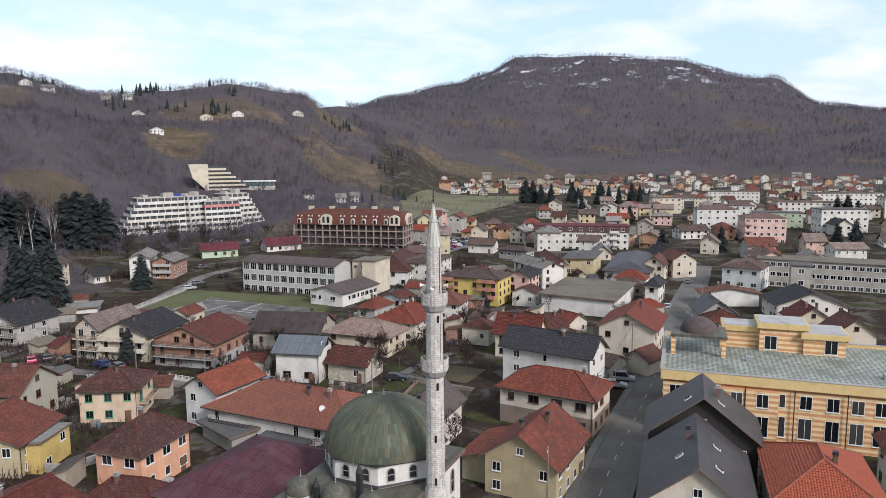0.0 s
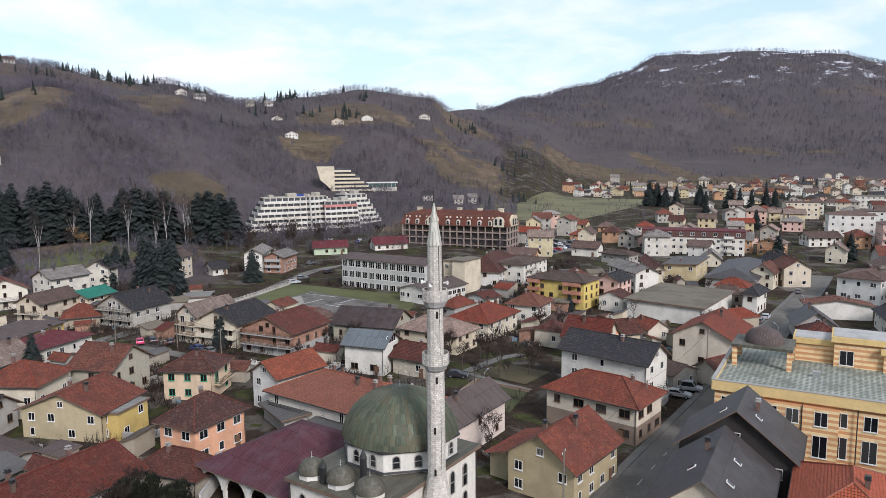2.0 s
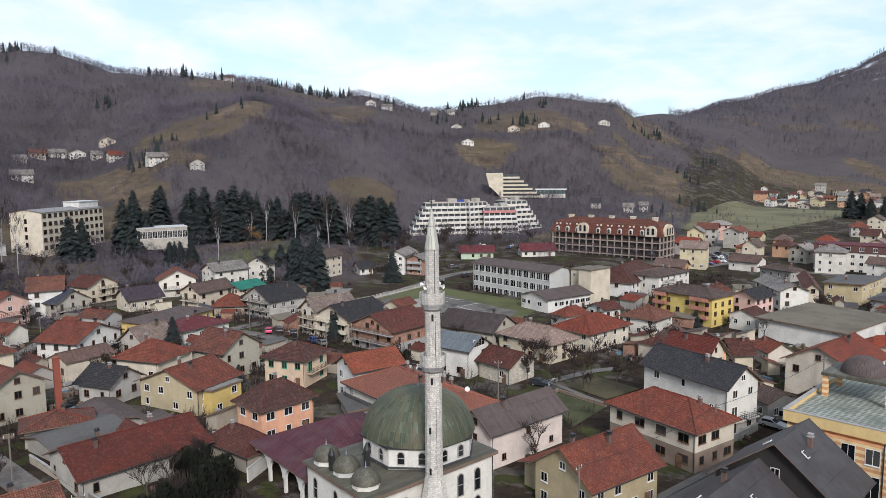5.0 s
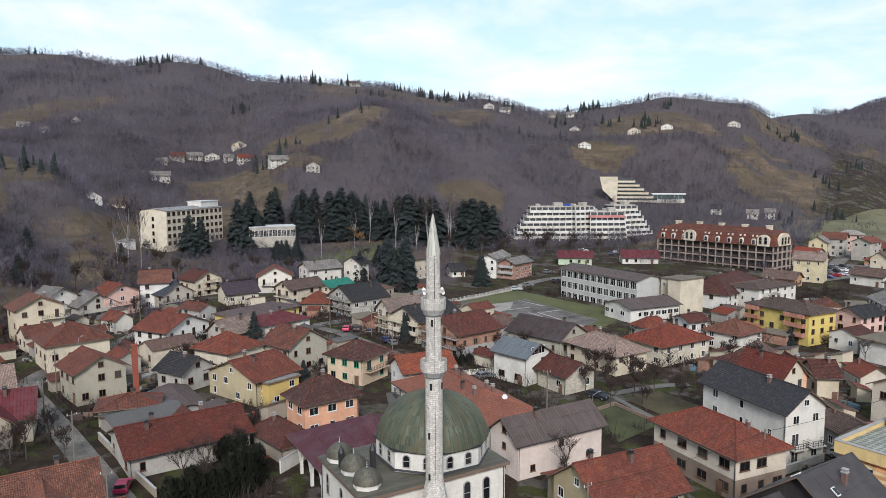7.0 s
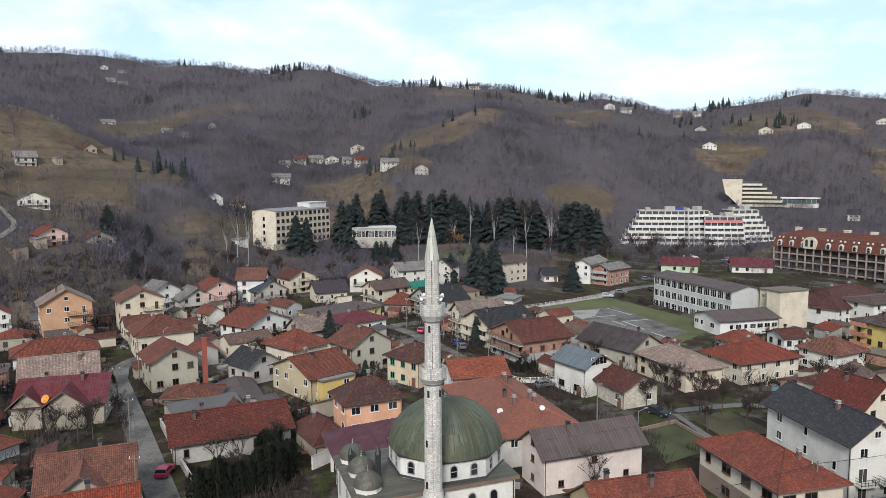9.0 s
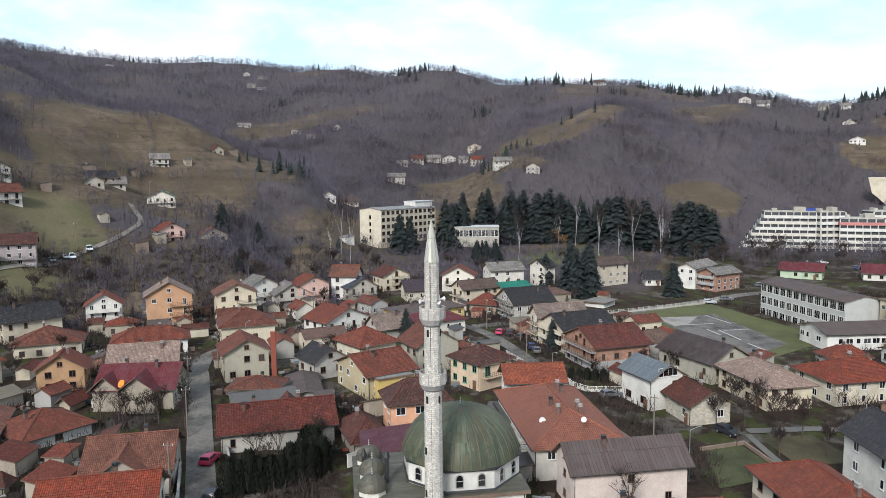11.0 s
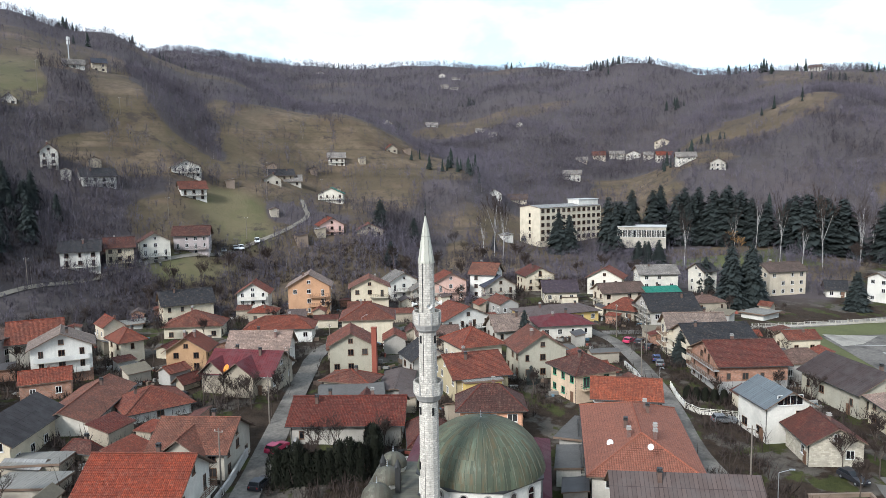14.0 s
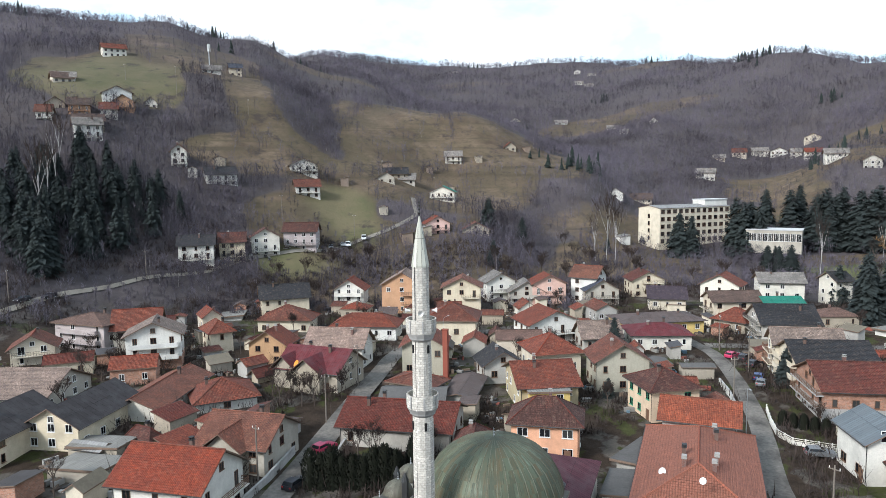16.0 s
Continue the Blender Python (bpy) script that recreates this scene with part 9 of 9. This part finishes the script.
def car(x, y, yaw, colour, van=False, z=None, plain=False):
    key = (colour, van)
    if key not in CAR_PARTS:
        b = Geo()
        L, w = (4.8, 1.85) if van else (4.2, 1.74)
        prof = [(-L / 2, 0.35), (-L / 2, 0.75), (-L / 2 + 0.08, 0.95), (L / 2 - 1.15 if not van else L / 2 - 0.9, 0.98), (L / 2 - 0.1, 0.78), (L / 2, 0.6), (L / 2, 0.35)]
        cab = [(-L / 2 + 0.12, 0.95), (-L / 2 + 0.45, 1.42 if not van else 1.85), (L / 2 - 2.3 if not van else L / 2 - 1.7, 1.46 if not van else 1.9), (L / 2 - 1.3 if not van else L / 2 - 0.95, 0.97)]
        for pr, hw, hw2 in ((prof, w / 2, w / 2), (cab, w / 2 - 0.03, w / 2 - 0.16)):
            n = len(pr)
            zs = [p[1] for p in pr]
            lo, hi = min(zs), max(zs)

            def half(zv):
                return hw + (hw2 - hw) * (zv - lo) / (hi - lo)
            le = [(p[0], -half(p[1]), p[1]) for p in pr]
            ri = [(p[0], half(p[1]), p[1]) for p in pr]
            b.face(le)
            b.face(ri[::-1])
            for i in range(n):
                j = (i + 1) % n
                b.face([le[j], le[i], ri[i], ri[j]])
        panes = []
        (x0, z0), (x1, z1), (x2, z2), (x3, z3) = cab
        hw = w / 2
        for s in (-1, 1):
            pts = [(x0 + 0.22, s * (hw - 0.025), z0 + 0.06), (x1 + 0.1, s * (hw - 0.13), z1 - 0.08), (x2 - 0.05, s * (hw - 0.13), z2 - 0.08), (x3 - 0.18, s * (hw - 0.025), z3 + 0.05)]
            gl = Geo()
            gl.face(pts if s > 0 else pts[::-1])
            panes.append(("side_window", gl.mesh("side_window", [CARGLASS])))
        for (xa, za), (xb, zb), o in (((x3 + 0.02, z3), (x2 + 0.02, z2), 1), ((x0 - 0.02, z0), (x1 - 0.02, z1), -1)):
            pts = [(xa + (xb - xa) * 0.1, -hw + 0.12, za + (zb - za) * 0.1), (xa + (xb - xa) * 0.1, hw - 0.12, za + (zb - za) * 0.1), (xa + (xb - xa) * 0.9, hw - 0.2, za + (zb - za) * 0.9), (xa + (xb - xa) * 0.9, -hw + 0.2, za + (zb - za) * 0.9)]
            gl = Geo()
            gl.face(pts if o > 0 else pts[::-1])
            nm = "windscreen" if o > 0 else "rear_window"
            panes.append((nm, gl.mesh(nm, [CARGLASS])))
        wh = Geo()
        wh.tube((0, -0.1, 0), (0, 0.1, 0), 0.31, 0.31, 12)
        rim = Geo()
        rim.tube((0, -0.115, 0), (0, 0.115, 0), 0.18, 0.18, 10)
        hl, tl = Geo(), Geo()
        hl.box((L / 2 - 0.03, 0, 0.66), (0.1, 0.34, 0.14))
        tl.box((-L / 2 + 0.0, 0, 0.78), (0.06, 0.22, 0.2))
        CAR_PARTS[key] = (b.mesh("body", [car_paint(colour, PAINTS[colour])]), panes, wh.mesh("wheel", [TYRE]), rim.mesh("rim", [METAL]), hl.mesh("headlight", [LAMP]), tl.mesh("tail_light", [TAIL]), L, w)
    bm_, gm, wm, rm, hm, tm, L, w = CAR_PARTS[key]
    e = thing("van" if van else "car", x, y, (gz(x, y) + 0.1) if z is None else z, yaw, "parked %s %s" % (colour, "passenger van" if van else "hatchback car"), "van" if van else "car", "parked cars")
    for nm, me in [("body", bm_)] + gm:
        new(nm, me).parent = e
    for sx in (-1, 1):
        for sy in (-1, 1):
            o = new("wheel", wm)
            o.parent = e
            o.location = (sx * L * 0.31, sy * (w / 2 - 0.1), 0.31)
            if not plain:
                new("rim", rm).parent = o
        for sy, nm, me in () if plain else ((sx, "headlight", hm), (sx, "tail_light", tm)):
            o = new(nm, me)
            o.parent = e
            o.location = (0, sy * (w / 2 - 0.25), 0)


for cx_, cy_, yw, col, vn in ((-22.5, 135.5, 8, "silver", True), (-22.8, 131, 5, "silver", False), (-22.0, 205, 92, "silver", False), (-22.5, 199, 90, "grey", False), (-14.2, 162, 90, "black", False), (-14.3, 170, 90, "grey", False),
                              (-64.3, 35.6, 164, "magenta", False), (-52, 38, 172, "black", False), (-84.3, 106.6, 96, "grey", False), (-139, 97.5, 150, "magenta", False), (-137.5, 100, 150, "black", False), (-133, 101.5, 150, "black", False), (-123, 101.5, 170, "blue", False), (-119, 101.6, 172, "grey", False),
                              (-105, -72.5, 3, "black", False), (-112, -71.5, 4, "black", False), (-208, -39, 30, "grey", False), (-214, -35, 30, "white", True), (-20.5, 247, 95, "grey", False),
                              (-76.5, 97, 175, "blue", False), (-128, -36, 40, "white", True), (-120, -22, 70, "black", False), (-62.5, 118, 20, "black", False), (-166, 172, 65, "silver", False), (-170, 180, 70, "grey", False), (-172, 195, 95, "black", False)):
    car(cx_, cy_, yw, col, vn)
CAR_RNG = random.Random(2)
for row, xx in enumerate((-141, -134, -127)):
    for i in range(9):
        if CAR_RNG.random() < 0.85:
            car(xx, 286 + i * 5.2, CAR_RNG.choice((0, 180)) + CAR_RNG.uniform(-4, 4), CAR_RNG.choice(("silver", "white", "grey", "black", "blue", "red")), plain=True)


# ---- poles, walls, fences, yard things ----
POLEWOOD = surface("grey_pole_timber", (0.17, 0.145, 0.12), 0.9, 0, 0.3)


def pole(x, y, h=8.5, lamp=False, label="weathered timber utility pole with a crossarm"):
    e = thing("street_lamp" if lamp else "utility_pole", x, y, gz(x, y), HOUSE_RNG.uniform(0, 180), "slim grey steel street lamp" if lamp else label, "street lamp" if lamp else "pole", "street lamps" if lamp else "utility poles")
    g = Geo()
    g.tube((0, 0, -0.3), (0, 0, h), 0.13 if not lamp else 0.07, 0.09 if not lamp else 0.05, 8)
    g.obj("shaft", METAL if lamp else POLEWOOD, e)
    g = Geo()
    if lamp:
        g.tube((0, 0, h), (1.3, 0, h + 0.35), 0.04, 0.03, 6)
        g.obj("arm", METAL, e)
        g = Geo()
        g.box((1.55, 0, h + 0.36), (0.6, 0.22, 0.12))
        g.obj("lamp_head", METAL, e)
    else:
        g.box((0, 0, h - 0.5), (1.4, 0.1, 0.1))
        g.obj("crossarm", POLEWOOD, e)
        for s in (-0.6, 0, 0.6):
            g = Geo()
            g.tube((s, 0, h - 0.45), (s, 0, h - 0.2), 0.05, 0.04, 6)
            g.obj("insulator", FRAME_W, e)


POLES = [(-22, 80.5), (-22.5, 112), (-23, 150), (-50.5, 33), (-75, 30.2), (-95, 26.5), (-116, 28.5), (-107, 96), (-128, 100), (-145, 95), (-144, -68), (-102, -73.5), (-222, -36), (-259, -42), (-300, -30), (-60, 104), (-155, 48), (-212, -62)]
for px, py in POLES:
    pole(px, py)
for px, py in ((-47.5, 103.5), (-128, 33), (-12.5, 130), (-12.5, 165), (-12.5, 200), (-91, 97)):
    pole(px, py, 7.5, True)
WIRE = surface("cable", (0.02, 0.02, 0.02), 0.7)
for i, j in ((0, 1), (1, 2), (3, 4), (4, 5), (5, 6), (7, 8), (8, 9), (10, 11)):
    (xa, ya), (xb, yb) = POLES[i], POLES[j]
    for k in (-0.5, 0.5):
        a, b = Vector((xa, ya + k, gz(xa, ya) + 8.2)), Vector((xb, yb + k, gz(xb, yb) + 8.2))
        side = Vector((-(b.y - a.y), b.x - a.x, 0)).normalized() * 0.018
        up = Vector((0, 0, 0.018))
        vs, fs = [], []
        for s in range(9):
            t = s / 8
            q = a.lerp(b, t) - Vector((0, 0, 4 * 0.7 * t * (1 - t)))
            vs += [tuple(q + side), tuple(q + up), tuple(q - side), tuple(q - up)]
            fs += [(4 * s + c, 4 * s + (c + 1) % 4, 4 * s + 4 + (c + 1) % 4, 4 * s + 4 + c) for c in range(4)] if s < 8 else []
        me = bpy.data.meshes.new("overhead_cable")
        me.from_pydata(vs, [], fs)
        me.materials.append(WIRE)
        tagged(new("overhead_cable", me), "thin black cable strung between poles", "cable", "overhead cables")


def garden_wall(pts, h, mat, label, rail=False):
    for (xa, ya), (xb, yb) in zip(pts, pts[1:]):
        a, b = Vector((xa, ya)), Vector((xb, yb))
        L = (b - a).length
        e = thing("fence" if rail else "garden_wall", xa, ya, min(gz(xa, ya), gz(xb, yb)), math.degrees(math.atan2(yb - ya, xb - xa)), label, "fence" if rail else "wall", "fences" if rail else "garden walls")
        g = Geo()
        g.box((L / 2, 0, h * (0.25 if rail else 0.5) - 0.2), (L, 0.25, h * (0.5 if rail else 1.0) + 0.4))
        g.obj("base", mat, e)
        if rail:
            n = max(2, int(L / 1.6))
            for k in range(n + 1):
                g = Geo()
                g.box((L * k / n, 0, h * 0.6), (0.18, 0.18, h * 0.9))
                g.obj("post", mat, e)
            for zz in (0.68, 0.95):
                g = Geo()
                g.box((L / 2, 0, h * zz), (L, 0.1, 0.09))
                g.obj("rail", mat, e)
        else:
            g = Geo()
            g.box((L / 2, 0, h + 0.04), (L + 0.1, 0.36, 0.08))
            g.obj("coping", mat if mat is WALL["umber"] else CONC, e)


garden_wall([(-104, 101.2), (-97.5, 101.2), (-91.7, 101.6), (-88.4, 103.4), (-87.0, 110.4)], 1.1, WALL["white"], "white concrete balustrade fence round a garden", True)
garden_wall([(-156, 131), (-159, 145), (-162, 157), (-166, 170), (-172, 180)], 1.3, WALL["grey"], "pale concrete panel fence along the school lawn", True)
garden_wall([(-60, 56), (-64, 62)], 2.0, WALL["white"], "white rendered wall beside the mosque court")
garden_wall([(-40, 35), (-52, 33.6), (-62, 31.8)], 1.2, CONC, "low grey concrete wall along the lane")
garden_wall([(-60, 39.2), (-72, 36.6), (-86, 34.0)], 1.2, WALL["dirty"], "low weathered wall along the lane")
garden_wall([(-86, 94), (-72, 94.5), (-60, 95.5)], 1.2, CONC, "low concrete wall beside the lane")
garden_wall([(-118, 94), (-110, 95.5), (-104, 96)], 1.2, WALL["white"], "white garden wall by the lane")
garden_wall([(-57.1, 110.4), (-58.4, 118.5), (-53.8, 118.4), (-47.0, 118.5)], 0.5, WALL["umber"], "low dark weathered wall round a lawn")
garden_wall([(-24, 118), (-24, 128)], 1.2, CONC, "low concrete wall by the main street")
garden_wall([(-92, 62), (-86, 64), (-84, 72)], 1.2, CONC, "low garden wall behind the peach house")
garden_wall([(-128, 56), (-120, 52), (-118, 44)], 1.1, CONC, "low garden wall between plots")
garden_wall([(-110, 14), (-100, 10), (-92, 10)], 1.4, WALL["white"], "white garden wall of a yard")


# cars parked between the school and the tall hotel
for x, y, turn, paint in ((-228, 250, 40, "white"), (-231, 254, 40, "silver"), (-234, 258, 40, "black"), (-237, 262, 40, "grey"), (-240, 266, 40, "white"), (-222, 268, 130, "blue"), (-226, 274, 130, "silver"), (-214, 268, 130, "red"), (-190, 190, 80, "white"), (-192, 206, 84, "grey")):
    car(x, y, turn, paint)

# poles, van and car along the slope
for x, y, h in ((-264, -151, 15), (-275, -118, 8), (-234, -73, 8), (-261, -179, 8), (-286, -52, 8)):
    pole(x, y, h)
car(-221, -31.5, 25, "white", True)
car(-213, -36.5, 32, "silver")


def radio_mast(x, y, h):
    e = thing("radio_mast", x, y, gz(x, y), 20, "grey steel radio mast with white antenna panels on the hill", "mast")
    g = Geo()
    g.tube((0, 0, -0.3), (0, 0, h), 0.28, 0.2, 10)
    g.obj("shaft", METAL, e)
    for a in range(3):
        for z in (h - 1.2, h - 3.4):
            g = Geo()
            c, s = math.cos(a * 2.1), math.sin(a * 2.1)
            g.box((0.75 * c, 0.75 * s, z), (0.4, 0.4, 1.8))
            g.obj("antenna_panel", FRAME_W, e)
            g = Geo()
            g.tube((0, 0, z), (0.7 * c, 0.7 * s, z), 0.05, 0.05, 6)
            g.obj("bracket", METAL, e)


radio_mast(-332, -182, 12)
